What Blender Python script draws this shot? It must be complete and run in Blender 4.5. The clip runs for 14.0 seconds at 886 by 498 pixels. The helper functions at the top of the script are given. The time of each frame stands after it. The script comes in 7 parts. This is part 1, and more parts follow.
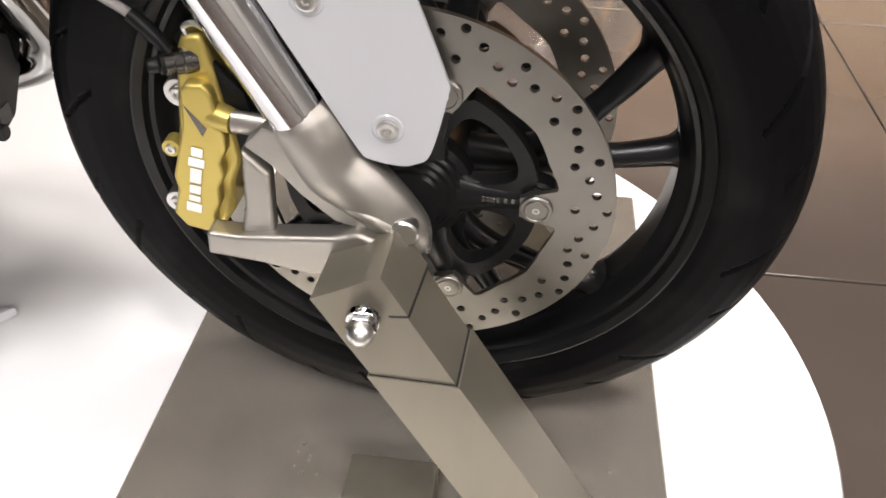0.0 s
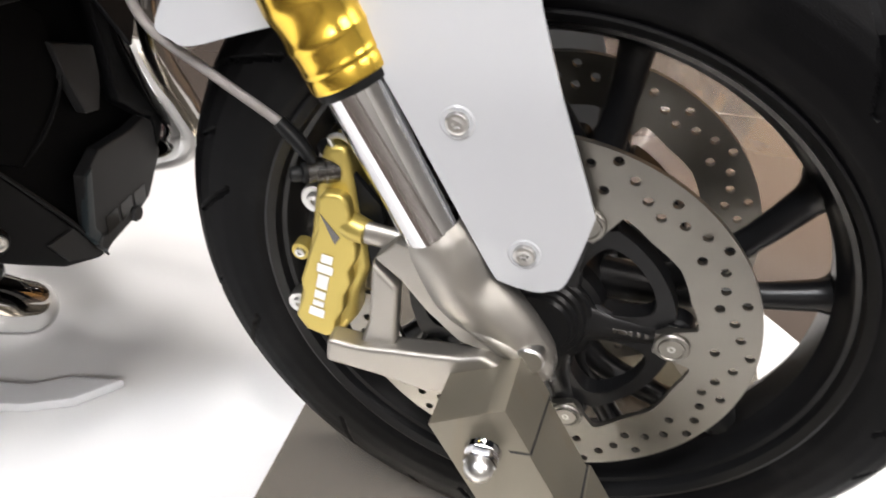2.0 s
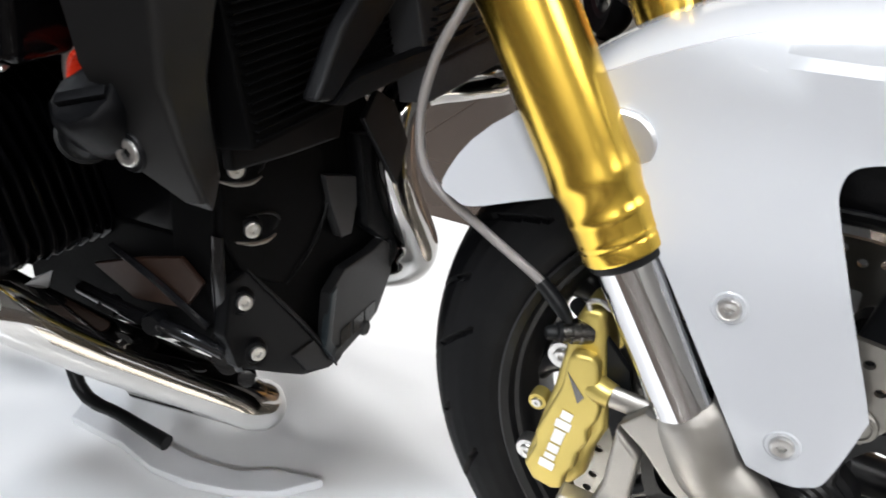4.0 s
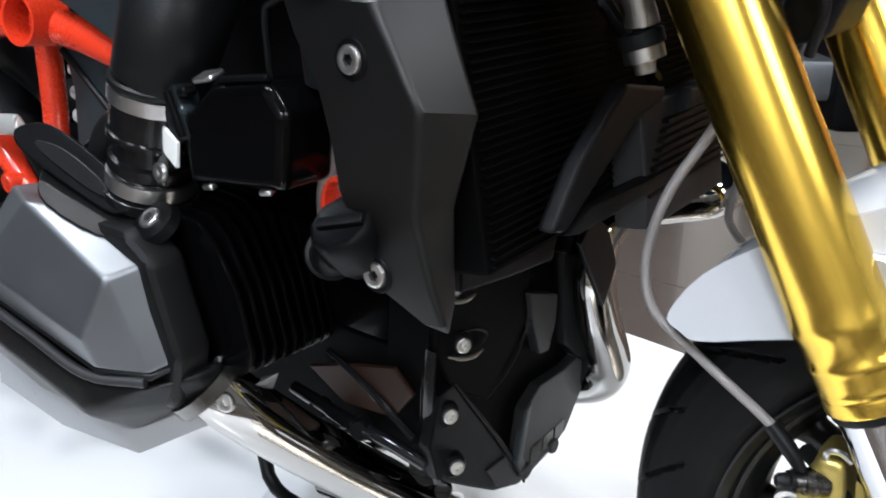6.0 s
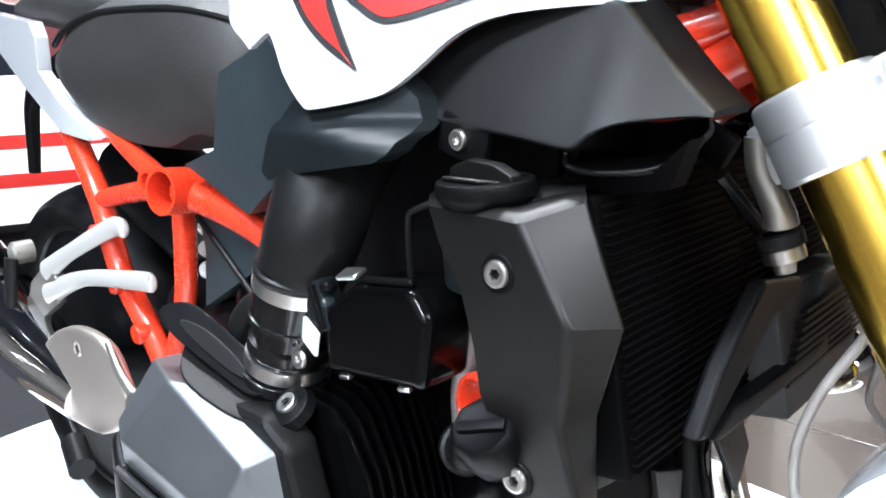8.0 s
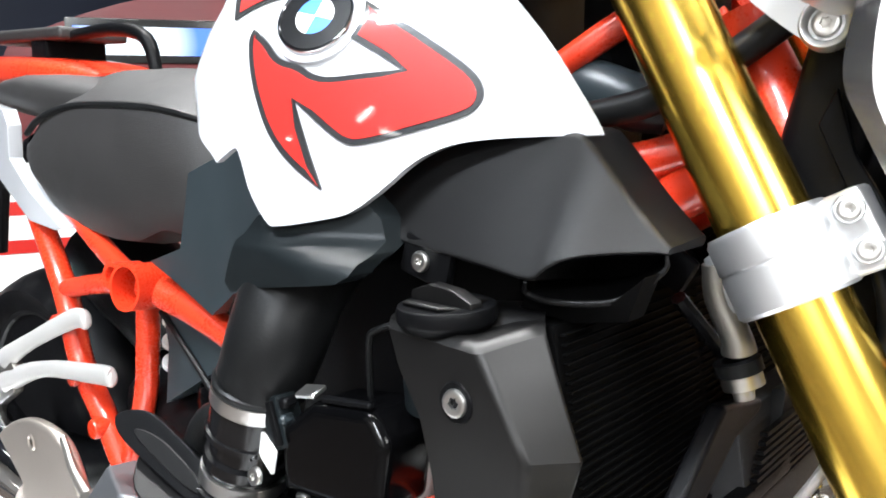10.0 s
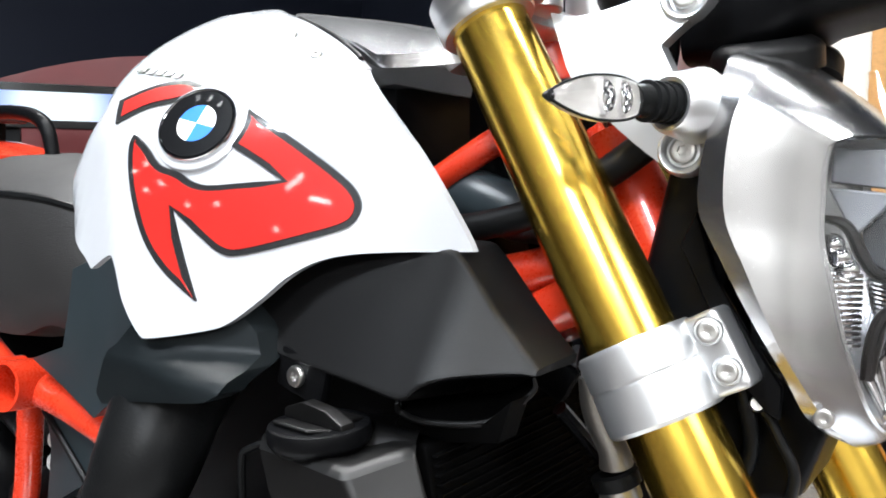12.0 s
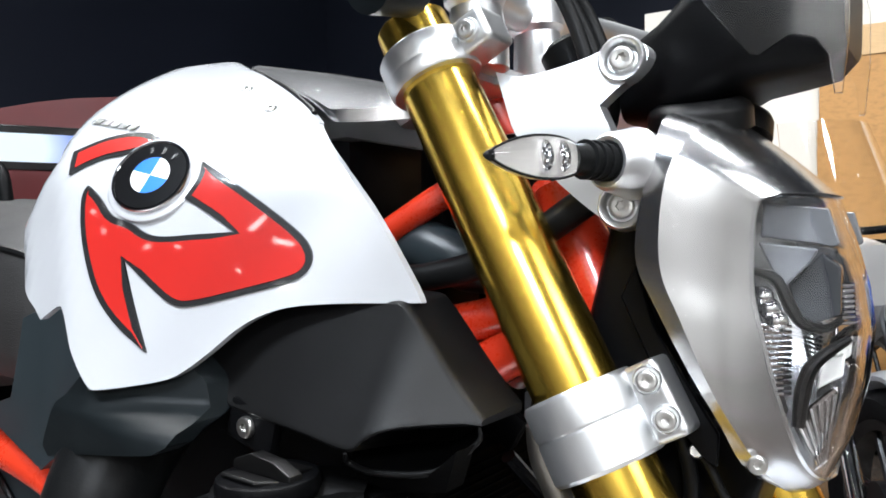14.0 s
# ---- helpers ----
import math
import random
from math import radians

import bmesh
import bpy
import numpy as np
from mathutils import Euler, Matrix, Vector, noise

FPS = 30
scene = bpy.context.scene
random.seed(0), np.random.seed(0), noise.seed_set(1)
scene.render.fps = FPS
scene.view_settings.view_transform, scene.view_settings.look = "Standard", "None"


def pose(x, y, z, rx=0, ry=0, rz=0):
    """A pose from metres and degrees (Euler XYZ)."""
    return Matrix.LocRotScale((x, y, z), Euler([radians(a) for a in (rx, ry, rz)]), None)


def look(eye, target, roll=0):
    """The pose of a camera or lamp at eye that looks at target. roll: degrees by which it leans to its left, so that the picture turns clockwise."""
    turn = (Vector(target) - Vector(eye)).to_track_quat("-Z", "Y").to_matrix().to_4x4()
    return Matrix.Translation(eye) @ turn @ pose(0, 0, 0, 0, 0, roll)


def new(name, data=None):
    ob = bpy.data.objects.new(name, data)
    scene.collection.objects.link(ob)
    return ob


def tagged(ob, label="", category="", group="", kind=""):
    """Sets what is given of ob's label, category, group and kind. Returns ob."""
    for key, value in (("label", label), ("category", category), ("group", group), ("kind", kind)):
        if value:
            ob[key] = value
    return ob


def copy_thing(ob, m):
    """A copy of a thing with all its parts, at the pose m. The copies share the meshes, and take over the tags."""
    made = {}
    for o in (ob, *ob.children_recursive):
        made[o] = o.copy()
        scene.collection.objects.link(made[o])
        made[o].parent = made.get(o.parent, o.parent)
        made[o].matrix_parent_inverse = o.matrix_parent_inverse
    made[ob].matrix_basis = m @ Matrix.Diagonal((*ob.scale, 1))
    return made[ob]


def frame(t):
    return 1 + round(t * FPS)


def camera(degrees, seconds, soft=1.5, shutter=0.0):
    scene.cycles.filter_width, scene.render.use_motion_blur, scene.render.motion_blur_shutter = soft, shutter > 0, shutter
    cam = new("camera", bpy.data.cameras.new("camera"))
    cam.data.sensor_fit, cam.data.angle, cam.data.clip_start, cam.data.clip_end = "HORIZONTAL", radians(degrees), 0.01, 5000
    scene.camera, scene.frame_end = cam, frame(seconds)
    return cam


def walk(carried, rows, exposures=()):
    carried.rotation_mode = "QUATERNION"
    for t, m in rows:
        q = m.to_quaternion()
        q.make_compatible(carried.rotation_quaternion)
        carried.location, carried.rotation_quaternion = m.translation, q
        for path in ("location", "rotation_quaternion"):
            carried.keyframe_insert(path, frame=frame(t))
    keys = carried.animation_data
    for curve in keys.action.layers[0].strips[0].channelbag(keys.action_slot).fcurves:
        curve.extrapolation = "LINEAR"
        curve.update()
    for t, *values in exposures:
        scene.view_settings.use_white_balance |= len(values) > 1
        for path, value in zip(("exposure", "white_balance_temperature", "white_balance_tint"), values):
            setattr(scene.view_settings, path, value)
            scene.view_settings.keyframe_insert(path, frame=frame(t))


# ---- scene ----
cam = camera(58.44, 14.0, soft=1.7, shutter=0.4)
WALK = [
    (0.0, pose(0.0763, -0.5767, 0.6779, 49.909, -1.028, 6.569)),
    (0.5, pose(0.0785, -0.5705, 0.6785, 50.321, -0.876, 7.580)),
    (1.0, pose(0.0697, -0.5624, 0.6768, 51.391, -0.883, 8.779)),
    (1.5, pose(0.0559, -0.5541, 0.6801, 53.174, -1.038, 11.029)),
    (2.0, pose(0.0356, -0.5444, 0.6912, 55.229, -1.289, 14.229)),
    (2.5, pose(0.0145, -0.5398, 0.7038, 57.327, -1.624, 17.561)),
    (3.0, pose(-0.0049, -0.5459, 0.7135, 59.466, -1.904, 20.669)),
    (3.2, pose(-0.0117, -0.5486, 0.7186, 60.064, -1.832, 21.909)),
    (5.3, pose(-0.0689, -0.5769, 0.7513, 65.582, 0.137, 34.623)),
    (5.5, pose(-0.0732, -0.5798, 0.7521, 66.514, 0.187, 35.625)),
    (6.0, pose(-0.0833, -0.5871, 0.7596, 68.641, 0.521, 37.775)),
    (6.5, pose(-0.0937, -0.5897, 0.7713, 70.838, 0.939, 39.745)),
    (7.0, pose(-0.1038, -0.5947, 0.7932, 72.518, 1.395, 41.233)),
    (7.5, pose(-0.1147, -0.5985, 0.8109, 74.493, 1.774, 42.428)),
    (8.0, pose(-0.1210, -0.6018, 0.8244, 76.270, 1.967, 43.323)),
    (8.2, pose(-0.1214, -0.6037, 0.8266, 77.051, 1.849, 43.595)),
    (10.3, pose(-0.1155, -0.5849, 0.8656, 81.913, 0.510, 41.066)),
    (10.5, pose(-0.1127, -0.5808, 0.8701, 82.352, 0.392, 40.552)),
    (11.0, pose(-0.1051, -0.5706, 0.8786, 83.579, 0.099, 39.436)),
    (11.5, pose(-0.0986, -0.5647, 0.8845, 84.946, -0.000, 38.100)),
    (12.0, pose(-0.0929, -0.5605, 0.8911, 85.937, 0.010, 37.008)),
    (12.5, pose(-0.0877, -0.5594, 0.8959, 86.757, -0.026, 36.123)),
    (13.0, pose(-0.0850, -0.5610, 0.8968, 87.648, -0.042, 35.297)),
    (13.5, pose(-0.0805, -0.5619, 0.8982, 88.268, -0.046, 34.868)),
    (14.0, pose(-0.0772, -0.5643, 0.8987, 88.905, -0.055, 34.438)),
]
walk(cam, WALK, [(0.0, -0.36, 6900, 16), (3.2, -0.28, 6450, 11), (5.3, -0.40, 6050, 10), (6.5, -0.02, 5900, 9), (8.2, 0.81, 5800, 8), (10.3, 0.69, 6250, 9), (12.8, -0.02, 6150, 9), (14.0, -0.12, 6100, 9)])

# ---- light: the hall's ceiling lamps, added fill lamps and its dim ambient glow ----
world = bpy.data.worlds.new("hall_ambient")
scene.world = world
world.use_nodes = True
world.node_tree.nodes["Background"].inputs[0].default_value = (0.75, 0.82, 1.0, 1)
world.node_tree.nodes["Background"].inputs[1].default_value = 0.08


def lamp(name, at, target, sx, sy, watts, colour=(1, 0.975, 0.94)):
    data = bpy.data.lights.new(name, "AREA")
    data.shape, data.size, data.size_y = "RECTANGLE", sx, sy
    data.energy, data.color = watts, colour
    ob = new(name, data)
    ob.matrix_world = look(at, target)
    return ob


for lx, ly, watts in ((-3.0, 0.2, 110), (-0.9, -1.9, 70), (0.6, -1.8, 93), (-1.7, 0.9, 105), (0.1, 1.0, 105), (1.9, 0.2, 66)):
    lamp("ceiling_or_fill_lamp", (lx, ly, 4.4), (lx * 0.5 - 0.2, ly * 0.3, 0.3), 0.45, 0.45, watts)
# added softbox-size lamp, unseen, for sheen on metal and the radiator cover
lamp("ceiling_or_fill_lamp", (3.9, -1.1, 3.2), (-0.35, -0.15, 0.7), 1.8, 1.4, 120, (1, 0.98, 0.95))
# added bluish fill lamp, unseen, to brighten the stage under the bike
lamp("ceiling_or_fill_lamp", (-1.0, -2.8, 4.6), (-0.45, 0.0, 0.0), 1.1, 0.8, 210, (0.88, 0.94, 1.0))

# added low fill lamp, unseen, to reach the stage below the engine
lamp("ceiling_or_fill_lamp", (1.9, -4.3, 3.3), (-0.5, -0.2, 0.1), 0.8, 0.4, 130, (0.97, 0.98, 1.0))

# an added narrow spot, unseen, that brightens the tiles behind the front wheel
spot = lamp("tile_fill_spot", (1.1, 2.4, 4.4), (0.72, 1.75, -0.15), 0.3, 0.3, 36, (1, 0.93, 0.84))
spot.data.spread = radians(30)

# unseen washers added to brighten the cream front wall, behind the visitors, for reflections
for lx in (2.4, 4.6):
    lamp("added_wall_washer", (lx, -6.6, 4.6), (lx, -8.0, 2.0), 1.2, 0.3, 250, (1, 0.99, 0.97))

# ---- materials ----
def material(name, colour, rough=0.5, metal=0.0, coat=0.0, grain=0.0, grain_size=400.0, bump=0.0, vary=0.12, vary_size=18.0, stretch=(1, 1, 1),
             dirt=0.0, dirt_colour=(0.1, 0.09, 0.08), transmission=0.0, ior=1.45, spec=0.5, rough_vary=0.35):
    m = bpy.data.materials.new(name)
    m.use_nodes = True
    nt = m.node_tree
    n, l = nt.nodes, nt.links
    b = n["Principled BSDF"]
    b.inputs["Metallic"].default_value = metal
    b.inputs["Coat Weight"].default_value = coat
    b.inputs["Coat Roughness"].default_value = 0.035
    b.inputs["Transmission Weight"].default_value = transmission
    b.inputs["IOR"].default_value = ior
    b.inputs["Specular IOR Level"].default_value = spec
    tc = n.new("ShaderNodeTexCoord")
    mp = n.new("ShaderNodeMapping")
    mp.inputs["Scale"].default_value = stretch
    l.new(tc.outputs["Object"], mp.inputs["Vector"])
    big = n.new("ShaderNodeTexNoise")
    big.inputs["Scale"].default_value, big.inputs["Detail"].default_value = vary_size, 5
    l.new(mp.outputs[0], big.inputs["Vector"])
    fine = n.new("ShaderNodeTexNoise")
    fine.inputs["Scale"].default_value, fine.inputs["Detail"].default_value = grain_size, 3
    l.new(mp.outputs[0], fine.inputs["Vector"])
    base = n.new("ShaderNodeMixRGB")
    base.inputs[1].default_value = (*[c * (1 - vary) for c in colour], 1)
    base.inputs[2].default_value = (*[min(1, c * (1 + vary)) for c in colour], 1)
    l.new(big.outputs["Fac"], base.inputs[0])
    out = base.outputs[0]
    if dirt > 0:
        ramp = n.new("ShaderNodeMapRange")
        ramp.inputs["From Min"].default_value, ramp.inputs["From Max"].default_value = 0.56, 0.72
        ramp.inputs["To Max"].default_value = dirt
        l.new(big.outputs["Fac"], ramp.inputs["Value"])
        mix = n.new("ShaderNodeMixRGB")
        mix.inputs[2].default_value = (*dirt_colour, 1)
        l.new(out, mix.inputs[1])
        l.new(ramp.outputs[0], mix.inputs[0])
        out = mix.outputs[0]
    l.new(out, b.inputs["Base Color"])
    rr = n.new("ShaderNodeMapRange")
    rr.inputs["To Min"].default_value, rr.inputs["To Max"].default_value = max(0.02, rough * (1 - rough_vary)), min(1, rough * (1 + rough_vary))
    add = n.new("ShaderNodeMixRGB")
    add.inputs[0].default_value = 0.5
    l.new(big.outputs["Fac"], add.inputs[1])
    l.new(fine.outputs["Fac"], add.inputs[2])
    l.new(add.outputs[0], rr.inputs["Value"])
    l.new(rr.outputs[0], b.inputs["Roughness"])
    if bump > 0:
        bp = n.new("ShaderNodeBump")
        bp.inputs["Strength"].default_value, bp.inputs["Distance"].default_value = bump, 0.001
        l.new(fine.outputs["Fac"], bp.inputs["Height"])
        l.new(bp.outputs[0], b.inputs["Normal"])
    return m


WHITE = material("white_pearl_paint", (0.415, 0.425, 0.442), 0.24, coat=0.8, vary=0.02, grain_size=12, rough_vary=0.06)
RED_DECAL = material("red_decal_vinyl", (0.40, 0.014, 0.010), 0.30, coat=1.0, spec=0.25, vary=0.05, grain_size=12, rough_vary=0.08)
BLACK_DECAL = material("black_decal_vinyl", (0.012, 0.012, 0.013), 0.25, coat=0.5)
BLUE = material("blue_enamel", (0.02, 0.16, 0.62), 0.25, coat=0.5, vary=0.03)
GOLD = material("gold_anodised_aluminium", (0.80, 0.535, 0.085), 0.22, metal=1.0, vary=0.02, rough_vary=0.06)
CALIPER = material("gold_caliper_anodising", (0.50, 0.395, 0.115), 0.37, metal=0.75, bump=0.15, grain_size=900, vary=0.08)
FINBLACK = material("black_fin_enamel", (0.0013, 0.0013, 0.0015), 0.15, spec=0.16, vary=0.15)
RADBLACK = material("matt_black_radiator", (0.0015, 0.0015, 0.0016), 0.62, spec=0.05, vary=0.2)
DARKSTEEL = material("black_nickel_steel", (0.13, 0.125, 0.12), 0.25, metal=1.0, vary=0.1)
CHROME = material("polished_chrome", (0.64, 0.64, 0.65), 0.055, metal=1.0, vary=0.02, rough_vary=0.10)
PIPE = material("smoked_pipe_chrome", (0.38, 0.37, 0.355), 0.06, metal=1.0, vary=0.06, rough_vary=0.1, dirt=0.15, dirt_colour=(0.16, 0.12, 0.09))
CAST = material("cast_aluminium_paint", (0.33, 0.315, 0.29), 0.38, metal=0.9, bump=0.25, grain_size=1200, vary=0.06)
SILVER = material("silver_clear_anodised", (0.70, 0.71, 0.72), 0.36, metal=0.9, vary=0.04, bump=0.08, grain_size=1500)
SHELLMETAL = material("satin_aluminium_skin", (0.75, 0.755, 0.77), 0.22, metal=1.0, vary=0.03, vary_size=5, grain_size=30, stretch=(1, 1, 0.2), rough_vary=0.05)
STAINLESS = material("stainless_tube", (0.260, 0.238, 0.192), 0.38, metal=0.75, bump=0.12, grain_size=260, stretch=(5, 5, 0.35), vary=0.10, vary_size=9, dirt=0.25, dirt_colour=(0.25, 0.19, 0.12))
PLATE = material("stainless_plate", (0.52, 0.475, 0.41), 0.25, metal=0.75, bump=0.0, grain_size=24, vary=0.04, vary_size=3)
DISC = material("brake_disc_steel", (0.25, 0.24, 0.22), 0.38, metal=1.0, bump=0.12, grain_size=700, vary=0.10, vary_size=30)
BOLT = material("zinc_bolt_steel", (0.60, 0.595, 0.58), 0.32, metal=1.0, vary=0.08)
RIM = material("satin_black_wheel_paint", (0.005, 0.0051, 0.0056), 0.33, spec=0.26, coat=0.03, vary=0.15, bump=0.06)
PLASTIC = material("black_moulded_plastic", (0.0030, 0.0031, 0.0035), 0.31, spec=0.09, bump=0.3, grain_size=1500, vary=0.12)
GREYPLASTIC = material("dark_grey_satin_plastic", (0.0048, 0.0048, 0.0050), 0.37, spec=0.17, bump=0.25, grain_size=1500, vary=0.10)
SLATE = material("slate_grey_plastic", (0.0062, 0.0082, 0.0092), 0.37, spec=0.17, bump=0.2, grain_size=1300, vary=0.1)
SIDECOVER = material("blue_grey_side_plastic", (0.021, 0.028, 0.032), 0.32, spec=0.40, bump=0.15, grain_size=1300, vary=0.1)
PANELGREY = material("satin_grey_panel_paint", (0.016, 0.016, 0.0165), 0.38, spec=0.25, bump=0.05, vary=0.08)
COVERPAINT = material("satin_grey_cover_plastic", (0.0022, 0.0021, 0.0021), 0.40, spec=0.46, bump=0.12, grain_size=1400, vary=0.08)
BLACKGLOSS = material("gloss_black_enamel", (0.004, 0.004, 0.0045), 0.16, spec=0.35, coat=0.15, vary=0.1)
RUBBER = material("tyre_rubber", (0.0032, 0.0032, 0.0036), 0.40, spec=0.07, bump=0.3, grain_size=900, vary=0.2, dirt=0.1, dirt_colour=(0.05, 0.048, 0.045))
HOSE = material("rubber_hose", (0.0052, 0.0055, 0.0058), 0.40, spec=0.20, bump=0.2)
STEELHOSE = material("braided_steel_hose", (0.27, 0.25, 0.24), 0.35, metal=0.6, bump=0.9, grain_size=1400, vary=0.2)
HEADMAT = material("magnesium_grey_head_cover", (0.190, 0.199, 0.213), 0.43, metal=0.92, vary=0.04, grain_size=1300)
REDFRAME = material("red_frame_enamel", (0.60, 0.036, 0.011), 0.28, coat=0.6, vary=0.05)
SEAT = material("black_seat_vinyl", (0.016, 0.0152, 0.015), 0.55, bump=0.6, grain_size=700, vary=0.15)
PEGCAST = material("pale_silver_casting", (0.46, 0.455, 0.44), 0.42, metal=0.4, vary=0.06, bump=0.1)
TITAN = material("bead_blasted_heat_shield", (0.62, 0.56, 0.50), 0.38, metal=0.9, bump=0.15, vary=0.05)
BRONZE = material("bronze_heat_tint", (0.018, 0.007, 0.003), 0.5, metal=0.4, vary=0.5, vary_size=30)
PLATFORM = material("white_stage_lacquer", (0.79, 0.795, 0.80), 0.22, coat=0.5, vary=0.03, vary_size=3, grain_size=60)
GLASS = material("clear_polycarbonate", (1, 1, 1), 0.02, transmission=1.0, ior=1.46, vary=0.0)
REFLECTOR = material("vacuum_metal_reflector", (0.9, 0.9, 0.92), 0.07, metal=1.0, vary=0.02)
LABEL = material("white_sticker", (0.7, 0.7, 0.68), 0.4, vary=0.03)
BLACKCAVITY = material("black_plastic_and_gap_shade", (0.012, 0.012, 0.013), 0.6, vary=0.1)


# ---- building helpers ----
def link_mesh(name, bm, mat, parent=None, label="", angle=38):
    me = bpy.data.meshes.new(name)
    bmesh.ops.recalc_face_normals(bm, faces=bm.faces)
    bm.to_mesh(me)
    bm.free()
    me.materials.append(mat)
    for p in me.polygons:
        p.use_smooth = True
    me.set_sharp_from_angle(angle=radians(angle))
    ob = new(name, me)
    if len(me.vertices) < 6000:
        wn = ob.modifiers.new("weighted_normal", "WEIGHTED_NORMAL")
        wn.keep_sharp = True
    if parent:
        ob.parent = parent
    if label:
        ob["label"] = label
    return ob


def part(name, bm, mat, parent, label="", angle=38):
    return link_mesh(name, bm, mat, parent, label, angle)


def thing(name, label, category, group="", kind=""):
    return tagged(new(name), label, category, group, kind)


def axis_pose(origin, axis, spin=0.0):
    q = Vector(axis).to_track_quat("Z", "Y")
    return Matrix.Translation(origin) @ q.to_matrix().to_4x4() @ Matrix.Rotation(spin, 4, "Z")


def side(y=0.0):
    """Local x, y become the bike's length and height; local z points to its right side."""
    return pose(0, y, 0, 90, 0, 0)


def spline(pts, k=6, closed=False):
    pts = [Vector(p) for p in pts]
    n = len(pts)
    out = []
    for i in range(n if closed else n - 1):
        if closed:
            p0, p1, p2, p3 = (pts[(i + j - 1) % n] for j in range(4))
        else:
            p1, p2 = pts[i], pts[i + 1]
            p0 = pts[i - 1] if i else p1 * 2 - p2
            p3 = pts[i + 2] if i + 2 < n else p2 * 2 - p1
        for j in range(k):
            t = j / k
            out.append(0.5 * (2 * p1 + (p2 - p0) * t + (2 * p0 - 5 * p1 + 4 * p2 - p3) * t * t + (3 * p1 - p0 - 3 * p2 + p3) * t ** 3))
    if not closed:
        out.append(pts[-1])
    return out


def skin(bm, rings, caps=True, loop=False):
    vs = [[bm.verts.new(p) for p in r] for r in rings]
    n = len(vs[0])
    for a, b in zip(vs, vs[1:] + ([vs[0]] if loop else [])):
        for i in range(n):
            bm.faces.new((a[i], a[(i + 1) % n], b[(i + 1) % n], b[i]))
    if caps and not loop:
        bm.faces.new(vs[0])
        bm.faces.new(vs[-1])
    return bm


def loft(rings, caps=True):
    return skin(bmesh.new(), rings, caps)


def tube(pts, r, n=16, k=6, bm=None, flat=None, hollow=False):
    """A round bar along a smooth line; r is one radius or one for each point. flat: (axis, factor) squashes the section."""
    rs = r if isinstance(r, (list, tuple)) else [r] * len(pts)
    line = spline(pts, k)
    radii = [rs[min(int(i / k), len(rs) - 1)] + (rs[min(int(i / k) + 1, len(rs) - 1)] - rs[min(int(i / k), len(rs) - 1)]) * ((i % k) / k) for i in range(len(line))]
    bm = bm or bmesh.new()
    rings = []
    t0 = (line[1] - line[0]).normalized()
    u = t0.orthogonal().normalized()
    for i, p in enumerate(line):
        t = (line[min(i + 1, len(line) - 1)] - line[max(i - 1, 0)]).normalized()
        u = (u - t * u.dot(t)).normalized()
        v = t.cross(u)
        ring = []
        for j in range(n):
            a = 2 * math.pi * j / n
            d = (u * math.cos(a) + v * math.sin(a)) * radii[i]
            if flat:
                ax = Vector(flat[0]).normalized()
                d -= ax * d.dot(ax) * (1 - flat[1])
            ring.append(p + d)
        rings.append(ring)
    return skin(bm, rings, not hollow)


def lathe(profile, m, n=48, closed=False, bm=None):
    """profile of (radius, height) turned about local z of m; closed joins its ends into a ring body."""
    bm = bm or bmesh.new()
    rings = []
    for i in range(n):
        a = 2 * math.pi * i / n
        rings.append([bm.verts.new(m @ Vector((r * math.cos(a), r * math.sin(a), h))) for r, h in profile])
    k = len(profile)
    for i in range(n):
        a, b = rings[i], rings[(i + 1) % n]
        for j in range(k if closed else k - 1):
            bm.faces.new((a[j], b[j], b[(j + 1) % k], a[(j + 1) % k]))
    if not closed:
        for j in (0, k - 1):
            if profile[j][0] > 1e-6:
                bm.faces.new([r[j] for r in rings])
    bmesh.ops.remove_doubles(bm, verts=bm.verts, dist=1e-6)
    return bm


def bevel_all(bm, width, seg=2, angle=25):
    es = [e for e in bm.edges if len(e.link_faces) == 2 and e.calc_face_angle(0) > radians(angle)]
    if es and width > 0:
        bmesh.ops.bevel(bm, geom=es, offset=width, segments=seg, profile=0.6, affect="EDGES", clamp_overlap=True)
    return bm


def box(size, m, bevel=0.003, seg=2, bm=None):
    b = bmesh.new()
    bmesh.ops.create_cube(b, size=1, matrix=Matrix.Diagonal((*size, 1)))
    bevel_all(b, bevel, seg)
    bmesh.ops.transform(b, matrix=m, verts=b.verts)
    return join(bm, b) if bm else b


def join(bm, other):
    me = bpy.data.meshes.new("tmp")
    other.to_mesh(me)
    other.free()
    bm.from_mesh(me)
    bpy.data.meshes.remove(me)
    return bm


def prism(outline, m, depth, bevel=0.002, seg=2, smooth=0):
    """A plate of that outline (local x, y) from local z 0 to depth."""
    pts = [Vector((*p, 0)) for p in outline]
    if smooth:
        pts = spline(pts, smooth, True)
    b = bmesh.new()
    f = b.faces.new([b.verts.new(p) for p in pts])
    r = bmesh.ops.extrude_face_region(b, geom=[f])
    bmesh.ops.translate(b, vec=(0, 0, depth), verts=[v for v in r["geom"] if isinstance(v, bmesh.types.BMVert)])
    bmesh.ops.recalc_face_normals(b, faces=b.faces)
    bevel_all(b, bevel, seg, 30)
    bmesh.ops.transform(b, matrix=m, verts=b.verts)
    return b


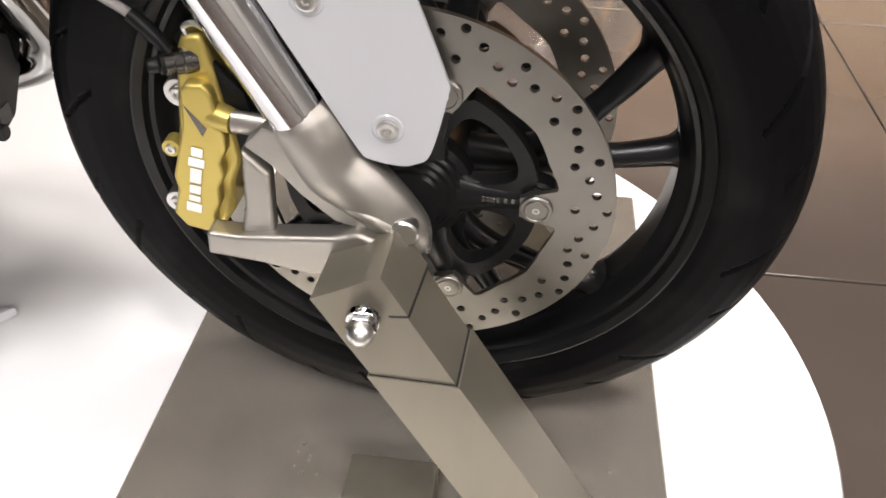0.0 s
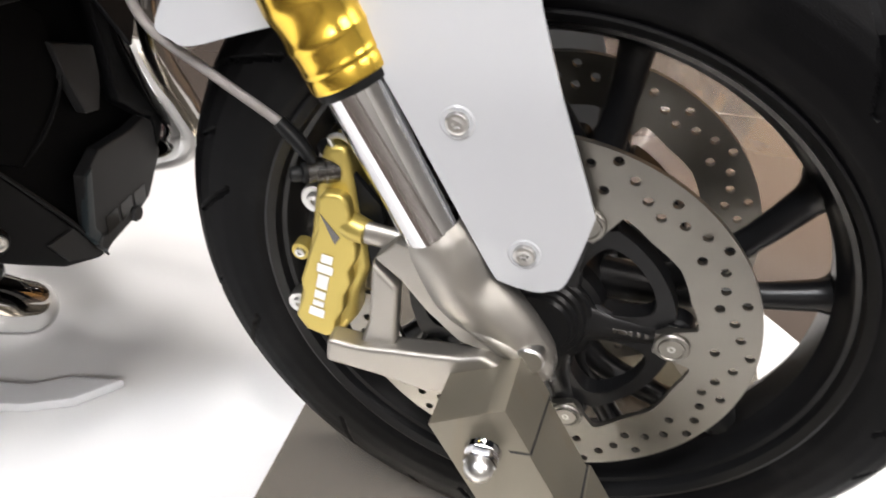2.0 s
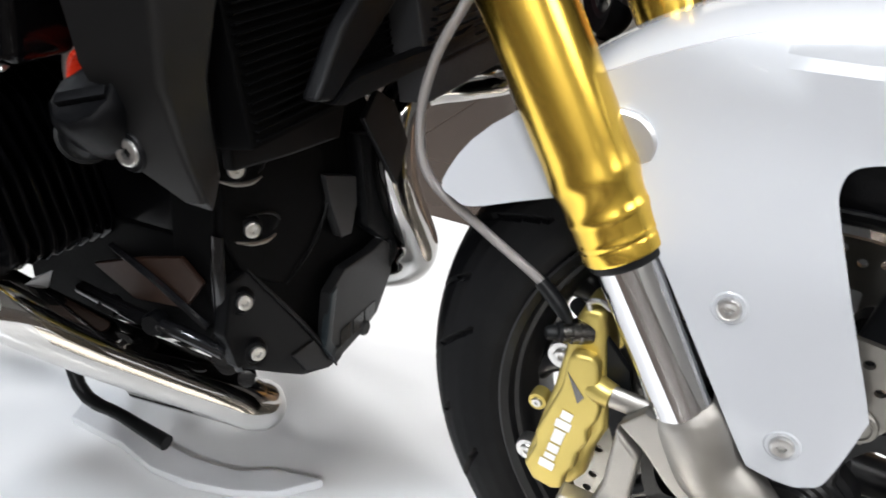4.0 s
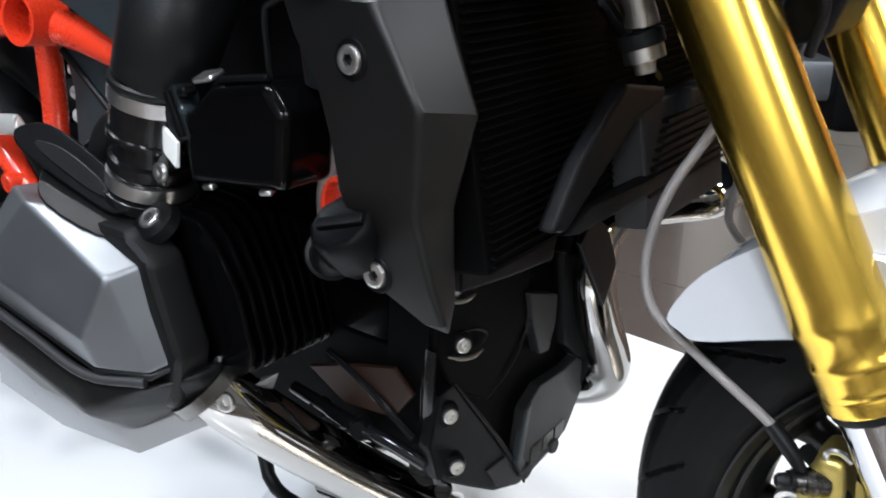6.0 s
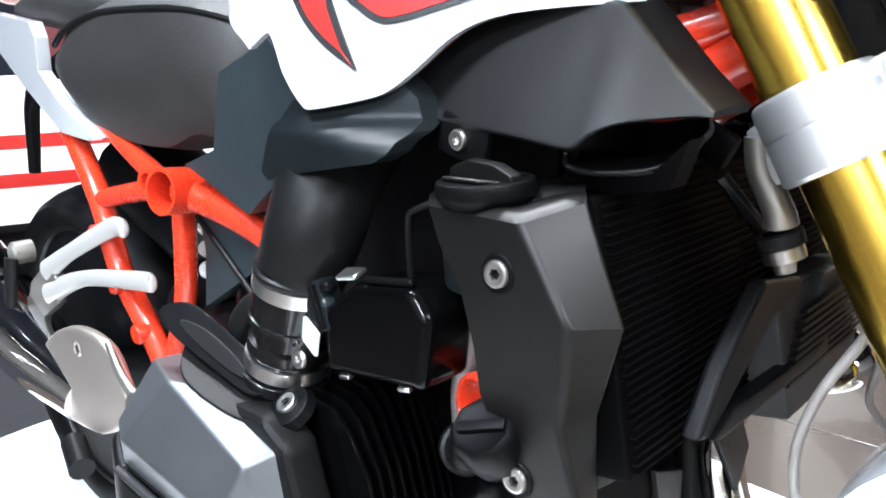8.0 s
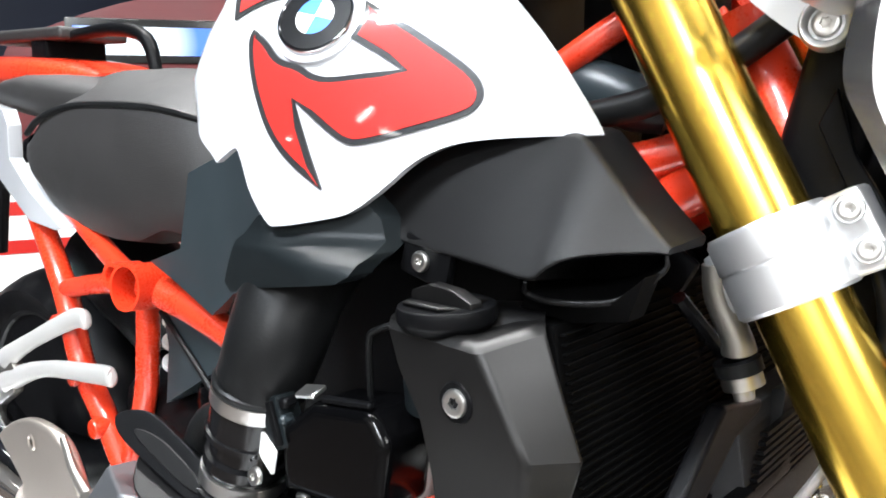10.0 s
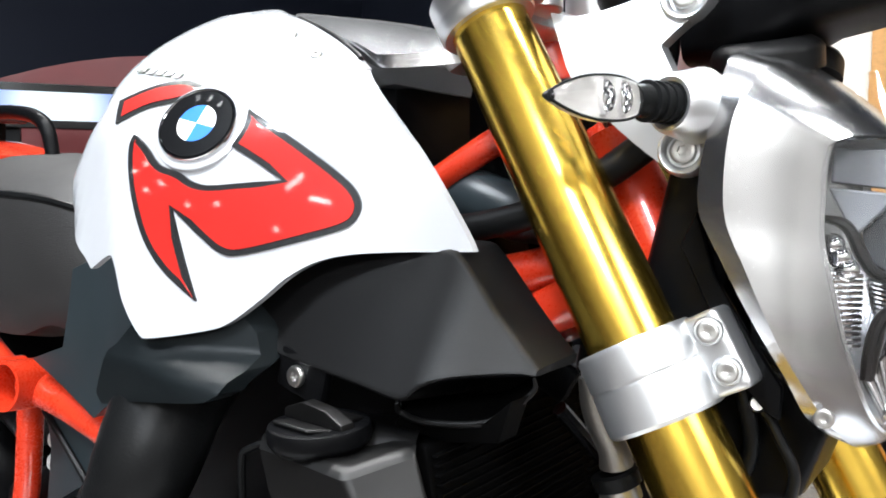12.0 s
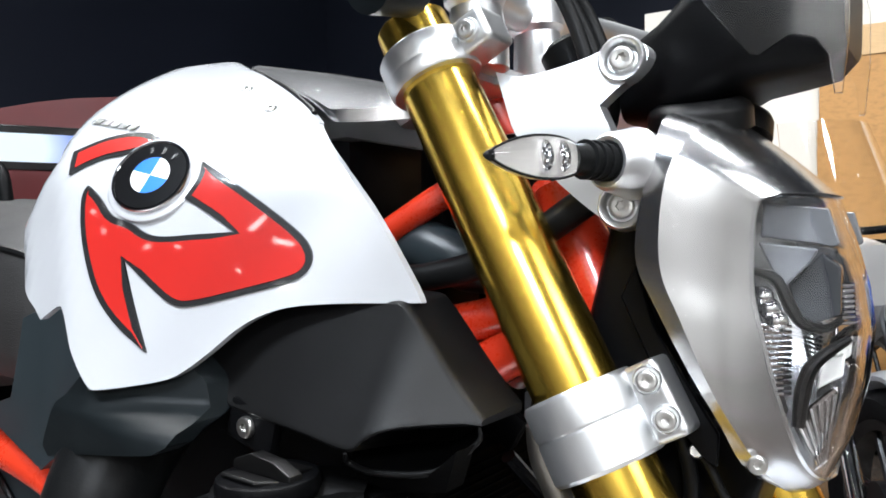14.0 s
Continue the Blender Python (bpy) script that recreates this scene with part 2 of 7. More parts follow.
def panel(outline, surface, thick, cell=0.02, smooth=0, edge=0.0):
    """A shell over an outline in (x, z): its outer face lies at y = surface(x, z), and it is thick towards the bike's middle."""
    pts = [Vector((p[0], 0, p[1])) for p in outline]
    if smooth:
        pts = spline(pts, smooth, True)
    b = bmesh.new()
    b.faces.new([b.verts.new(p) for p in pts])
    xs, zs = [p.x for p in pts], [p.z for p in pts]
    for lo, hi, no in ((min(xs), max(xs), (1, 0, 0)), (min(zs), max(zs), (0, 0, 1))):
        steps = max(1, int((hi - lo) / cell))
        for i in range(1, steps):
            c = lo + (hi - lo) * i / steps
            bmesh.ops.bisect_plane(b, geom=list(b.verts) + list(b.edges) + list(b.faces), plane_co=(c, 0, 0) if no[0] else (0, 0, c), plane_no=no)
    for v in b.verts:
        v.co.y = surface(v.co.x, v.co.z)
    if thick:
        r = bmesh.ops.extrude_face_region(b, geom=list(b.faces))
        moved = [v for v in r["geom"] if isinstance(v, bmesh.types.BMVert)]
        bmesh.ops.translate(b, vec=(0, thick, 0), verts=moved)
        bmesh.ops.recalc_face_normals(b, faces=b.faces)
        if edge:
            es = [e for e in b.edges if len(e.link_faces) == 2 and e.calc_face_angle(0) > radians(50)]
            bmesh.ops.bevel(b, geom=es, offset=edge, segments=3, profile=0.6, affect="EDGES", clamp_overlap=True)
    return b


def screw_mesh():
    """A dished head with a star-shaped socket."""
    star = [(0.36 if k % 2 else 0.44) for k in range(12)]
    rings = []
    for r, z, socket in ((1.0, -0.1, 0), (1.0, 0.18, 0), (0.92, 0.36, 0), (0.78, 0.42, 0), (0.62, 0.40, 0), (1.0, 0.38, 1), (0.94, 0.02, 1), (0.30, -0.04, 1)):
        rings.append([Vector((r * (star[j // 2] if socket else 1) * math.cos(2 * math.pi * j / 24), r * (star[j // 2] if socket else 1) * math.sin(2 * math.pi * j / 24), z)) for j in range(24)])
    return loft(rings)


def ease(poly, limit=55, rounds=2):
    """Cuts the corners that turn only a little, so that a polygon becomes a curve; sharp corners stay."""
    for _ in range(rounds):
        n, out = len(poly), []
        for i in range(n):
            a, b, c = Vector(poly[i - 1]), Vector(poly[i]), Vector(poly[(i + 1) % n])
            if (b - a).length > 1e-6 and (c - b).length > 1e-6 and (b - a).angle(c - b) < radians(limit):
                out += [tuple(b.lerp(a, 0.25)), tuple(b.lerp(c, 0.25))]
            else:
                out.append(tuple(b))
        poly = out
    return poly


SCREW = None


def screw(parent, at, axis, r=0.006, mat=None, name="screw", label=""):
    global SCREW
    if SCREW is None:
        SCREW = link_mesh("screw", screw_mesh(), BOLT)
        me = SCREW.data
        bpy.data.objects.remove(SCREW)
        SCREW = me
    ob = new(name, SCREW)
    ob.parent = parent
    ob.matrix_local = axis_pose(at, axis) @ Matrix.Diagonal((r, r, r, 1))
    if label:
        ob["label"] = label
    return ob


# ---- the hall: floor, stage, walls ----
def tiled_floor():
    m = material("brown_grey_hall_tile", (0.066, 0.053, 0.045), 0.20, coat=0.3, bump=0.05, grain_size=120, vary=0.10, vary_size=4, dirt=0.15)
    floor = tagged(link_mesh("floor", box((24, 24, 0.1), pose(0, 0, -0.21), 0), material("tile_joint", (0.10, 0.085, 0.075), 0.7), None), "brown-grey polished hall floor with dark joints", "floor", kind="structure")
    me = link_mesh("floor_tile", box((0.996, 0.996, 0.012), Matrix(), 0.002, 1), m)
    data = me.data
    bpy.data.objects.remove(me)
    for i in range(-6, 7):
        for j in range(-4, 9):
            t = new("floor_tile", data)
            t.parent = floor
            t.matrix_local = pose(0.32 + i, -0.09 + j, -0.156)


STAGE_X, STAGE_A, STAGE_B = -0.805, 1.245, 0.80


def stage():
    n = 160
    def ring(a, b, z):
        return [Vector((STAGE_X + a * math.cos(2 * math.pi * i / n), b * math.sin(2 * math.pi * i / n), z)) for i in range(n)]
    bm = loft([ring(STAGE_A - 0.02, STAGE_B - 0.02, -0.15), ring(STAGE_A - 0.004, STAGE_B - 0.004, -0.149), ring(STAGE_A, STAGE_B, -0.14), ring(STAGE_A, STAGE_B, -0.006), ring(STAGE_A - 0.004, STAGE_B - 0.004, 0)])
    tagged(link_mesh("stage", bm, PLATFORM), "glossy white oval display stage with a rounded end", "stage", kind="structure")


def hall_walls():
    dark = material("dark_blue_hall_wall", (0.012, 0.016, 0.03), 0.6, vary=0.3, vary_size=0.6)
    # pale paint for the unseen south and east walls, to brighten reflections
    light = material("cream_partition", (0.62, 0.61, 0.58), 0.6, vary=0.04, vary_size=1.5)
    tagged(link_mesh("wall_north", box((24.2, 0.2, 6), pose(0, 8.1, 2.85), 0), dark), "dark blue painted hall wall", "wall", kind="structure")
    tagged(link_mesh("wall_south", box((24.2, 0.2, 6), pose(0, -8.1, 2.85), 0), light), "unseen cream painted hall wall, pale for reflections", "wall", kind="structure")
    tagged(link_mesh("wall_west", box((0.2, 16, 6), pose(-8.1, 0, 2.85), 0), dark), "dark painted hall wall", "wall", kind="structure")
    tagged(link_mesh("wall_east", box((0.2, 16, 6), pose(8.1, 0, 2.85), 0), light), "unseen cream painted hall wall, pale for reflections", "wall", kind="structure")
    tagged(link_mesh("ceiling", box((24.2, 16.4, 0.1), pose(0, 0, 5.9), 0), dark), "dark hall ceiling", "ceiling", kind="structure")


stage()
hall_walls()

# ---- the motorcycle ----
bike = thing("motorcycle", "white roadster motorcycle with gold fork, red frame and boxer engine", "motorcycle")
RAKE = radians(62.3)
FA = Vector((-math.cos(RAKE), 0, math.sin(RAKE)))
FORK_R = Vector((-0.032, -0.0964, 0.30))
FORK_L = Vector((-0.010, 0.1140, 0.306))
WHEEL = pose(0, 0, 0.30, 90, 0, 0)       # local z points to the right side
# the front wheel and its discs stand turned a little about the steering axis
STEERED = Matrix.Translation((0.0013, -0.0139, 0.3125)) @ Matrix.Rotation(radians(2.1), 4, "X") @ Matrix.Rotation(radians(-3.1), 4, FA) @ Matrix.Translation((0, 0, -0.30))


def wheel_point(r, deg, y):
    a = radians(deg)
    return Vector((r * math.cos(a), y, 0.30 + r * math.sin(a)))


def front_tyre(parent):
    prof = [(0.224, 0.036), (0.2305, 0.0425), (0.241, 0.0475), (0.255, 0.0505), (0.268, 0.0515), (0.280, 0.0505), (0.289, 0.0475), (0.2965, 0.0415), (0.3025, 0.0330), (0.3065, 0.0230), (0.3092, 0.0115), (0.3100, 0)]
    fine = []
    for (r0, h0), (r1, h1) in zip(prof, prof[1:]):
        for j in range(6):
            fine.append((r0 + (r1 - r0) * j / 6, h0 + (h1 - h0) * j / 6))
    fine += [prof[-1]] + [(r, -h) for r, h in reversed(fine)]
    bm = bmesh.new()
    n = 840
    along = []
    for (r, h), (r1, h1) in zip(fine, fine[1:] + fine[-1:]):
        along.append((along[-1] + step if along else 0.0))
        step = math.hypot(r1 - r, h1 - h)
    rings = []
    for i in range(n):
        a = 2 * math.pi * i / n
        ring = []
        for (r, h), at in zip(fine, along):
            d = 0.0
            if r > 0.262:
                crown = abs(at - along[-1] / 2)
                turn = a / (2 * math.pi) * 24 + crown * 17 + (0.5 if h > 0 else 0)
                if turn % 1.0 < 0.075 and 0.008 < abs(h) and (r > 0.281 or int(turn) % 24 % 2):
                    d = 0.0040 if r > 0.288 else 0.0030
            if 0.246 < r < 0.249:
                d = -0.0006
            rr = r - d * (1 if r > 0.292 else 0.5)
            side_in = 1 - (d / 0.056 if r < 0.292 and d > 0 else 0)
            ring.append(bm.verts.new((rr * math.cos(a), -h * side_in, 0.30 + rr * math.sin(a))))
        rings.append(ring)
    k = len(fine)
    for i in range(n):
        a, b = rings[i], rings[(i + 1) % n]
        for j in range(k - 1):
            bm.faces.new((a[j], b[j], b[j + 1], a[j + 1]))
    ty = part("tyre", bm, RUBBER, parent, "black road tyre with slanted tread grooves", 30)
    return ty


def front_wheel():
    prof = [(0.2245, 0.0430), (0.2305, 0.0470), (0.2325, 0.0465), (0.2320, 0.0425), (0.2270, 0.0405), (0.2235, 0.0400), (0.2225, 0.0370), (0.2180, 0.0355), (0.2145, 0.030), (0.2120, 0.022), (0.2075, 0.016), (0.2065, 0)]
    prof = prof + [(r, -h) for r, h in reversed(prof[:-1])]
    outer = [(0.222, -0.038), (0.218, -0.02), (0.218, 0.02), (0.222, 0.038)]
    rim = part("front_wheel", lathe(prof + outer, WHEEL, 120, True), RIM, bike, "satin black cast front wheel", 24)
    rim.matrix_local = STEERED
    front_tyre(rim)
    part("hub", lathe([(0.012, 0.072), (0.027, 0.072), (0.0285, 0.069), (0.0315, 0.069), (0.0330, 0.066), (0.0365, 0.066), (0.0385, 0.063), (0.0420, 0.063), (0.0440, 0.058), (0.0500, 0.054), (0.0510, 0.040), (0.044, 0.032), (0.041, 0), (0.044, -0.032), (0.051, -0.040), (0.050, -0.054), (0.044, -0.063), (0.012, -0.072)], WHEEL, 48), RIM, rim)
    for k in range(5):
        d = 72 * k
        part("spoke", tube([wheel_point(0.040, d + 2, 0), wheel_point(0.095, d + 3, -0.004), wheel_point(0.16, d + 5.5, -0.004), wheel_point(0.200, d + 6.8, -0.002), wheel_point(0.213, d + 7, 0)], [0.017, 0.014, 0.0105, 0.0125, 0.021], 14, 5), RIM, rim)
        part("spoke", tube([wheel_point(0.075, d + 3, 0), wheel_point(0.110, d + 13, -0.004), wheel_point(0.158, d + 25, -0.004), wheel_point(0.198, d + 31.2, -0.002), wheel_point(0.212, d + 33, 0)], [0.014, 0.012, 0.0105, 0.0125, 0.021], 14, 5), RIM, rim)
    for s in (-1, 1):
        # cast disc carrier: a five-pointed plate with rounded windows
        bm = bmesh.new()
        edges = []
        def loop(pts):
            vs = [bm.verts.new(p) for p in pts]
            for a, b in zip(vs, vs[1:] + vs[:1]):
                edges.append(bm.edges.new((a, b)))
        outer = []
        for i in range(180):
            d = abs((2 * i - 1.5 + 36) % 72 - 36)
            ring = 0.1025 if d > 12 else 0.1025 - 0.0105 * math.sin(math.pi * d / 12) ** 2
            lobe = 0.0975 + 0.0155 * math.sqrt(max(0.0, 1 - (d / 8.5) ** 2))
            outer.append(wheel_point(max(ring, lobe if d < 8.5 else 0), 2 * i, s * 0.044))
        loop(outer)
        for k in range(5):
            mid = 37.5 + 72 * k
            loop(spline([wheel_point(r, mid + da, s * 0.044) for r, da in ((0.0475, -17), (0.0455, 0), (0.0475, 17), (0.064, 24), (0.084, 22.5), (0.0905, 14), (0.0920, 0), (0.0905, -14), (0.084, -22.5), (0.064, -24))], 4, True))
        bmesh.ops.triangle_fill(bm, use_beauty=True, use_dissolve=False, edges=edges)
        r = bmesh.ops.extrude_face_region(bm, geom=list(bm.faces))
        bmesh.ops.translate(bm, vec=(0, s * 0.0155, 0), verts=[v for v in r["geom"] if isinstance(v, bmesh.types.BMVert)])
        bmesh.ops.recalc_face_normals(bm, faces=bm.faces)
        bevel_all(bm, 0.0045, 3, 40)
        part("disc_carrier", bm, RIM, rim, "black cast disc carrier with rounded windows", 40)
        for k in range(5):
            d = 1.5 + 72 * k
            part("carrier_arm", tube([wheel_point(0.040, d, s * 0.0545), wheel_point(0.058, d, s * 0.0565), wheel_point(0.076, d, s * 0.0565), wheel_point(0.090, d, s * 0.0550)], [0.0200, 0.0125, 0.0105, 0.0120], 16, 5, flat=((0, 1, 0), 0.5)), RIM, rim)
            if k == 0:
                for i, w in enumerate((0.0030, 0.0030, 0.0070, 0.0030, 0.0030, 0.0030)):
                    part("raised_bar", box((w, 0.0010, 0.0045), Matrix.Translation(wheel_point(0.053 + 0.0058 * i, d + 1, s * 0.0624)), 0.0003, 1), DARKSTEEL, rim)
            part("carrier_boss", lathe([(0, 0.006), (0.012, 0.006), (0.0155, 0.002), (0.0155, -0.012), (0, -0.012)], axis_pose(wheel_point(0.1005, d, s * 0.052), (0, s, 0)), 24), RIM, rim)
    return rim


HOLE0 = 2.3
HOLES = ((0.154, 0.130), (0.1457,), (0.1415,), (0.151, 0.133), (0.140,), (0.1445,), (0.1347, 0.1535), (0.1472,), (0.1408,), (0.149, 0.134), (0.138,), (0.146,))


def brake_disc(y, label):
    """A drilled ring with five inward tabs; every hole goes through."""
    bm = bmesh.new()
    edges = []
    def loop(pts):
        vs = [bm.verts.new(p) for p in pts]
        for a, b in zip(vs, vs[1:] + vs[:1]):
            edges.append(bm.edges.new((a, b)))
    loop([wheel_point(0.160, 2 * i, y) for i in range(180)])
    inner = []
    for i in range(240):
        a = 1.5 * i
        d = abs((a - 1.5 + 36) % 72 - 36)
        w = max(0.0, min(1.0, (9.5 - d) / 3.5))
        w = w * w * (3 - 2 * w)
        edge = 0.1205 - 0.0050 * max(0, 1 - abs(d - 22) / 22)
        inner.append(wheel_point(edge - w * (edge - 0.0880), a if w < 0.5 else a, y))
    loop(inner)
    for i in range(60):
        for r in HOLES[i % 12]:
            c = wheel_point(r, HOLE0 + 6 * i, y)
            loop([c + Vector((0.0036 * math.cos(0.5236 * j), 0, 0.0036 * math.sin(0.5236 * j))) for j in range(12)])
    bmesh.ops.triangle_fill(bm, use_beauty=True, use_dissolve=False, edges=edges)
    r = bmesh.ops.extrude_face_region(bm, geom=list(bm.faces))
    bmesh.ops.translate(bm, vec=(0, 0.0045, 0), verts=[v for v in r["geom"] if isinstance(v, bmesh.types.BMVert)])
    disc = part("brake_disc", bm, DISC, bike, label, 30)
    disc.matrix_local = STEERED
    out = -1 if y < 0 else 1
    for k in range(5):
        c = wheel_point(0.1005, 1.5 + 72 * k, y + (0 if y < 0 else 0.0045))
        m = axis_pose(c, (0, out, 0))
        part("bobbin", lathe([(0.0, 0.0035), (0.0085, 0.0035), (0.009, 0.0045), (0.0095, 0.0045), (0.0098, 0.0032), (0.0120, 0.0030), (0.0128, 0.002), (0.0128, -0.008), (0, -0.008)], m, 32), DISC, disc)
        screw(disc, m @ Vector((0, 0, 0.0022)), (0, out, 0), 0.0034, name="bobbin_screw")
    return disc


front_wheel()
brake_disc(-0.0666, "drilled steel brake disc on the right side")
brake_disc(0.0616, "drilled steel brake disc on the left side")


# ---- fork ----
def fork_leg(foot, s):
    """s is -1 for the right leg, 1 for the left one."""
    at = lambda d: foot + FA * d
    m = axis_pose(foot, FA)
    leg = part("fork_leg", lathe([(0.0262, 0.218), (0.0273, 0.2185), (0.0278, 0.2200), (0.0278, 0.2272), (0.0272, 0.2282), (0.0272, 0.2300), (0.0278, 0.2310), (0.0278, 0.2328), (0.0274, 0.2340), (0.0276, 0.2360), (0.0279, 0.2445), (0.0284, 0.2465), (0.0287, 0.2485), (0.0285, 0.2505), (0.0279, 0.2530), (0.0277, 0.2560), (0.0279, 0.2600), (0.0285, 0.2645), (0.0295, 0.2690),
                                  (0.0300, 0.2720), (0.0302, 0.2745), (0.0300, 0.2775), (0.0296, 0.2815), (0.0294, 0.2865), (0.0293, 0.2895), (0.0293, 0.2935), (0.0293, 0.45), (0.0290, 0.70), (0.0275, 0.80), (0.027, 0.846), (0.0255, 0.848), (0.0, 0.848)], m, 64), GOLD, bike, "gold anodised upper fork tube", 32)
    part("dust_seal", lathe([(0.0225, 0.212), (0.0245, 0.212), (0.0255, 0.2135), (0.0255, 0.2185), (0.0225, 0.2185)], m, 48, True), HOSE, leg, "black rubber dust seal")
    part("slider", lathe([(0.0225, 0.09), (0.0225, 0.2165)], m, 48), CHROME, leg, "mirror-polished chrome fork slider")
    f = lambda x, z, y=0.0: Vector((x, foot.y - s * y, z))
    part("axle_carrier", tube([at(0.101), at(0.092), at(0.075), at(0.048), f(-0.034, 0.326), f(-0.016, 0.308), f(0.000, 0.290), f(0.007, 0.274), f(0.009, 0.268)],
                              [0.0235, 0.0262, 0.0272, 0.0268, 0.0255, 0.0235, 0.0195, 0.0125, 0.006], 28, 6, flat=((0, 1, 0), 0.92)), CAST, leg, "cast aluminium fork bottom")
    part("rib", tube([f(-0.058, 0.322, -0.010), f(-0.040, 0.318, -0.0165), f(-0.020, 0.309, -0.0190), f(-0.003, 0.293, -0.0155), f(0.005, 0.276, -0.009)], [0.003, 0.0055, 0.0060, 0.0055, 0.003], 12, 6), CAST, leg)
    part("axle_spacer", lathe([(0.012, 0), (0.0255, 0), (0.026, 0.002), (0.026, 0.020), (0.012, 0.020)], axis_pose((0, foot.y - s * 0.026, 0.30), (0, -s, 0)), 40), BOLT, leg)
    for x, z in ((0.0165, 0.292), (0.0165, 0.274)):
        screw(leg, f(x, z, -0.004), (0.92, 0.35 * s, 0.25), 0.0038, name="pinch_bolt")
    # caliper bracket
    y = s * 0.098
    part("upper_bracket_arm", tube([at(0.07) + Vector((-0.015, 0, 0)), (-0.085, y, 0.371), (-0.108, y, 0.3745), (-0.127, y, 0.3765)], [0.013, 0.0100, 0.0092, 0.0092], 16, 6, flat=((0, 1, 0), 0.7)), CAST, leg)
    part("bracket_collar", tube([(-0.126, y, 0.3764), (-0.137, y * 0.97, 0.3775), (-0.150, y * 0.90, 0.379)], [0.0094, 0.0105, 0.011], 16, 4), CALIPER, leg, "gold mounting lug")
    part("bracket_web", prism([(-0.116, 0.367), (-0.0965, 0.3512), (-0.0774, 0.3275), (-0.0528, 0.3049), (-0.030, 0.298), (-0.020, 0.320), (-0.060, 0.370), (-0.100, 0.384)], side(s * 0.103 if s < 0 else 0.091), 0.012, 0.003, 2), CAST, leg)
    part("lower_bracket_arm", prism([(-0.152, 0.2925), (-0.128, 0.2905), (-0.0511, 0.2973), (-0.034, 0.303), (-0.008, 0.292), (-0.018, 0.268), (-0.0748, 0.2575), (-0.1115, 0.2653), (-0.154, 0.2705)], side(s * 0.106 if s < 0 else 0.086), 0.020, 0.004, 3), CAST, leg)
    part("bracket_strut", prism([(-0.117, 0.365), (-0.0975, 0.3445), (-0.1005, 0.2905), (-0.130, 0.282), (-0.121, 0.312)], side(s * 0.104 if s < 0 else 0.090), 0.014, 0.004, 3), CAST, leg)
    return leg


fork_leg(FORK_R, -1)
fork_leg(FORK_L, 1)
part("front_axle", lathe([(0.010, -0.118), (0.0115, -0.1165), (0.0115, 0.1165), (0.010, 0.118)], WHEEL, 32), BOLT, bike)


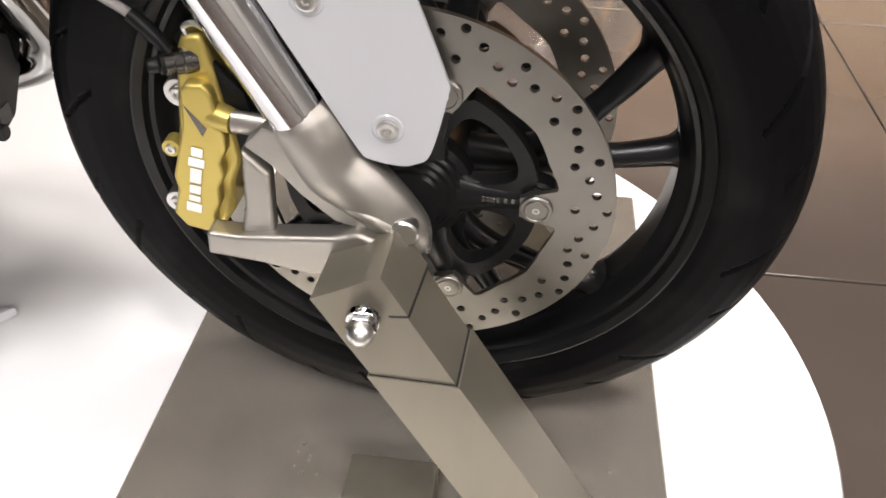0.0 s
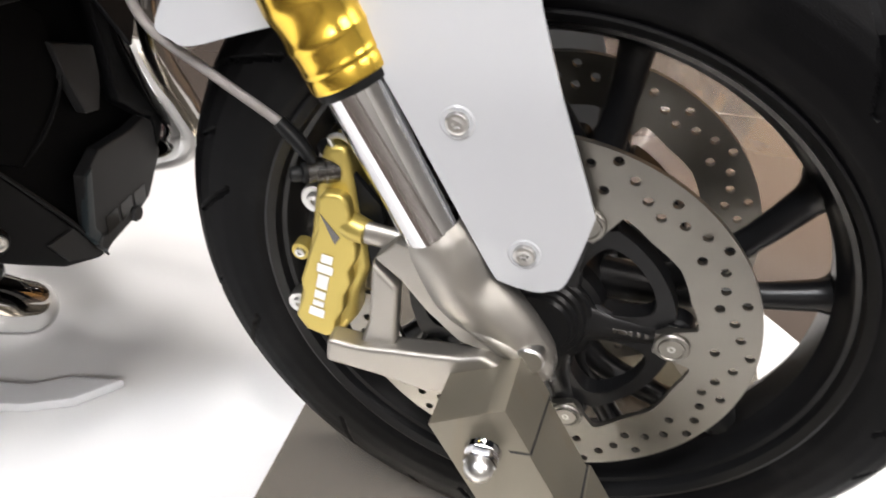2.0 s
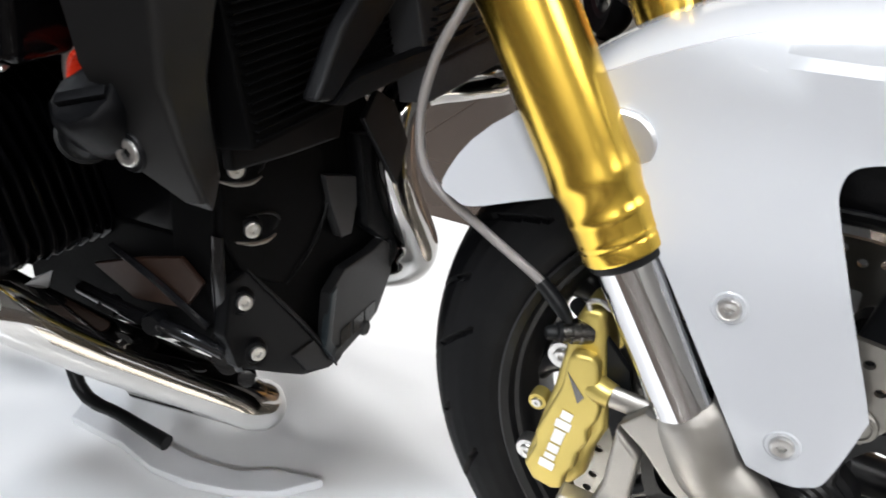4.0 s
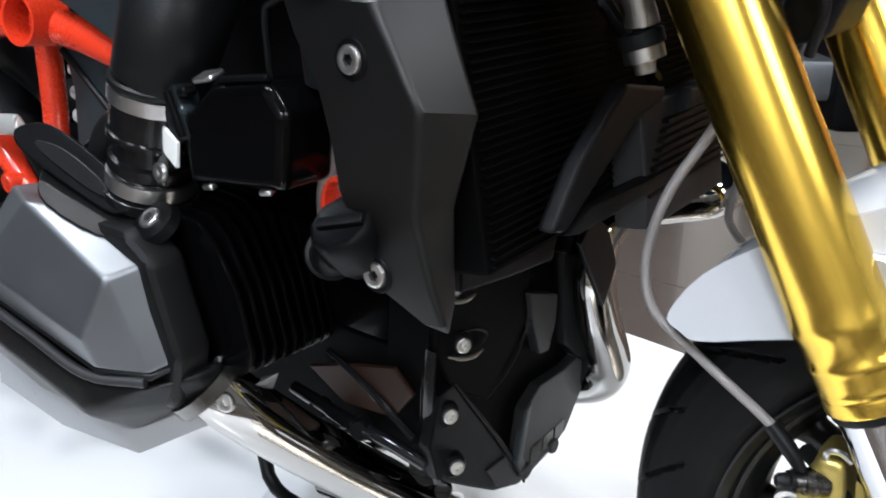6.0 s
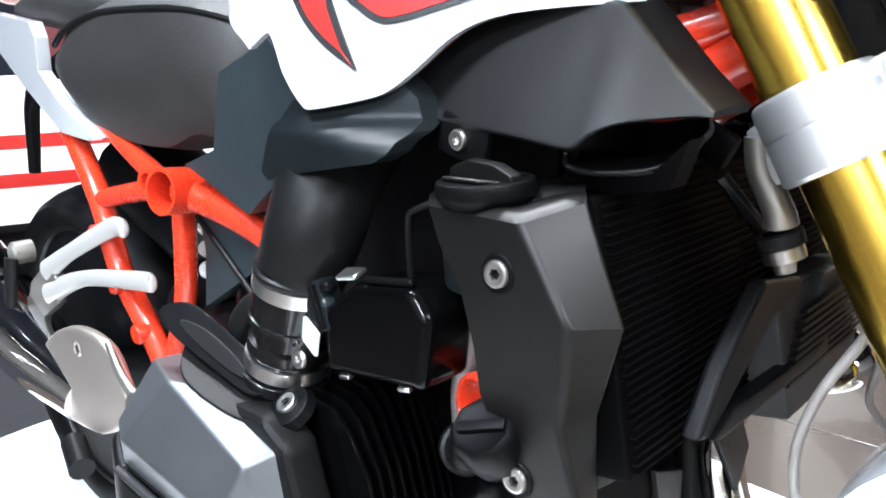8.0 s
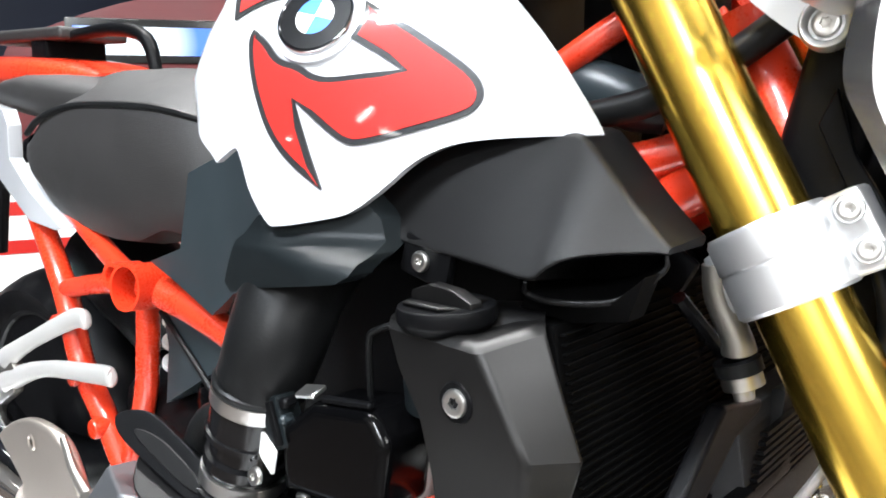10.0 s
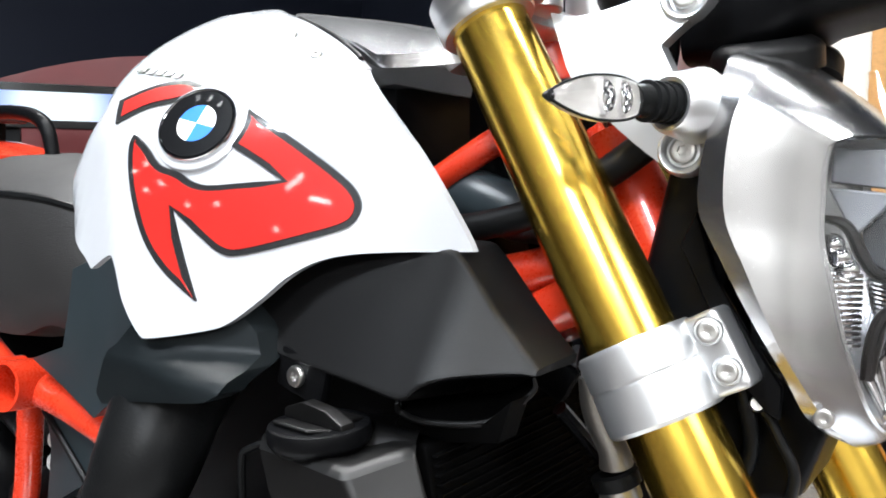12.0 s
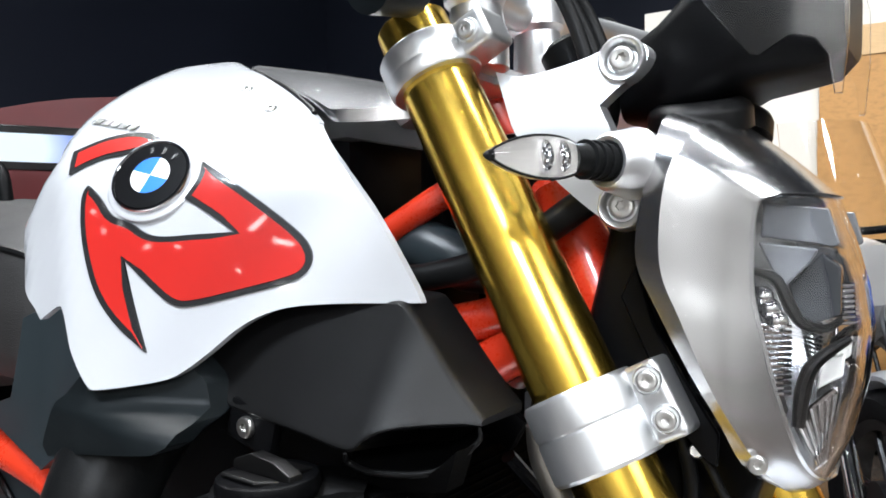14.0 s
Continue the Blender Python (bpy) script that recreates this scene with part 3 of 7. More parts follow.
def caliper(s):
    m = lambda d: pose(0, s * d, 0, 90, 0, 0)
    body = part("brake_caliper", prism([(-0.157, 0.438), (-0.141, 0.440), (-0.137, 0.412), (-0.1340, 0.386), (-0.1300, 0.367), (-0.1275, 0.340), (-0.137, 0.315), (-0.140, 0.290), (-0.151, 0.273), (-0.1787, 0.276), (-0.1905, 0.285), (-0.1845, 0.310), (-0.180, 0.333), (-0.172, 0.365), (-0.1687, 0.387), (-0.1630, 0.423)], m(0.052) if s < 0 else m(0.093), 0.041, 0.006, 3), CALIPER, bike, "gold radial brake caliper with white lettering")
    part("caliper_face", prism([(-0.1605, 0.4010), (-0.1560, 0.4060), (-0.1430, 0.4065), (-0.1380, 0.4000), (-0.1362, 0.3785), (-0.1330, 0.364), (-0.1345, 0.352), (-0.1405, 0.341), (-0.1390, 0.329), (-0.1455, 0.317), (-0.1465, 0.303), (-0.1530, 0.290), (-0.1540, 0.277), (-0.1630, 0.2730), (-0.1789, 0.2770), (-0.1870, 0.2900), (-0.1790, 0.312), (-0.1800, 0.326), (-0.1725, 0.348), (-0.1640, 0.372)], m(0.090) if s < 0 else m(0.103), 0.0125, 0.004, 3), CALIPER, body)
    # thin dark plate gives the arrow recess its shade by colour
    part("arrow_recess_shade", prism([(-0.1600, 0.390), (-0.1500, 0.364), (-0.1455, 0.371)], m(0.1022) if s < 0 else m(0.1030), 0.0008, 0.0002, 1), DARKSTEEL, body)
    part("caliper_pad_pin", tube([(-0.170, s * 0.06, 0.420), (-0.146, s * 0.09, 0.425)], 0.006, 12, 2), HOSE, body)
    if s < 0:
        # white maker's mark, as plain bars
        c0, c1 = Vector((-0.1690, -0.1034, 0.2945)), Vector((-0.1560, -0.1034, 0.3530))
        d = (c1 - c0).normalized()
        for a, w, h in ((0.06, 0.0085, 0.0125), (0.21, 0.0055, 0.0090), (0.36, 0.0080, 0.0090), (0.58, 0.0135, 0.0090), (0.79, 0.0080, 0.0125), (0.95, 0.0080, 0.0090)):
            p = c0 + (c1 - c0) * a
            part("white_bar", box((h, w, 0.0012), Matrix.Translation(p) @ pose(0, 0, 0, 90, 0, 0) @ Matrix.Rotation(math.atan2(d.z, d.x) - math.pi / 2, 4, "Z"), 0.0005, 1), LABEL, body)
    for x, z, r in ((-0.1905, 0.3385, 0.0042), (-0.1745, 0.388, 0.0065), (-0.1955, 0.287, 0.0055)):
        part("ear", lathe([(r * 0.4, 0.004), (r * 1.7, 0.004), (r * 1.8, 0.002), (r * 1.8, -0.008), (r * 0.4, -0.008)], axis_pose((x + 0.004, s * 0.080, z), (0, s, 0)), 24), CALIPER if r < 0.005 else BOLT, body)
        screw(body, (x + 0.004, s * 0.0845, z), (0, s, 0), r)
    # banjo fitting with the end of the hose
    bm_ = axis_pose((-0.156, s * 0.090, 0.419), (-0.80, s * 0.6, 0.03)) @ Matrix.Diagonal((0.85, 0.85, 0.60, 1))
    part("banjo_fitting", lathe([(0.0098, 0.0265), (0.0098, 0.022), (0.0088, 0.0215), (0.0088, 0.016), (0.0110, 0.0155), (0.0110, 0.006), (0.0118, 0.005), (0.0118, -0.01), (0, -0.01)], bm_, 28), DARKSTEEL, body, "dark steel banjo bolt")
    part("bleed_cap", lathe([(0, 0.046), (0.0045, 0.0455), (0.0062, 0.042), (0.0068, 0.034), (0.0062, 0.033), (0.0085, 0.031), (0.0085, 0.026), (0, 0.026)], bm_, 24), HOSE, body, "black rubber bleed cap")
    part("pad_spring", tube([(-0.150, s * 0.088, 0.432), (-0.1535, s * 0.090, 0.443), (-0.146, s * 0.090, 0.4465), (-0.138, s * 0.088, 0.441)], 0.0022, 8, 5), BOLT, body)
    part("pad", prism([(-0.140, 0.420), (-0.118, 0.395), (-0.112, 0.350), (-0.122, 0.325), (-0.135, 0.36)], side(s * 0.083 if s < 0 else 0.088), 0.006, 0.001, 1), HOSE, body)
    return body


caliper(-1)
caliper(1)


# ---- wheel stand ----
def wheel_stand():
    st = thing("wheel_stand", "stainless steel wheel stand with slanted square arms and plate", "stand")
    part("base_plate", box((0.525, 0.74, 0.006), pose(-0.008, 0, 0.0032), 0.002, 1), PLATE, st, "flat stainless steel base plate")
    u = Vector((0.560, -0.153, -0.8145)).normalized()
    for s in (-1, 1):
        fl = lambda v: Vector((v[0], v[1] if s < 0 else -v[1], v[2]))
        ud = fl(u)
        def quad(c0, w, dp):
            a = Vector(c0)
            return [fl(a), fl(a + Vector(w)), fl(a + Vector(w) + Vector(dp)), fl(a + Vector(dp))]
        top = quad((-0.016, -0.197, 0.227), (0.069, 0, -0.003), (0.0036, 0.074, -0.012))
        bottom = []
        for p in top:
            bottom.append(p + ud * ((p.z - 0.005) / -ud.z))
        bm = loft([top, bottom])
        bevel_all(bm, 0.005, 3)
        part("outer_arm", bm, STAINLESS, st, "outer square tube of the stand arm")
        def shrink(r, d):
            c = sum(r, Vector()) / 4
            return [c + (p - c) * (1 - d) for p in r]
        low = [p + ud * 0.05 for p in shrink(top, 0.09)]
        base = shrink(top, 0.045)
        hi = [p - ud * k for p, k in zip(base, (0.076, 0.106, 0.110, 0.080))]
        bm = loft([hi, low])
        bevel_all(bm, 0.005, 3)
        part("inner_arm", bm, STAINLESS, st, "inner square tube with a chrome cap nut")
        # slotted block on the end of the inner tube
        w, dd = (base[1] - base[0]).normalized(), (base[2] - base[1]).normalized()
        b0 = [hi[0].lerp(hi[1], 0.80) - dd * 0.0012, hi[1] + w * 0.0022 - dd * 0.0012, hi[2] + w * 0.0022 + dd * 0.001, hi[3].lerp(hi[2], 0.80) + dd * 0.001]
        b1 = [p + ud * k for p, k in zip(b0, (0.030, 0.034, 0.040, 0.030))]
        bm = loft([[p - ud * 0.0012 for p in b0], b1])
        bevel_all(bm, 0.003, 3)
        part("top_block", bm, STAINLESS, st, "slotted steel top block")
        # dark solid strips stand in for the shade in both gaps
        part("block_gap_shade", loft([[p + ud * 0.0002 for p in b1], [p + ud * 0.0026 + (c - p) * 0.012 for p, c in zip(b1, [sum(b1, Vector()) / 4] * 4)]]), BLACKCAVITY, st)
        part("mouth_gap_shade", loft([[p - ud * 0.0010 for p in shrink(top, 0.042)], [p + ud * 0.002 for p in shrink(top, 0.042)]]), BLACKCAVITY, st)
        nut = axis_pose(fl(Vector((-0.017, -0.195, 0.282))), (0, s, 0)) @ Matrix.Scale(0.86, 4)
        part("washer", lathe([(0.0, 0.0016), (0.0135, 0.0016), (0.014, 0.001), (0.015, -0.004), (0, -0.004)], nut, 32), CHROME, st)
        part("cap_nut", lathe([(0.0125, 0.001), (0.0132, 0.002), (0.0132, 0.009), (0.0125, 0.010)], nut, 6), CHROME, st, "domed chrome cap nut")
        part("cap_nut_dome", lathe([(0.0115, 0.0095), (0.0115, 0.013), (0.0110, 0.0160), (0.0098, 0.0185), (0.0080, 0.0208), (0.0055, 0.0225), (0.0028, 0.0233), (0, 0.0235)], nut, 28), BOLT, st)
    part("foot_block", box((0.085, 0.05, 0.028), pose(-0.01, -0.155, 0.02), 0.004), STAINLESS, st)


wheel_stand()


# ---- front fender ----
def fender():
    """A shell over the tyre with a stay on each side that reaches down to two screws."""
    rings = []
    for i in range(41):
        a = radians(144 - 71 * i / 40)
        t = i / 40
        rtop = 0.338 + 0.010 * math.sin(math.pi * t)
        low = 0.286 + 0.004 * math.sin(math.pi * t)
        if t < 0.12:
            low += (0.12 - t) * 0.30
        prof = []
        for j in range(13):
            u = -1 + 2 * j / 12
            y = 0.080 * math.sin(u * math.pi / 2 * 0.98)
            r = low + (rtop - low) * math.cos(u * math.pi / 2) ** 0.42 if abs(u) < 1 else low
            prof.append((r, y))
        inner = [(r - 0.003 if abs(y) < 0.07 else r, y * 0.965) for r, y in reversed(prof)]
        rings.append([Vector((0.0013 + r * math.cos(a), y - 0.004, 0.3125 + r * math.sin(a))) for r, y in prof + inner])
    f = part("front_fender", loft(rings), WHITE, bike, "pearl white front mudguard with side stays", 50)
    ysurf = lambda x, z: -0.103 + 0.10 * max(0.0, z - 0.50) + 0.12 * max(0.0, x - 0.005)
    out = [(-0.034, 0.364), (-0.026, 0.3565), (-0.005, 0.3525), (0.008, 0.355), (0.0185, 0.364), (0.0300, 0.411), (0.0290, 0.423), (0.012, 0.470), (-0.001, 0.505), (-0.0165, 0.547), (-0.0190, 0.560), (-0.0160, 0.5700), (-0.006, 0.5750), (0.015, 0.578), (0.060, 0.580), (0.120, 0.572), (0.075, 0.612), (0.020, 0.638), (-0.06, 0.640), (-0.14, 0.616), (-0.234, 0.560), (-0.2655, 0.517), (-0.2550, 0.5055), (-0.240, 0.5030), (-0.196, 0.5170), (-0.136, 0.533), (-0.121, 0.515), (-0.1000, 0.481), (-0.0625, 0.414)]
    for s in (-1, 1):
        b = panel(out, lambda x, z: (ysurf(x, z) if z < 0.5 else min(-0.103 + 0.20 * (z - 0.5), -0.0862) + 1.2 * max(0.0, z - 0.628)), 0.0035, 0.02, 4, 0.0012)
        if s > 0:
            bmesh.ops.scale(b, vec=(1, -1, 1), verts=b.verts)
        part("fender_stay", b, WHITE, f, "white side stay of the mudguard")
        for x, z in ((-0.012, 0.383), (-0.062, 0.474)):
            m = axis_pose((x, s * 0.1035, z), (0, s, 0))
            part("screw_dimple", lathe([(0.0078, -0.0006), (0.0095, 0.0004), (0.0108, 0.0005), (0.0118, -0.0004)], m, 28), WHITE, f)
            screw(f, (x, s * 0.1035, z), (0, s, 0), 0.0078)
        part("fender_bracket", lathe([(0, 0.004), (0.0215, 0.004), (0.0235, 0.002), (0.0235, -0.004), (0, -0.004)], axis_pose((-0.1470, s * 0.090, 0.5615), (0.1, s, 0)), 32), SILVER, f)
    return f


fender()


# ---- fork clamps and headlight bracket ----
def clamps():
    low = None
    for foot, s in ((FORK_R, -1), (FORK_L, 1)):
        m = axis_pose(foot, FA)
        b = lathe([(0.0295, 0.511), (0.0355, 0.511), (0.0375, 0.5135), (0.0375, 0.538), (0.0366, 0.5395), (0.0366, 0.5408), (0.0375, 0.542), (0.0375, 0.561), (0.0355, 0.564), (0.0295, 0.564)], m, 56, True)
        low = part("lower_fork_clamp", b, SILVER, bike, "satin silver lower fork clamp with two bolts")
        front = FA.cross(Vector((0, 1, 0)))
        if front.x < 0:
            front = -front
        c = foot + FA * 0.5375 + front * 0.043 + Vector((0, -s * 0.012, 0))
        rot = Matrix((front, (0, 1, 0), FA)).transposed().to_4x4()
        part("clamp_ear", box((0.030, 0.032, 0.050), Matrix.Translation(c) @ rot, 0.005, 3), SILVER, low)
        for d in (0.526, 0.551):
            p = foot + FA * d + front * 0.049 + Vector((0, s * 0.006, 0))
            part("washer", lathe([(0, 0.0015), (0.0078, 0.0015), (0.0088, 0), (0.0088, -0.004), (0, -0.004)], axis_pose(p, (0.25, s, 0.1)), 24), SILVER, low)
            screw(low, p + Vector((0.0005, s * 0.002, 0)), (0.25, s, 0.1), 0.0065)
        top = part("upper_fork_clamp", lathe([(0.027, 0.796), (0.0330, 0.796), (0.0348, 0.799), (0.0348, 0.806), (0.0342, 0.807), (0.0342, 0.8085), (0.0348, 0.8095), (0.0348, 0.822), (0.033, 0.8245), (0.027, 0.8245)], m, 56, True), SILVER, bike, "silver upper fork clamp")
        c = foot + FA * 0.811 + front * 0.040 + Vector((0, -s * 0.008, 0))
        part("clamp_ear", box((0.034, 0.034, 0.026), Matrix.Translation(c) @ rot, 0.005, 3), SILVER, top)
        p = foot + FA * 0.811 + front * 0.043 + Vector((0, s * 0.0105, 0))
        part("washer", lathe([(0, 0.0015), (0.0078, 0.0015), (0.0088, 0), (0.0088, -0.004), (0, -0.004)], axis_pose(p, (0.1, s, 0.1)), 24), SILVER, top)
        screw(top, p + Vector((0, s * 0.002, 0)), (0.1, s, 0.1), 0.0065)
        part("fork_cap", lathe([(0, 0.852), (0.018, 0.852), (0.0195, 0.850), (0.0195, 0.846)], m, 6), BOLT, top)
    for d, w in ((0.5375, 0.045), (0.811, 0.026)):
        c = Vector((-0.032, 0, 0.30)) + FA * d + Vector((-0.02, 0, -0.01))
        rot = Matrix.Rotation(radians(-27.7), 4, "Y")
        part("fork_bridge", box((0.075, 0.15, w), Matrix.Translation(c) @ rot, 0.008, 2), SILVER, bike)


clamps()


def headlight_bracket(s):
    out = ease([(-0.362, 1.012), (-0.345, 1.007), (-0.329, 1.008), (-0.297, 1.015), (-0.278, 1.0235), (-0.264, 1.0245), (-0.2545, 1.016), (-0.2585, 1.004), (-0.274, 0.993), (-0.285, 0.982), (-0.271, 0.956), (-0.2515, 0.931), (-0.2490, 0.918), (-0.2550, 0.9045), (-0.268, 0.9015), (-0.280, 0.907), (-0.312, 0.933), (-0.342, 0.964), (-0.353, 0.990)], 70, 2)
    b = panel([(x, z) for x, z in out], lambda x, z: -0.0885 + 0.22 * max(0, z - 0.96) + 0.10 * (x + 0.30), 0.013, 0.012, 0, 0.0042)
    if s > 0:
        bmesh.ops.scale(b, vec=(1, -1, 1), verts=b.verts)
    br = part("headlight_bracket", b, SILVER, bike, "cast silver headlight bracket with two bolts")
    for x, z, y in ((-0.2675, 0.9165, -0.087), (-0.272, 1.0115, -0.077)):
        m = axis_pose((x, -s * y, z), (0.15, s, 0.05))
        part("boss", lathe([(0.0100, -0.001), (0.0125, 0.0025), (0.0140, 0.0030), (0.0155, 0.0010), (0.0160, -0.010), (0.0100, -0.010)], m, 32, True), SILVER, br)
        screw(br, m @ Vector((0, 0, -0.001)), (0.15, s, 0.05), 0.0082)
    return br


headlight_bracket(-1)
headlight_bracket(1)


def indicator(s):
    """A leaf-shaped lamp on a short rubber stem."""
    ax = Vector((-0.33, s, 0.0)).normalized()
    root = Vector((-0.2600, s * 0.094, 0.9425))
    stem = part("indicator", tube([root, root + ax * 0.030, root + ax * 0.052], [0.0115, 0.0108, 0.0085], 20, 4), HOSE, bike, "clear indicator on a black rubber stem")
    for i in range(6):
        part("stem_rib", lathe([(0.0095, -0.0014), (0.0120, -0.0008), (0.0120, 0.0008), (0.0095, 0.0014)], axis_pose(root + ax * (0.006 + 0.0068 * i), ax), 24, True), HOSE, stem)
    part("socket", lathe([(0.0120, 0.012), (0.0128, 0.0205), (0.0155, 0.0215), (0.0180, 0.0185), (0.0205, 0.006), (0.0230, -0.004), (0.0120, -0.004)], axis_pose(root, ax), 32, True), SILVER, stem, "silver socket round the stem")
    fwd = Vector((0.92, 0.1 * s, 0.1)).normalized()
    fwd = (fwd - ax * fwd.dot(ax)).normalized()
    up = ax.cross(fwd)
    if up.z < 0:
        up = -up
    leaf = [(0.0, 0.0078), (0.10, 0.0106), (0.22, 0.0124), (0.36, 0.0129), (0.52, 0.0123), (0.68, 0.0103), (0.82, 0.0074), (0.92, 0.0047), (1.0, 0.0018)]

    def half_height(t):
        for (t0, h0), (t1, h1) in zip(leaf, leaf[1:]):
            if t <= t1:
                return h0 + (h1 - h0) * (t - t0) / (t1 - t0)
        return leaf[-1][1]

    mid = lambda t: root + ax * (0.0475 + 0.0680 * t) - up * (0.0020 * t)
    shell, clear = [], []
    for i in range(21):
        t = i / 20
        h, c = half_height(t), mid(t)
        deep = 0.95 * h
        shell.append([c + up * h * math.sin(radians(a)) + fwd * (deep * math.cos(radians(a)) if math.cos(radians(a)) < 0 else 0.0016) for a in range(0, 360, 15)])
        clear.append([c + up * h * 0.93 * math.sin(radians(a)) + fwd * (0.0018 + 0.62 * h * max(0.0, math.cos(radians(a)))) for a in range(-90, 91, 15)])
    part("housing", loft(shell), SILVER, stem, "satin silver indicator housing", 50)
    pan = skin(bmesh.new(), [[c + fwd * d + up * half_height(t) * u for u, d in ((0.90, 0.0021), (0.0, 0.0012), (-0.90, 0.0021))] for t, c in ((0.02 + 0.96 * k / 16, mid(0.02 + 0.96 * k / 16)) for k in range(17))], False)
    part("lamp_pan", pan, material("smoky_lamp_pan", (0.38, 0.37, 0.35), 0.30, metal=0.5, vary=0.2, vary_size=60), stem, "grey lamp pan behind the lens")
    glass = skin(bmesh.new(), clear, False)
    lens = part("lens", glass, GLASS, stem, "clear indicator lens", 60)
    lens.visible_shadow = False
    edge = [mid(t) + up * 0.97 * half_height(t) + fwd * 0.0022 for t in (k / 16 for k in range(17))] + [mid(t) - up * 0.97 * half_height(t) + fwd * 0.0022 for t in (1 - k / 16 for k in range(17))]
    part("lens_seal", tube(edge + edge[:1], 0.0009, 6, 1), HOSE, stem, "thin dark seal round the lens")
    part("tip", tube([mid(0.96), mid(1.0), mid(1.035)], [0.0034, 0.0025, 0.0010], 12, 3), HOSE, stem, "dark pointed tip")
    flat = Matrix.Identity(4)
    for a in range(3):
        for c in range(3):
            flat[a][c] -= 0.45 * ax[a] * ax[c]
    for t in (0.25, 0.45):
        c = mid(t) + fwd * 0.0022
        bowl_pose = Matrix.Translation(c) @ flat @ Matrix.Translation(-c) @ axis_pose(c, fwd)
        part("reflector_bowl", lathe([(0, 0.0046), (0.0016, 0.0050), (0.0024, 0.0022), (0.0040, 0.0014), (0.0058, 0.0030), (0.0076, 0.0044), (0.0086, 0.0042), (0.0090, 0.0)], bowl_pose, 14), REFLECTOR, stem, "facetted bright reflector bowl", 12)



indicator(-1)
indicator(1)


# ---- headlight ----
HL_EDGE = [(-0.157, 0, 0.9235), (-0.160, -0.040, 0.9235), (-0.170, -0.068, 0.9230), (-0.183, -0.083, 0.9205), (-0.1885, -0.0865, 0.9120), (-0.1900, -0.0865, 0.8870), (-0.1895, -0.0865, 0.8640),
           (-0.1850, -0.0850, 0.8420), (-0.1790, -0.0800, 0.8120), (-0.1710, -0.0690, 0.7800), (-0.1650, -0.0540, 0.7590), (-0.1590, -0.0320, 0.7470), (-0.1570, 0, 0.7430)]
HL_CREASE = [(-0.213, 0, 0.9725), (-0.215, -0.050, 0.9700), (-0.219, -0.084, 0.9630), (-0.226, -0.101, 0.9490), (-0.2325, -0.1065, 0.9330), (-0.2360, -0.1080, 0.9060), (-0.2350, -0.1075, 0.8760),
             (-0.2240, -0.1055, 0.8480), (-0.2090, -0.1010, 0.8120), (-0.1950, -0.0930, 0.7840), (-0.1830, -0.0780, 0.7600), (-0.1740, -0.0450, 0.7400), (-0.1710, 0, 0.7350)]
HL_REAR = [(-0.238, 0, 0.9800), (-0.239, -0.050, 0.9775), (-0.2405, -0.086, 0.9700), (-0.2420, -0.101, 0.9510), (-0.2460, -0.1030, 0.9320), (-0.2515, -0.1030, 0.9060), (-0.2515, -0.1030, 0.8800),
           (-0.2400, -0.1010, 0.8540), (-0.2210, -0.0980, 0.8170), (-0.2050, -0.0920, 0.7880), (-0.1950, -0.0800, 0.7630), (-0.1870, -0.0480, 0.7450), (-0.1850, 0, 0.7400)]
LENS_NOSE = [(0.9235, -0.157), (0.897, -0.147), (0.868, -0.139), (0.840, -0.135), (0.804, -0.138), (0.770, -0.146), (0.743, -0.157)]


def loop_round(pts):
    """The whole loop about the middle plane from its right half, finely stepped."""
    half = spline(pts, 5)
    return half + [Vector((p.x, -p.y, p.z)) for p in reversed(half[1:-1])]


def nose(z):
    for (z1, x1), (z0, x0) in zip(LENS_NOSE, LENS_NOSE[1:]):
        if z >= z0:
            return x0 + (x1 - x0) * min(1.0, (z - z0) / (z1 - z0))
    return LENS_NOSE[-1][1]


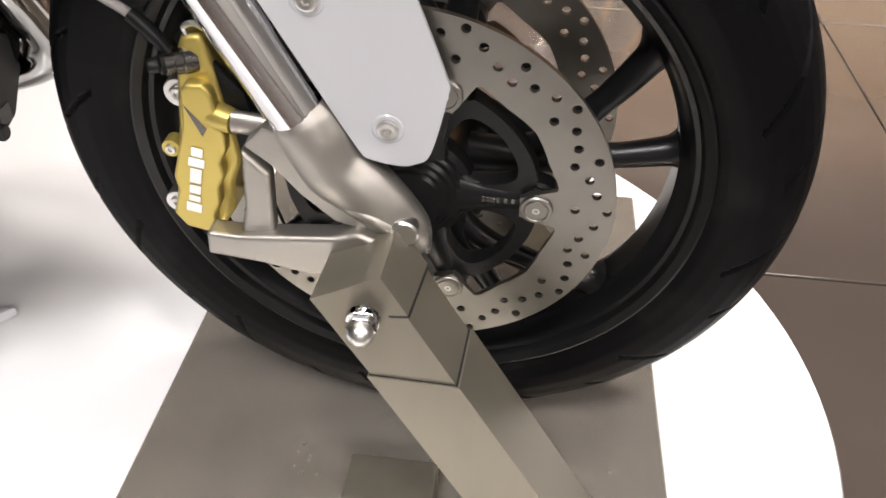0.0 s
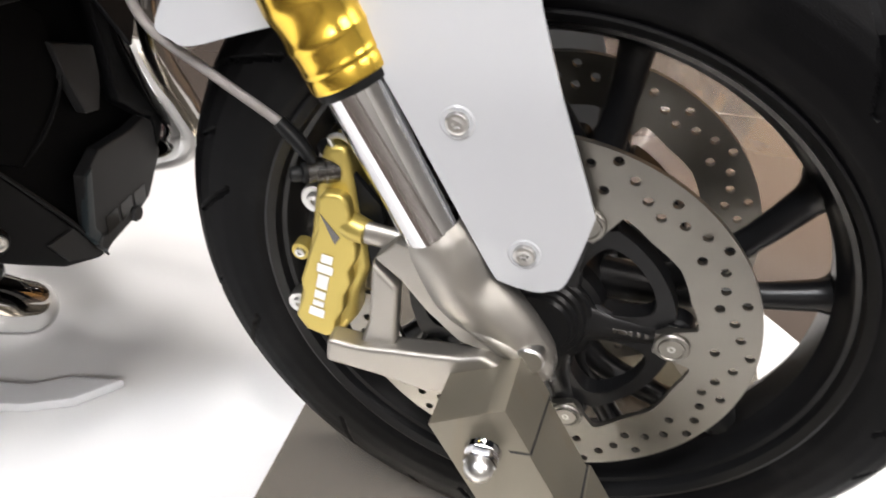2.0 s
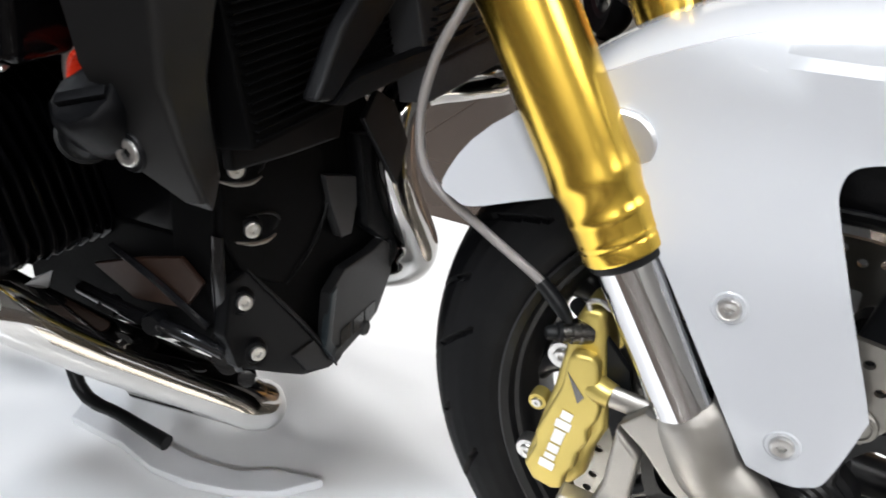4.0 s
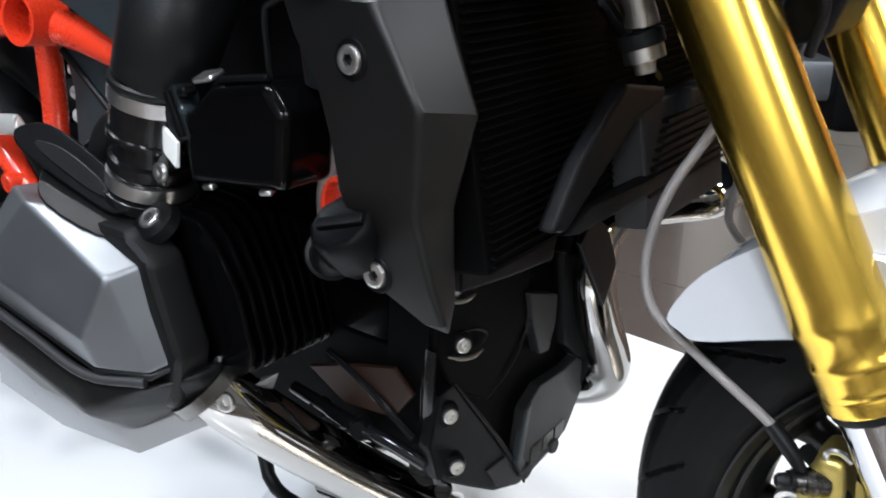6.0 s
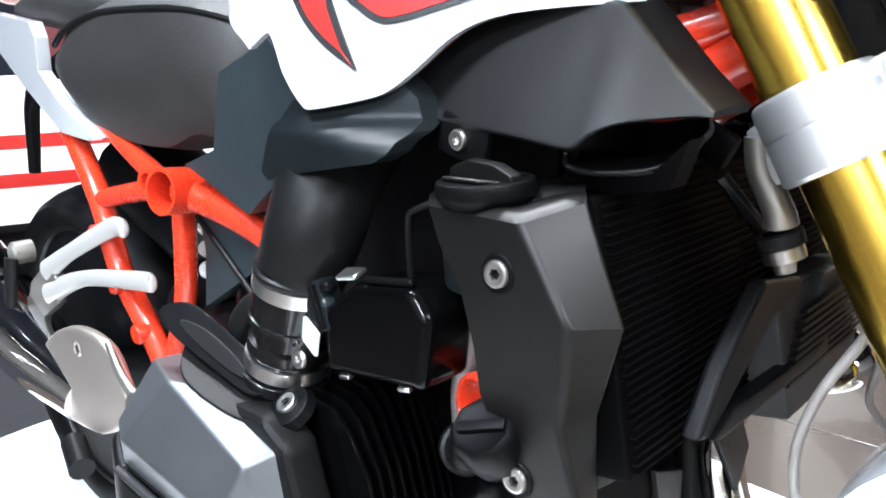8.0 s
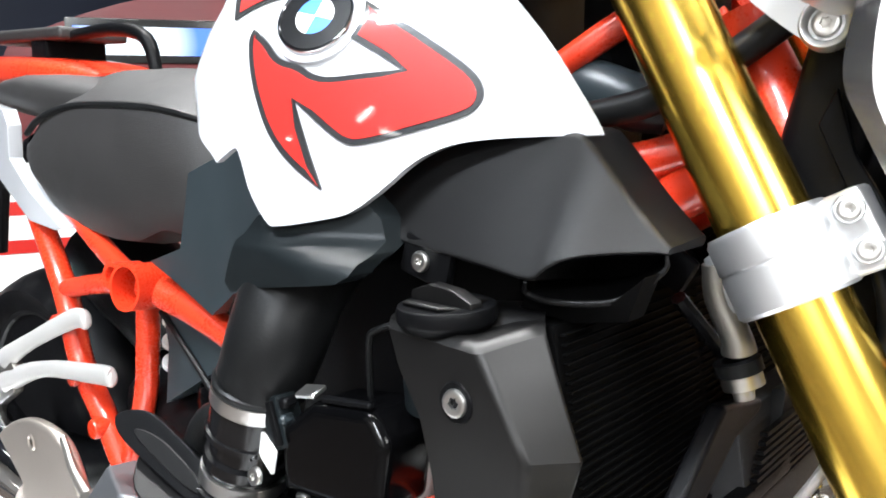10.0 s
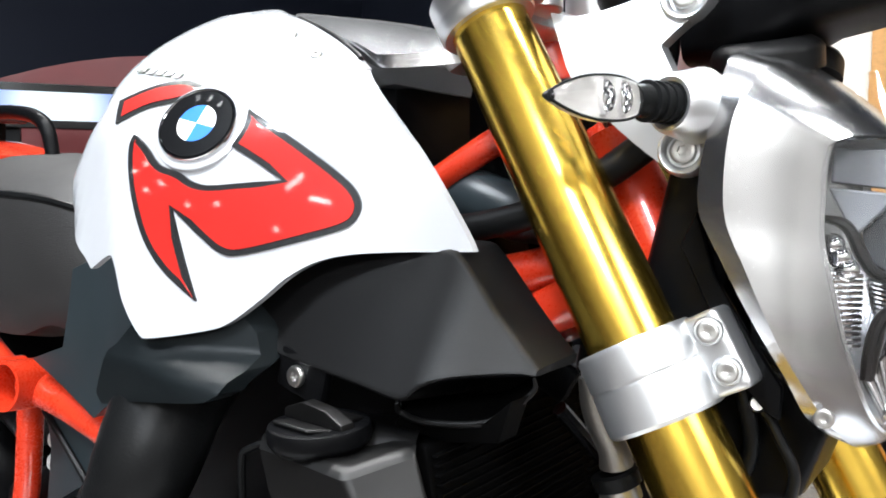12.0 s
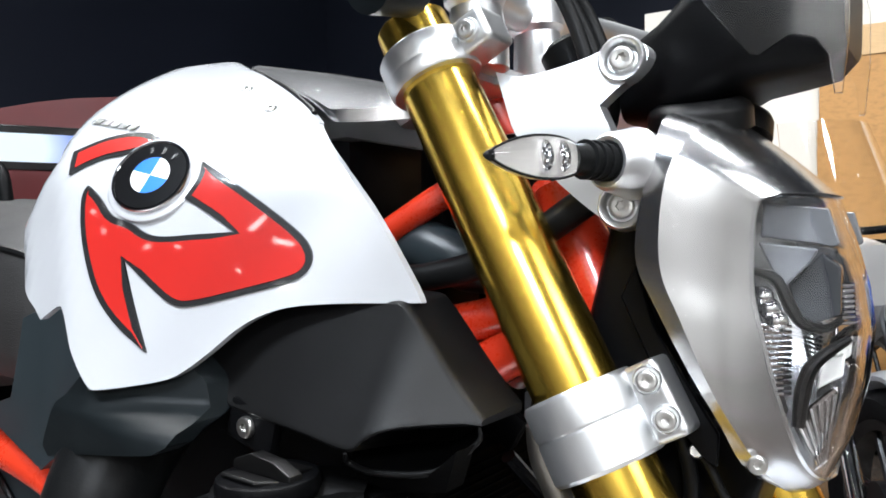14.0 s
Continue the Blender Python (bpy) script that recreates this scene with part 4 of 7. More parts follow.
def headlight():
    edge, crease, rear_loop = loop_round(HL_EDGE), loop_round(HL_CREASE), loop_round(HL_REAR)
    rows = [[Vector((p.x + 0.010, p.y * 0.93, 0.84 + (p.z - 0.84) * 0.95)) for p in rear_loop], rear_loop]
    rows.append([p.lerp(q, 0.5) for p, q in zip(rear_loop, crease)])
    rows.append(crease)
    for k in range(1, 9):
        t = k / 8
        row = []
        for p, q in zip(crease, edge):
            v = p.lerp(q, t)
            out = Vector((0.15, v.y * 9, (v.z - 0.87) * (8 if v.z > 0.92 else 1))).normalized()
            row.append(v + out * (0.0022 * 4 * t * (1 - t)))
        rows.append(row)
    rows.append([p + Vector((0.0022, -math.copysign(0.0018, p.y) if abs(p.y) > 0.01 else 0, 0.0)) for p in edge])
    rows.append([Vector((p.x - 0.014, p.y * 0.95, 0.84 + (p.z - 0.84) * 0.955)) for p in edge])
    hl = part("headlight", loft(rows, False), SHELLMETAL, bike, "brushed aluminium headlight shell with a clear upright lens", 11)
    # clear cover: each row runs from edge to nose to edge
    def cover(name, mat, inset, depth, thick, cols=20):
        half = [p for p in spline(HL_EDGE, 5) if p.z < 0.9225]
        bm = bmesh.new()
        layers = []
        for layer in (0.0, thick):
            g = []
            for p in half:
                w = max(0.004, -p.y * inset)
                xe = p.x + 0.001
                xn = xe + (nose(p.z) - xe) * depth
                z = 0.84 + (p.z - 0.84) * (0.985 if inset > 0.99 else 0.95)
                g.append([bm.verts.new((xe - layer + (xn - xe) * (1 - abs(u) ** 3.2), u * w, z)) for u in (-1 + 2 * j / cols for j in range(cols + 1))])
            layers.append(g)
        n = len(half)
        for g in layers:
            for i in range(n - 1):
                for j in range(cols):
                    bm.faces.new((g[i][j], g[i][j + 1], g[i + 1][j + 1], g[i + 1][j]))
        a, c = layers
        for i in range(n - 1):
            for j in (0, cols):
                bm.faces.new((a[i][j], a[i + 1][j], c[i + 1][j], c[i][j]))
        for i in (0, n - 1):
            for j in range(cols):
                bm.faces.new((a[i][j], a[i][j + 1], c[i][j + 1], c[i][j]))
        return part(name, bm, mat, hl, "", 60)
    lens = cover("lens", GLASS, 1.0, 1.0, 0.003)
    lens.visible_shadow = False
    lens["label"] = "clear moulded headlight lens"
    # silvered bowl well behind the lens
    back = [Vector((-0.232, p.y * 0.80, 0.84 + (p.z - 0.84) * 0.80)) for p in edge]
    rim_in = [Vector((p.x - 0.004, p.y * 0.965, 0.84 + (p.z - 0.84) * 0.965)) for p in edge]
    half_in = [p.lerp(q, 0.55) + Vector((0.004, 0, 0)) for p, q in zip(rim_in, back)]
    bowl = skin(bmesh.new(), [rim_in, half_in, back], False)
    bowl.faces.new([v for v in bowl.verts][-len(back):])
    part("bowl", bowl, material("smoked_bowl_chrome", (0.30, 0.31, 0.33), 0.14, metal=0.9, vary=0.3, vary_size=35), hl, "silvered headlight bowl", 40)
    rear_cap = [Vector((p.x + 0.008, p.y * 0.90, 0.84 + (p.z - 0.84) * 0.94)) for p in rear_loop]
    rc = skin(bmesh.new(), [rear_cap, [Vector((p.x - 0.012, p.y * 0.75, 0.84 + (p.z - 0.84) * 0.8)) for p in rear_cap]], True)
    part("rear_housing", rc, PLASTIC, hl, "black plastic rear of the headlight", 40)
    dark = material("dark_translucent_smoke", (0.03, 0.032, 0.036), 0.10, coat=0.5)
    milky = material("frosted_light_guide", (0.12, 0.125, 0.135), 0.18, coat=0.4, vary=0.2, vary_size=60)
    for s in (-1, 1):
        y = lambda d: -s * d
        at = lambda d: side(-d if s < 0 else d + 0.004)
        # upper frosted fin, dark projector chamber, ribbed lower side
        part("upper_fin", prism([(-0.190, 0.894), (-0.157, 0.890), (-0.160, 0.884), (-0.177, 0.866)], at(0.060), 0.004, 0.001, 1), milky, hl, "frosted triangular light guide")
        part("upper_chamber", prism([(-0.188, 0.917), (-0.153, 0.914), (-0.147, 0.893), (-0.150, 0.891), (-0.190, 0.897)], at(0.052), 0.004, 0.001, 1), milky, hl)
        part("dark_chamber", prism([(-0.157, 0.888), (-0.146, 0.880), (-0.146, 0.852), (-0.160, 0.846), (-0.172, 0.853), (-0.174, 0.868)], at(0.046), 0.010, 0.002, 2), dark, hl, "dark projector chamber")
        part("light_bar", tube([(-0.193, y(-0.066), 0.877), (-0.180, y(-0.064), 0.872), (-0.173, y(-0.060), 0.856), (-0.166, y(-0.056), 0.845), (-0.155, y(-0.050), 0.843), (-0.148, y(-0.044), 0.848)], [0.002, 0.0034, 0.0038, 0.003, 0.0026, 0.002], 10, 5, flat=((0, 1, 0), 1.5)), GREYPLASTIC, hl, "dark grey light bar")
        part("light_bar", tube([(-0.168, y(-0.058), 0.785), (-0.166, y(-0.060), 0.803), (-0.162, y(-0.060), 0.819), (-0.154, y(-0.056), 0.829), (-0.143, y(-0.044), 0.837)], [0.0034, 0.0044, 0.0042, 0.0034, 0.0026], 10, 5, flat=((0, 1, 0), 1.5)), GREYPLASTIC, hl)
        for i in range(13):
            z = 0.806 + 0.0033 * i
            part("prism_rib", tube([(-0.189 + 0.0004 * (12 - i), y(-0.076), z), (-0.180, y(-0.071), z - 0.001), (-0.172, y(-0.062), z - 0.0015)], 0.0013, 6, 3), REFLECTOR, hl)
        for i in range(8):
            z = 0.846 + 0.0032 * i
            part("prism_rib", tube([(-0.1485, y(-0.046), z), (-0.1425, y(-0.036), z)], 0.0012, 6, 2), REFLECTOR, hl)
        for i in range(3):
            part("upper_prism", lathe([(0, 0.005), (0.003, 0.0045), (0.006, 0.002), (0.0065, 0)], axis_pose((-0.186 + 0.004 * i, y(-0.070), 0.862 - 0.007 * i), (0.4, s, 0.1)), 14), REFLECTOR, hl)
        part("lower_reflector", prism([(-0.173, 0.786), (-0.150, 0.810), (-0.148, 0.806), (-0.153, 0.764), (-0.160, 0.757)], at(0.046), 0.004, 0.001, 1), REFLECTOR, hl, "mirrored lower reflector")
        for i in range(6):
            part("reflector_vein", tube([(-0.171 + 0.004 * i, y(-0.052), 0.787 + 0.0035 * i), (-0.158 + 0.0007 * i, y(-0.049), 0.759 + 0.001 * i)], 0.0009, 6, 2), REFLECTOR, hl)
        part("pale_chamber", prism([(-0.158, 0.822), (-0.146, 0.829), (-0.147, 0.815), (-0.160, 0.806)], at(0.044), 0.004, 0.001, 1), LABEL, hl)
    screw(hl, (-0.184, -0.0885, 0.766), (0.2, -1, 0), 0.0055)
    screw(hl, (-0.184, 0.0885, 0.766), (0.2, 1, 0), 0.0055)
    part("headlight_carrier", box((0.055, 0.13, 0.20), pose(-0.268, 0, 0.865, 0, 14, 0), 0.012, 3), PLASTIC, hl, "black headlight carrier")
    part("lower_mount", prism([(-0.275, 0.800), (-0.215, 0.785), (-0.190, 0.745), (-0.205, 0.700), (-0.235, 0.690), (-0.285, 0.740)], side(0.045), 0.09, 0.008, 3), PLASTIC, hl)
    part("wiring", tube([(-0.262, -0.050, 0.815), (-0.238, -0.062, 0.775), (-0.232, -0.055, 0.730), (-0.250, -0.040, 0.69)], 0.005, 10, 6), HOSE, hl)
    for t in (-1, 1):
        part("side_plate", prism([(-0.262, 0.880), (-0.250, 0.841), (-0.227, 0.804), (-0.209, 0.777), (-0.210, 0.757), (-0.217, 0.760), (-0.234, 0.778), (-0.250, 0.813), (-0.272, 0.858)], side(-0.073 if t < 0 else 0.077), 0.004, 0.001, 1), PLASTIC, hl, "flat black side plate")
    part("cable", tube([(-0.240, -0.060, 0.770), (-0.222, -0.060, 0.756), (-0.213, -0.060, 0.740), (-0.205, -0.058, 0.720), (-0.212, -0.05, 0.69)], 0.0035, 10, 6), HOSE, hl, "thin black cable")
    part("clip", lathe([(0, 0.004), (0.004, 0.004), (0.005, 0), (0.005, -0.006)], axis_pose((-0.226, -0.064, 0.762), (0.2, -1, 0.3)), 16), BOLT, hl)
    # instrument carrier above, with its collar on the shell
    rings = []
    for x, z0, z1, w in ((-0.292, 0.978, 1.030, 0.030), (-0.262, 0.975, 1.045, 0.046), (-0.232, 0.978, 1.070, 0.055), (-0.205, 0.9925, 1.085, 0.058), (-0.180, 0.9965, 1.085, 0.056), (-0.160, 1.0000, 1.080, 0.050), (-0.148, 1.012, 1.075, 0.042)):
        rings.append([Vector((x, w * math.copysign(abs(math.cos(radians(a))) ** 0.5, math.cos(radians(a))), (z0 + z1) / 2 + (z1 - z0) / 2 * math.copysign(abs(math.sin(radians(a))) ** 0.5, math.sin(radians(a))))) for a in range(0, 360, 15)])
    part("top_mount", loft(rings), PLASTIC, hl, "black instrument carrier", 40)
    part("mount_collar", lathe([(0.010, 0.008), (0.026, 0.008), (0.032, 0.004), (0.034, 0), (0.034, -0.012)], axis_pose((-0.236, -0.030, 0.980), (0, -0.25, 1)), 32), GREYPLASTIC, hl)
    part("mount_collar", lathe([(0.010, 0.008), (0.026, 0.008), (0.032, 0.004), (0.034, 0), (0.034, -0.012)], axis_pose((-0.236, 0.030, 0.980), (0, 0.25, 1)), 32), GREYPLASTIC, hl)
    for s in (-1, 1):
        ws = panel([(-0.246, 1.085), (-0.227, 1.046), (-0.197, 1.008), (-0.192, 1.0065), (-0.174, 1.017), (-0.161, 1.014), (-0.154, 1.004), (-0.151, 0.981), (-0.147, 0.981), (-0.144, 1.013), (-0.144, 1.05), (-0.152, 1.085)],
                   lambda x, z: -0.062 + 0.9 * max(0, x + 0.175) ** 1.3, 0.003, 0.012, 0, 0.001)
        if s > 0:
            bmesh.ops.scale(ws, vec=(1, -1, 1), verts=ws.verts)
        w = part("wind_deflector", ws, GLASS, hl, "clear acrylic wind deflector")
        w.visible_shadow = False


headlight()


# ---- tank ----
def tank_y(x, z):
    y = -0.142 + 0.4 * (x + 0.387) + 0.4 * (z - 0.86) + 7.6 * max(0.0, z - 0.93) ** 2
    q = max(0.0, -(0.668 + 0.45 * (z - 0.935)) - x)
    flank = max(0.0, min(0.048, (0.955 - z) * 0.9))
    y += 0.42 * min(q, flank)
    q = max(0.0, q - flank)
    y += min(1.6 * q, 26.0 * q * q + 0.1 * q)
    return min(y, 0.0)


def grow(poly, d):
    """The outline moved outwards by d (inwards if negative)."""
    n = len(poly)
    area = sum(poly[i][0] * poly[(i + 1) % n][1] - poly[(i + 1) % n][0] * poly[i][1] for i in range(n))
    sgn = 1 if area > 0 else -1
    out = []
    for i in range(n):
        a, b, c = Vector(poly[i - 1]), Vector(poly[i]), Vector(poly[(i + 1) % n])
        n1, n2 = (b - a).normalized(), (c - b).normalized()
        n1, n2 = Vector((n1.y, -n1.x)) * sgn, Vector((n2.y, -n2.x)) * sgn
        m = (n1 + n2)
        k = max(0.45, 1 + n1.dot(n2)) 
        out.append(tuple(b + m / k * d))
    return out


def tank():
    # the white shell ends at the seam of the bright trim
    steps = ((-0.69, 1.0665), (-0.636, 1.0485), (-0.566, 1.0215), (-0.521, 0.9985), (-0.50, 0.984))
    seam = lambda x: next((z0 + (z1 - z0) * (x - x0) / (x1 - x0) for (x0, z0), (x1, z1) in zip(steps, steps[1:]) if x <= x1), steps[-1][1])
    crest = []
    for i in range(12):
        x = -0.50 - 0.30 * i / 11
        z = 0.93
        top = 1.068 - 0.30 * max(0, -0.70 - x) if x < -0.69 else seam(x)
        while tank_y(x, z) < -0.001 and z < top:
            z += 0.001
        crest.append((x, z))
    out = [(-0.383, 0.853), (-0.437, 0.852), (-0.474, 0.8485), (-0.497, 0.837), (-0.514, 0.817), (-0.531, 0.801), (-0.545, 0.7965), (-0.585, 0.7895), (-0.592, 0.791), (-0.612, 0.812), (-0.634, 0.844), (-0.641, 0.846), (-0.662, 0.834), (-0.688, 0.852), (-0.735, 0.880), (-0.765, 0.895), (-0.775, 0.91), (-0.79, 0.93)] + list(reversed(crest)) + [(-0.500, 0.982), (-0.442, 0.932), (-0.388, 0.862)]
    shell = None
    for s in (-1, 1):
        b = panel(ease(out), tank_y, 0.006, 0.009, 0, 0.0025)
        if s > 0:
            bmesh.ops.scale(b, vec=(1, -1, 1), verts=b.verts)
        if shell is None:
            shell = part("fuel_tank", b, WHITE, bike, "pearl white fuel tank with a red and black stripe decal", 30)
        else:
            part("tank_half", b, WHITE, shell, "", 30)
    lift = lambda d: (lambda x, z: tank_y(x, z) - d)
    big = [(-0.565, 0.953), (-0.532, 0.936), (-0.501, 0.917), (-0.478, 0.902), (-0.466, 0.892), (-0.460, 0.881), (-0.4625, 0.871), (-0.471, 0.8655), (-0.500, 0.857), (-0.536, 0.847), (-0.550, 0.848), (-0.569, 0.860), (-0.597, 0.880), (-0.578, 0.848), (-0.557, 0.816), (-0.587, 0.834), (-0.610, 0.855), (-0.628, 0.882), (-0.640, 0.905), (-0.648, 0.928), (-0.646, 0.936), (-0.632, 0.926), (-0.618, 0.911), (-0.601, 0.907), (-0.588, 0.899), (-0.574, 0.896), (-0.548, 0.8985), (-0.521, 0.900), (-0.545, 0.914), (-0.566, 0.925), (-0.560, 0.940)]
    small = [(-0.666, 0.944), (-0.677, 0.964), (-0.658, 0.978), (-0.632, 0.981), (-0.606, 0.971), (-0.627, 0.961), (-0.649, 0.957)]
    for poly in (ease(big), ease(small)):
        part("decal_border", panel(poly, lift(0.0018), 0.0016, 0.009), BLACK_DECAL, shell, "black decal border", 60)
        part("decal", panel(grow(poly, -0.0042), lift(0.0024), 0.0008, 0.009), RED_DECAL, shell, "glossy red decal", 60)
    # round badge: plain ring and quarters
    n = Vector((0.33, -0.83, 0.50)).normalized()
    c = Vector((-0.598, tank_y(-0.598, 0.942) - 0.002, 0.942)) - n * 0.0032
    m = axis_pose(c, n)
    part("badge_base", lathe([(0, 0.0010), (0.0350, 0.0016), (0.0375, 0.0002), (0.0385, -0.012)], m, 56), WHITE, shell)
    part("badge", lathe([(0, 0.0040), (0.0290, 0.0040), (0.0300, 0.0052), (0.0313, 0.0052), (0.0320, 0.004), (0.0323, 0.0)], m, 56), CHROME, shell, "round badge with a black ring and blue and white quarters")
    part("black_ring", lathe([(0.0160, 0.0046), (0.0160, 0.0052), (0.0292, 0.0052), (0.0292, 0.0046)], m, 56, True), BLACKGLOSS, shell)
    up = (Vector((0.25, 0, 1)) - n * n.dot(Vector((0.25, 0, 1)))).normalized()
    rt = up.cross(n)
    mm = Matrix((rt, up, n)).transposed().to_4x4()
    mm.translation = c
    for k in range(4):
        pts = [(0, 0)] + [(0.0160 * math.cos(radians(90 * k + 10 * j)), 0.0160 * math.sin(radians(90 * k + 10 * j))) for j in range(10)]
        part("badge_quarter", prism(pts, mm @ Matrix.Translation((0, 0, 0.0042)), 0.0010, 0), BLUE if k % 2 else LABEL, shell)
    for a in (35, 62, 90, 118, 145):
        d = Vector((0.0226 * math.cos(radians(a)), 0.0226 * math.sin(radians(a)), 0.0053))
        if a in (62, 118, 90):
            part("badge_bar", box((0.0030, 0.0050, 0.0005), mm @ Matrix.Translation(d) @ Matrix.Rotation(radians(a - 90), 4, "Z"), 0), DARKSTEEL, shell)
    # model lettering as bars
    for i in range(5):
        x = -0.690 + 0.0095 * i
        z = 0.9935 - 0.0017 * i
        part("dark_bar", panel([(x, z - 0.0035), (x + 0.0072, z - 0.0045), (x + 0.0078, z + 0.0005), (x + 0.0006, z + 0.0015)], lift(0.0026), 0.0012, 0.01), BLACK_DECAL, shell)
    for x, z in ((-0.552, 0.999), (-0.60, 1.022)):
        screw(shell, (x, tank_y(x, z), z), (0.2, -0.75, 0.65), 0.0048)
    # bright trim ahead of the filler: a smooth hood that steps down to a front lip
    rings = []
    for x, w, zc, ze in ((-0.690, 0.012, 1.070, 1.066), (-0.640, 0.052, 1.060, 1.0475), (-0.585, 0.074, 1.049, 1.0285), (-0.545, 0.090, 1.040, 1.0100), (-0.515, 0.100, 1.032, 0.9965), (-0.490, 0.096, 1.029, 0.9950), (-0.470, 0.088, 1.026, 0.9955), (-0.440, 0.070, 1.022, 0.9980)):
        top = [Vector((x + 0.012 * abs(u) ** 2 * (1 if x > -0.55 else 0), w * u, ze + (zc - ze) * (1 - abs(u) ** 1.7))) for u in (-1 + j / 10 for j in range(21))]
        rings.append(top + [p - Vector((0, 0, 0.010)) for p in reversed(top)])
    part("tank_trim", loft(rings), SHELLMETAL, shell, "brushed aluminium tank trim", 40)
    for s in (-1, 1):
        part("trim_strip", tube([(-0.636, s * 0.0560, 1.0485), (-0.566, s * 0.0850, 1.0215), (-0.521, s * 0.1035, 0.9985), (-0.512, s * 0.1085, 0.9925)], 0.0022, 8, 4), HOSE, shell)
    part("under_tank", box((0.21, 0.16, 0.16), pose(-0.605, 0, 0.90), 0.02), PLASTIC, shell)
    part("under_tank", box((0.11, 0.05, 0.10), pose(-0.42, 0, 0.93), 0.015), PLASTIC, shell)


tank()


# ---- air duct under the tank ----
def duct(s):
    fl = lambda v: Vector((v[0], v[1] if s < 0 else -v[1], v[2]))
    outer = ((-0.590, -0.202, 0.790, -0.203, 0.783), (-0.558, -0.190, 0.800, -0.199, 0.789), (-0.530, -0.171, 0.827, -0.200, 0.784), (-0.503, -0.164, 0.845, -0.201, 0.779), (-0.470, -0.158, 0.852, -0.202, 0.775), (-0.430, -0.153, 0.855, -0.203, 0.770),
             (-0.3975, -0.150, 0.855, -0.203, 0.7655), (-0.386, -0.1505, 0.848, -0.201, 0.773), (-0.371, -0.153, 0.833, -0.1975, 0.7805), (-0.348, -0.159, 0.810, -0.182, 0.7835), (-0.3225, -0.165, 0.788, -0.167, 0.7845))
    rows = [(x, (yt, zt), (yt + 0.05, zt + 0.003), (yb + (0.10 if x < -0.39 else 0.05), zb - (0.012 if x < -0.39 else 0.0)), (yb, zb)) for x, yt, zt, yb, zb in outer]
    lines = [spline([(r[0], *r[1 + c]) for r in rows], 3) for c in range(4)]
    stations = []
    for corner in zip(*lines):
        ring = []
        for j in range(4):
            p0, p, p2 = corner[j - 1], corner[j], corner[(j + 1) % 4]
            u, v = (p0 - p), (p2 - p)
            ru, rv = min(0.0045, u.length * 0.3), min(0.0045, v.length * 0.3)
            a1, a2 = p + u.normalized() * ru, p + v.normalized() * rv
            for t in (0, 0.33, 0.67, 1):
                ring.append(fl(a1 * (1 - t) ** 2 + p * 2 * t * (1 - t) + a2 * t * t))
        stations.append(ring)
    d = part("air_duct", loft(stations), GREYPLASTIC, bike, "dark grey plastic air intake duct", 32)
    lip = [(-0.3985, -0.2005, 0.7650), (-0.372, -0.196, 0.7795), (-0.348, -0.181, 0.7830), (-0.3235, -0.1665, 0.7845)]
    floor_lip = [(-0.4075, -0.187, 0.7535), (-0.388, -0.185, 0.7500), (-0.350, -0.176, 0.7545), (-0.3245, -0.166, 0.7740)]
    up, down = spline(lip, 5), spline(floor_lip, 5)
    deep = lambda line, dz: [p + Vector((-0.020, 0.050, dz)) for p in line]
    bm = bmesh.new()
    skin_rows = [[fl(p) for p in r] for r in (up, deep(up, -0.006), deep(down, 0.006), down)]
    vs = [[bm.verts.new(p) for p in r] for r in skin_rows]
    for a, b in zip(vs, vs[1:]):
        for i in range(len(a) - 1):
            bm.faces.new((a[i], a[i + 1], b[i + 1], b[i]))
    # matt black puts the shade inside the mouth into the colour
    part("mouth_hollow", bm, RADBLACK, d, "duct mouth in black for its inner shade", 50)
    part("mouth_lip", tube([fl(Vector(p)) for p in ((-0.4005, -0.199, 0.764), (-0.4075, -0.188, 0.7545), (-0.388, -0.185, 0.7505), (-0.350, -0.176, 0.755), (-0.3255, -0.1665, 0.774), (-0.3235, -0.1665, 0.784))], [0.0012, 0.0020, 0.0022, 0.0022, 0.0018, 0.0010], 10, 5), GREYPLASTIC, d)
    if s < 0:
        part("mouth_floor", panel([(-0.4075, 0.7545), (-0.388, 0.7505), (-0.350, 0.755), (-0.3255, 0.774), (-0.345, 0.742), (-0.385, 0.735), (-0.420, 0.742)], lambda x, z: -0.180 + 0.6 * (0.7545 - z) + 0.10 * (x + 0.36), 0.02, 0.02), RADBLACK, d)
    screw(d, fl((-0.488, -0.200, 0.768)), (0, s, 0), 0.0075)
    part("bolt_tab", box((0.045, 0.010, 0.030), Matrix.Translation(fl((-0.486, -0.194, 0.768))) @ pose(0, 0, 0, 0, 15, 0), 0.004), PLASTIC, d)
    # wing below the tank corner
    soft_max = lambda a, b, k=0.012: 0.5 * (a + b + math.sqrt((a - b) ** 2 + k * k))
    fold = lambda x, z: soft_max(0.0, -0.423 * (x + 0.545) - 0.906 * (z - 0.757), 0.006)
    w = panel([(-0.657, 0.741), (-0.650, 0.733), (-0.603, 0.743), (-0.545, 0.752), (-0.518, 0.756), (-0.507, 0.762), (-0.504, 0.774), (-0.515, 0.796), (-0.535, 0.812), (-0.571, 0.806), (-0.612, 0.796), (-0.632, 0.778)],
              lambda x, z: soft_max(-0.257 + 0.14 * fold(x, z) + 0.12 * max(0.0, x + 0.54) + 6.0 * max(0.0, x + 0.52) ** 2, tank_y(max(x, -0.63), max(z, 0.776)) + 0.007 - 3.0 * max(0.0, 0.780 - z)), 0.022, 0.006, 0, 0.004)
    if s > 0:
        bmesh.ops.scale(w, vec=(1, -1, 1), verts=w.verts)
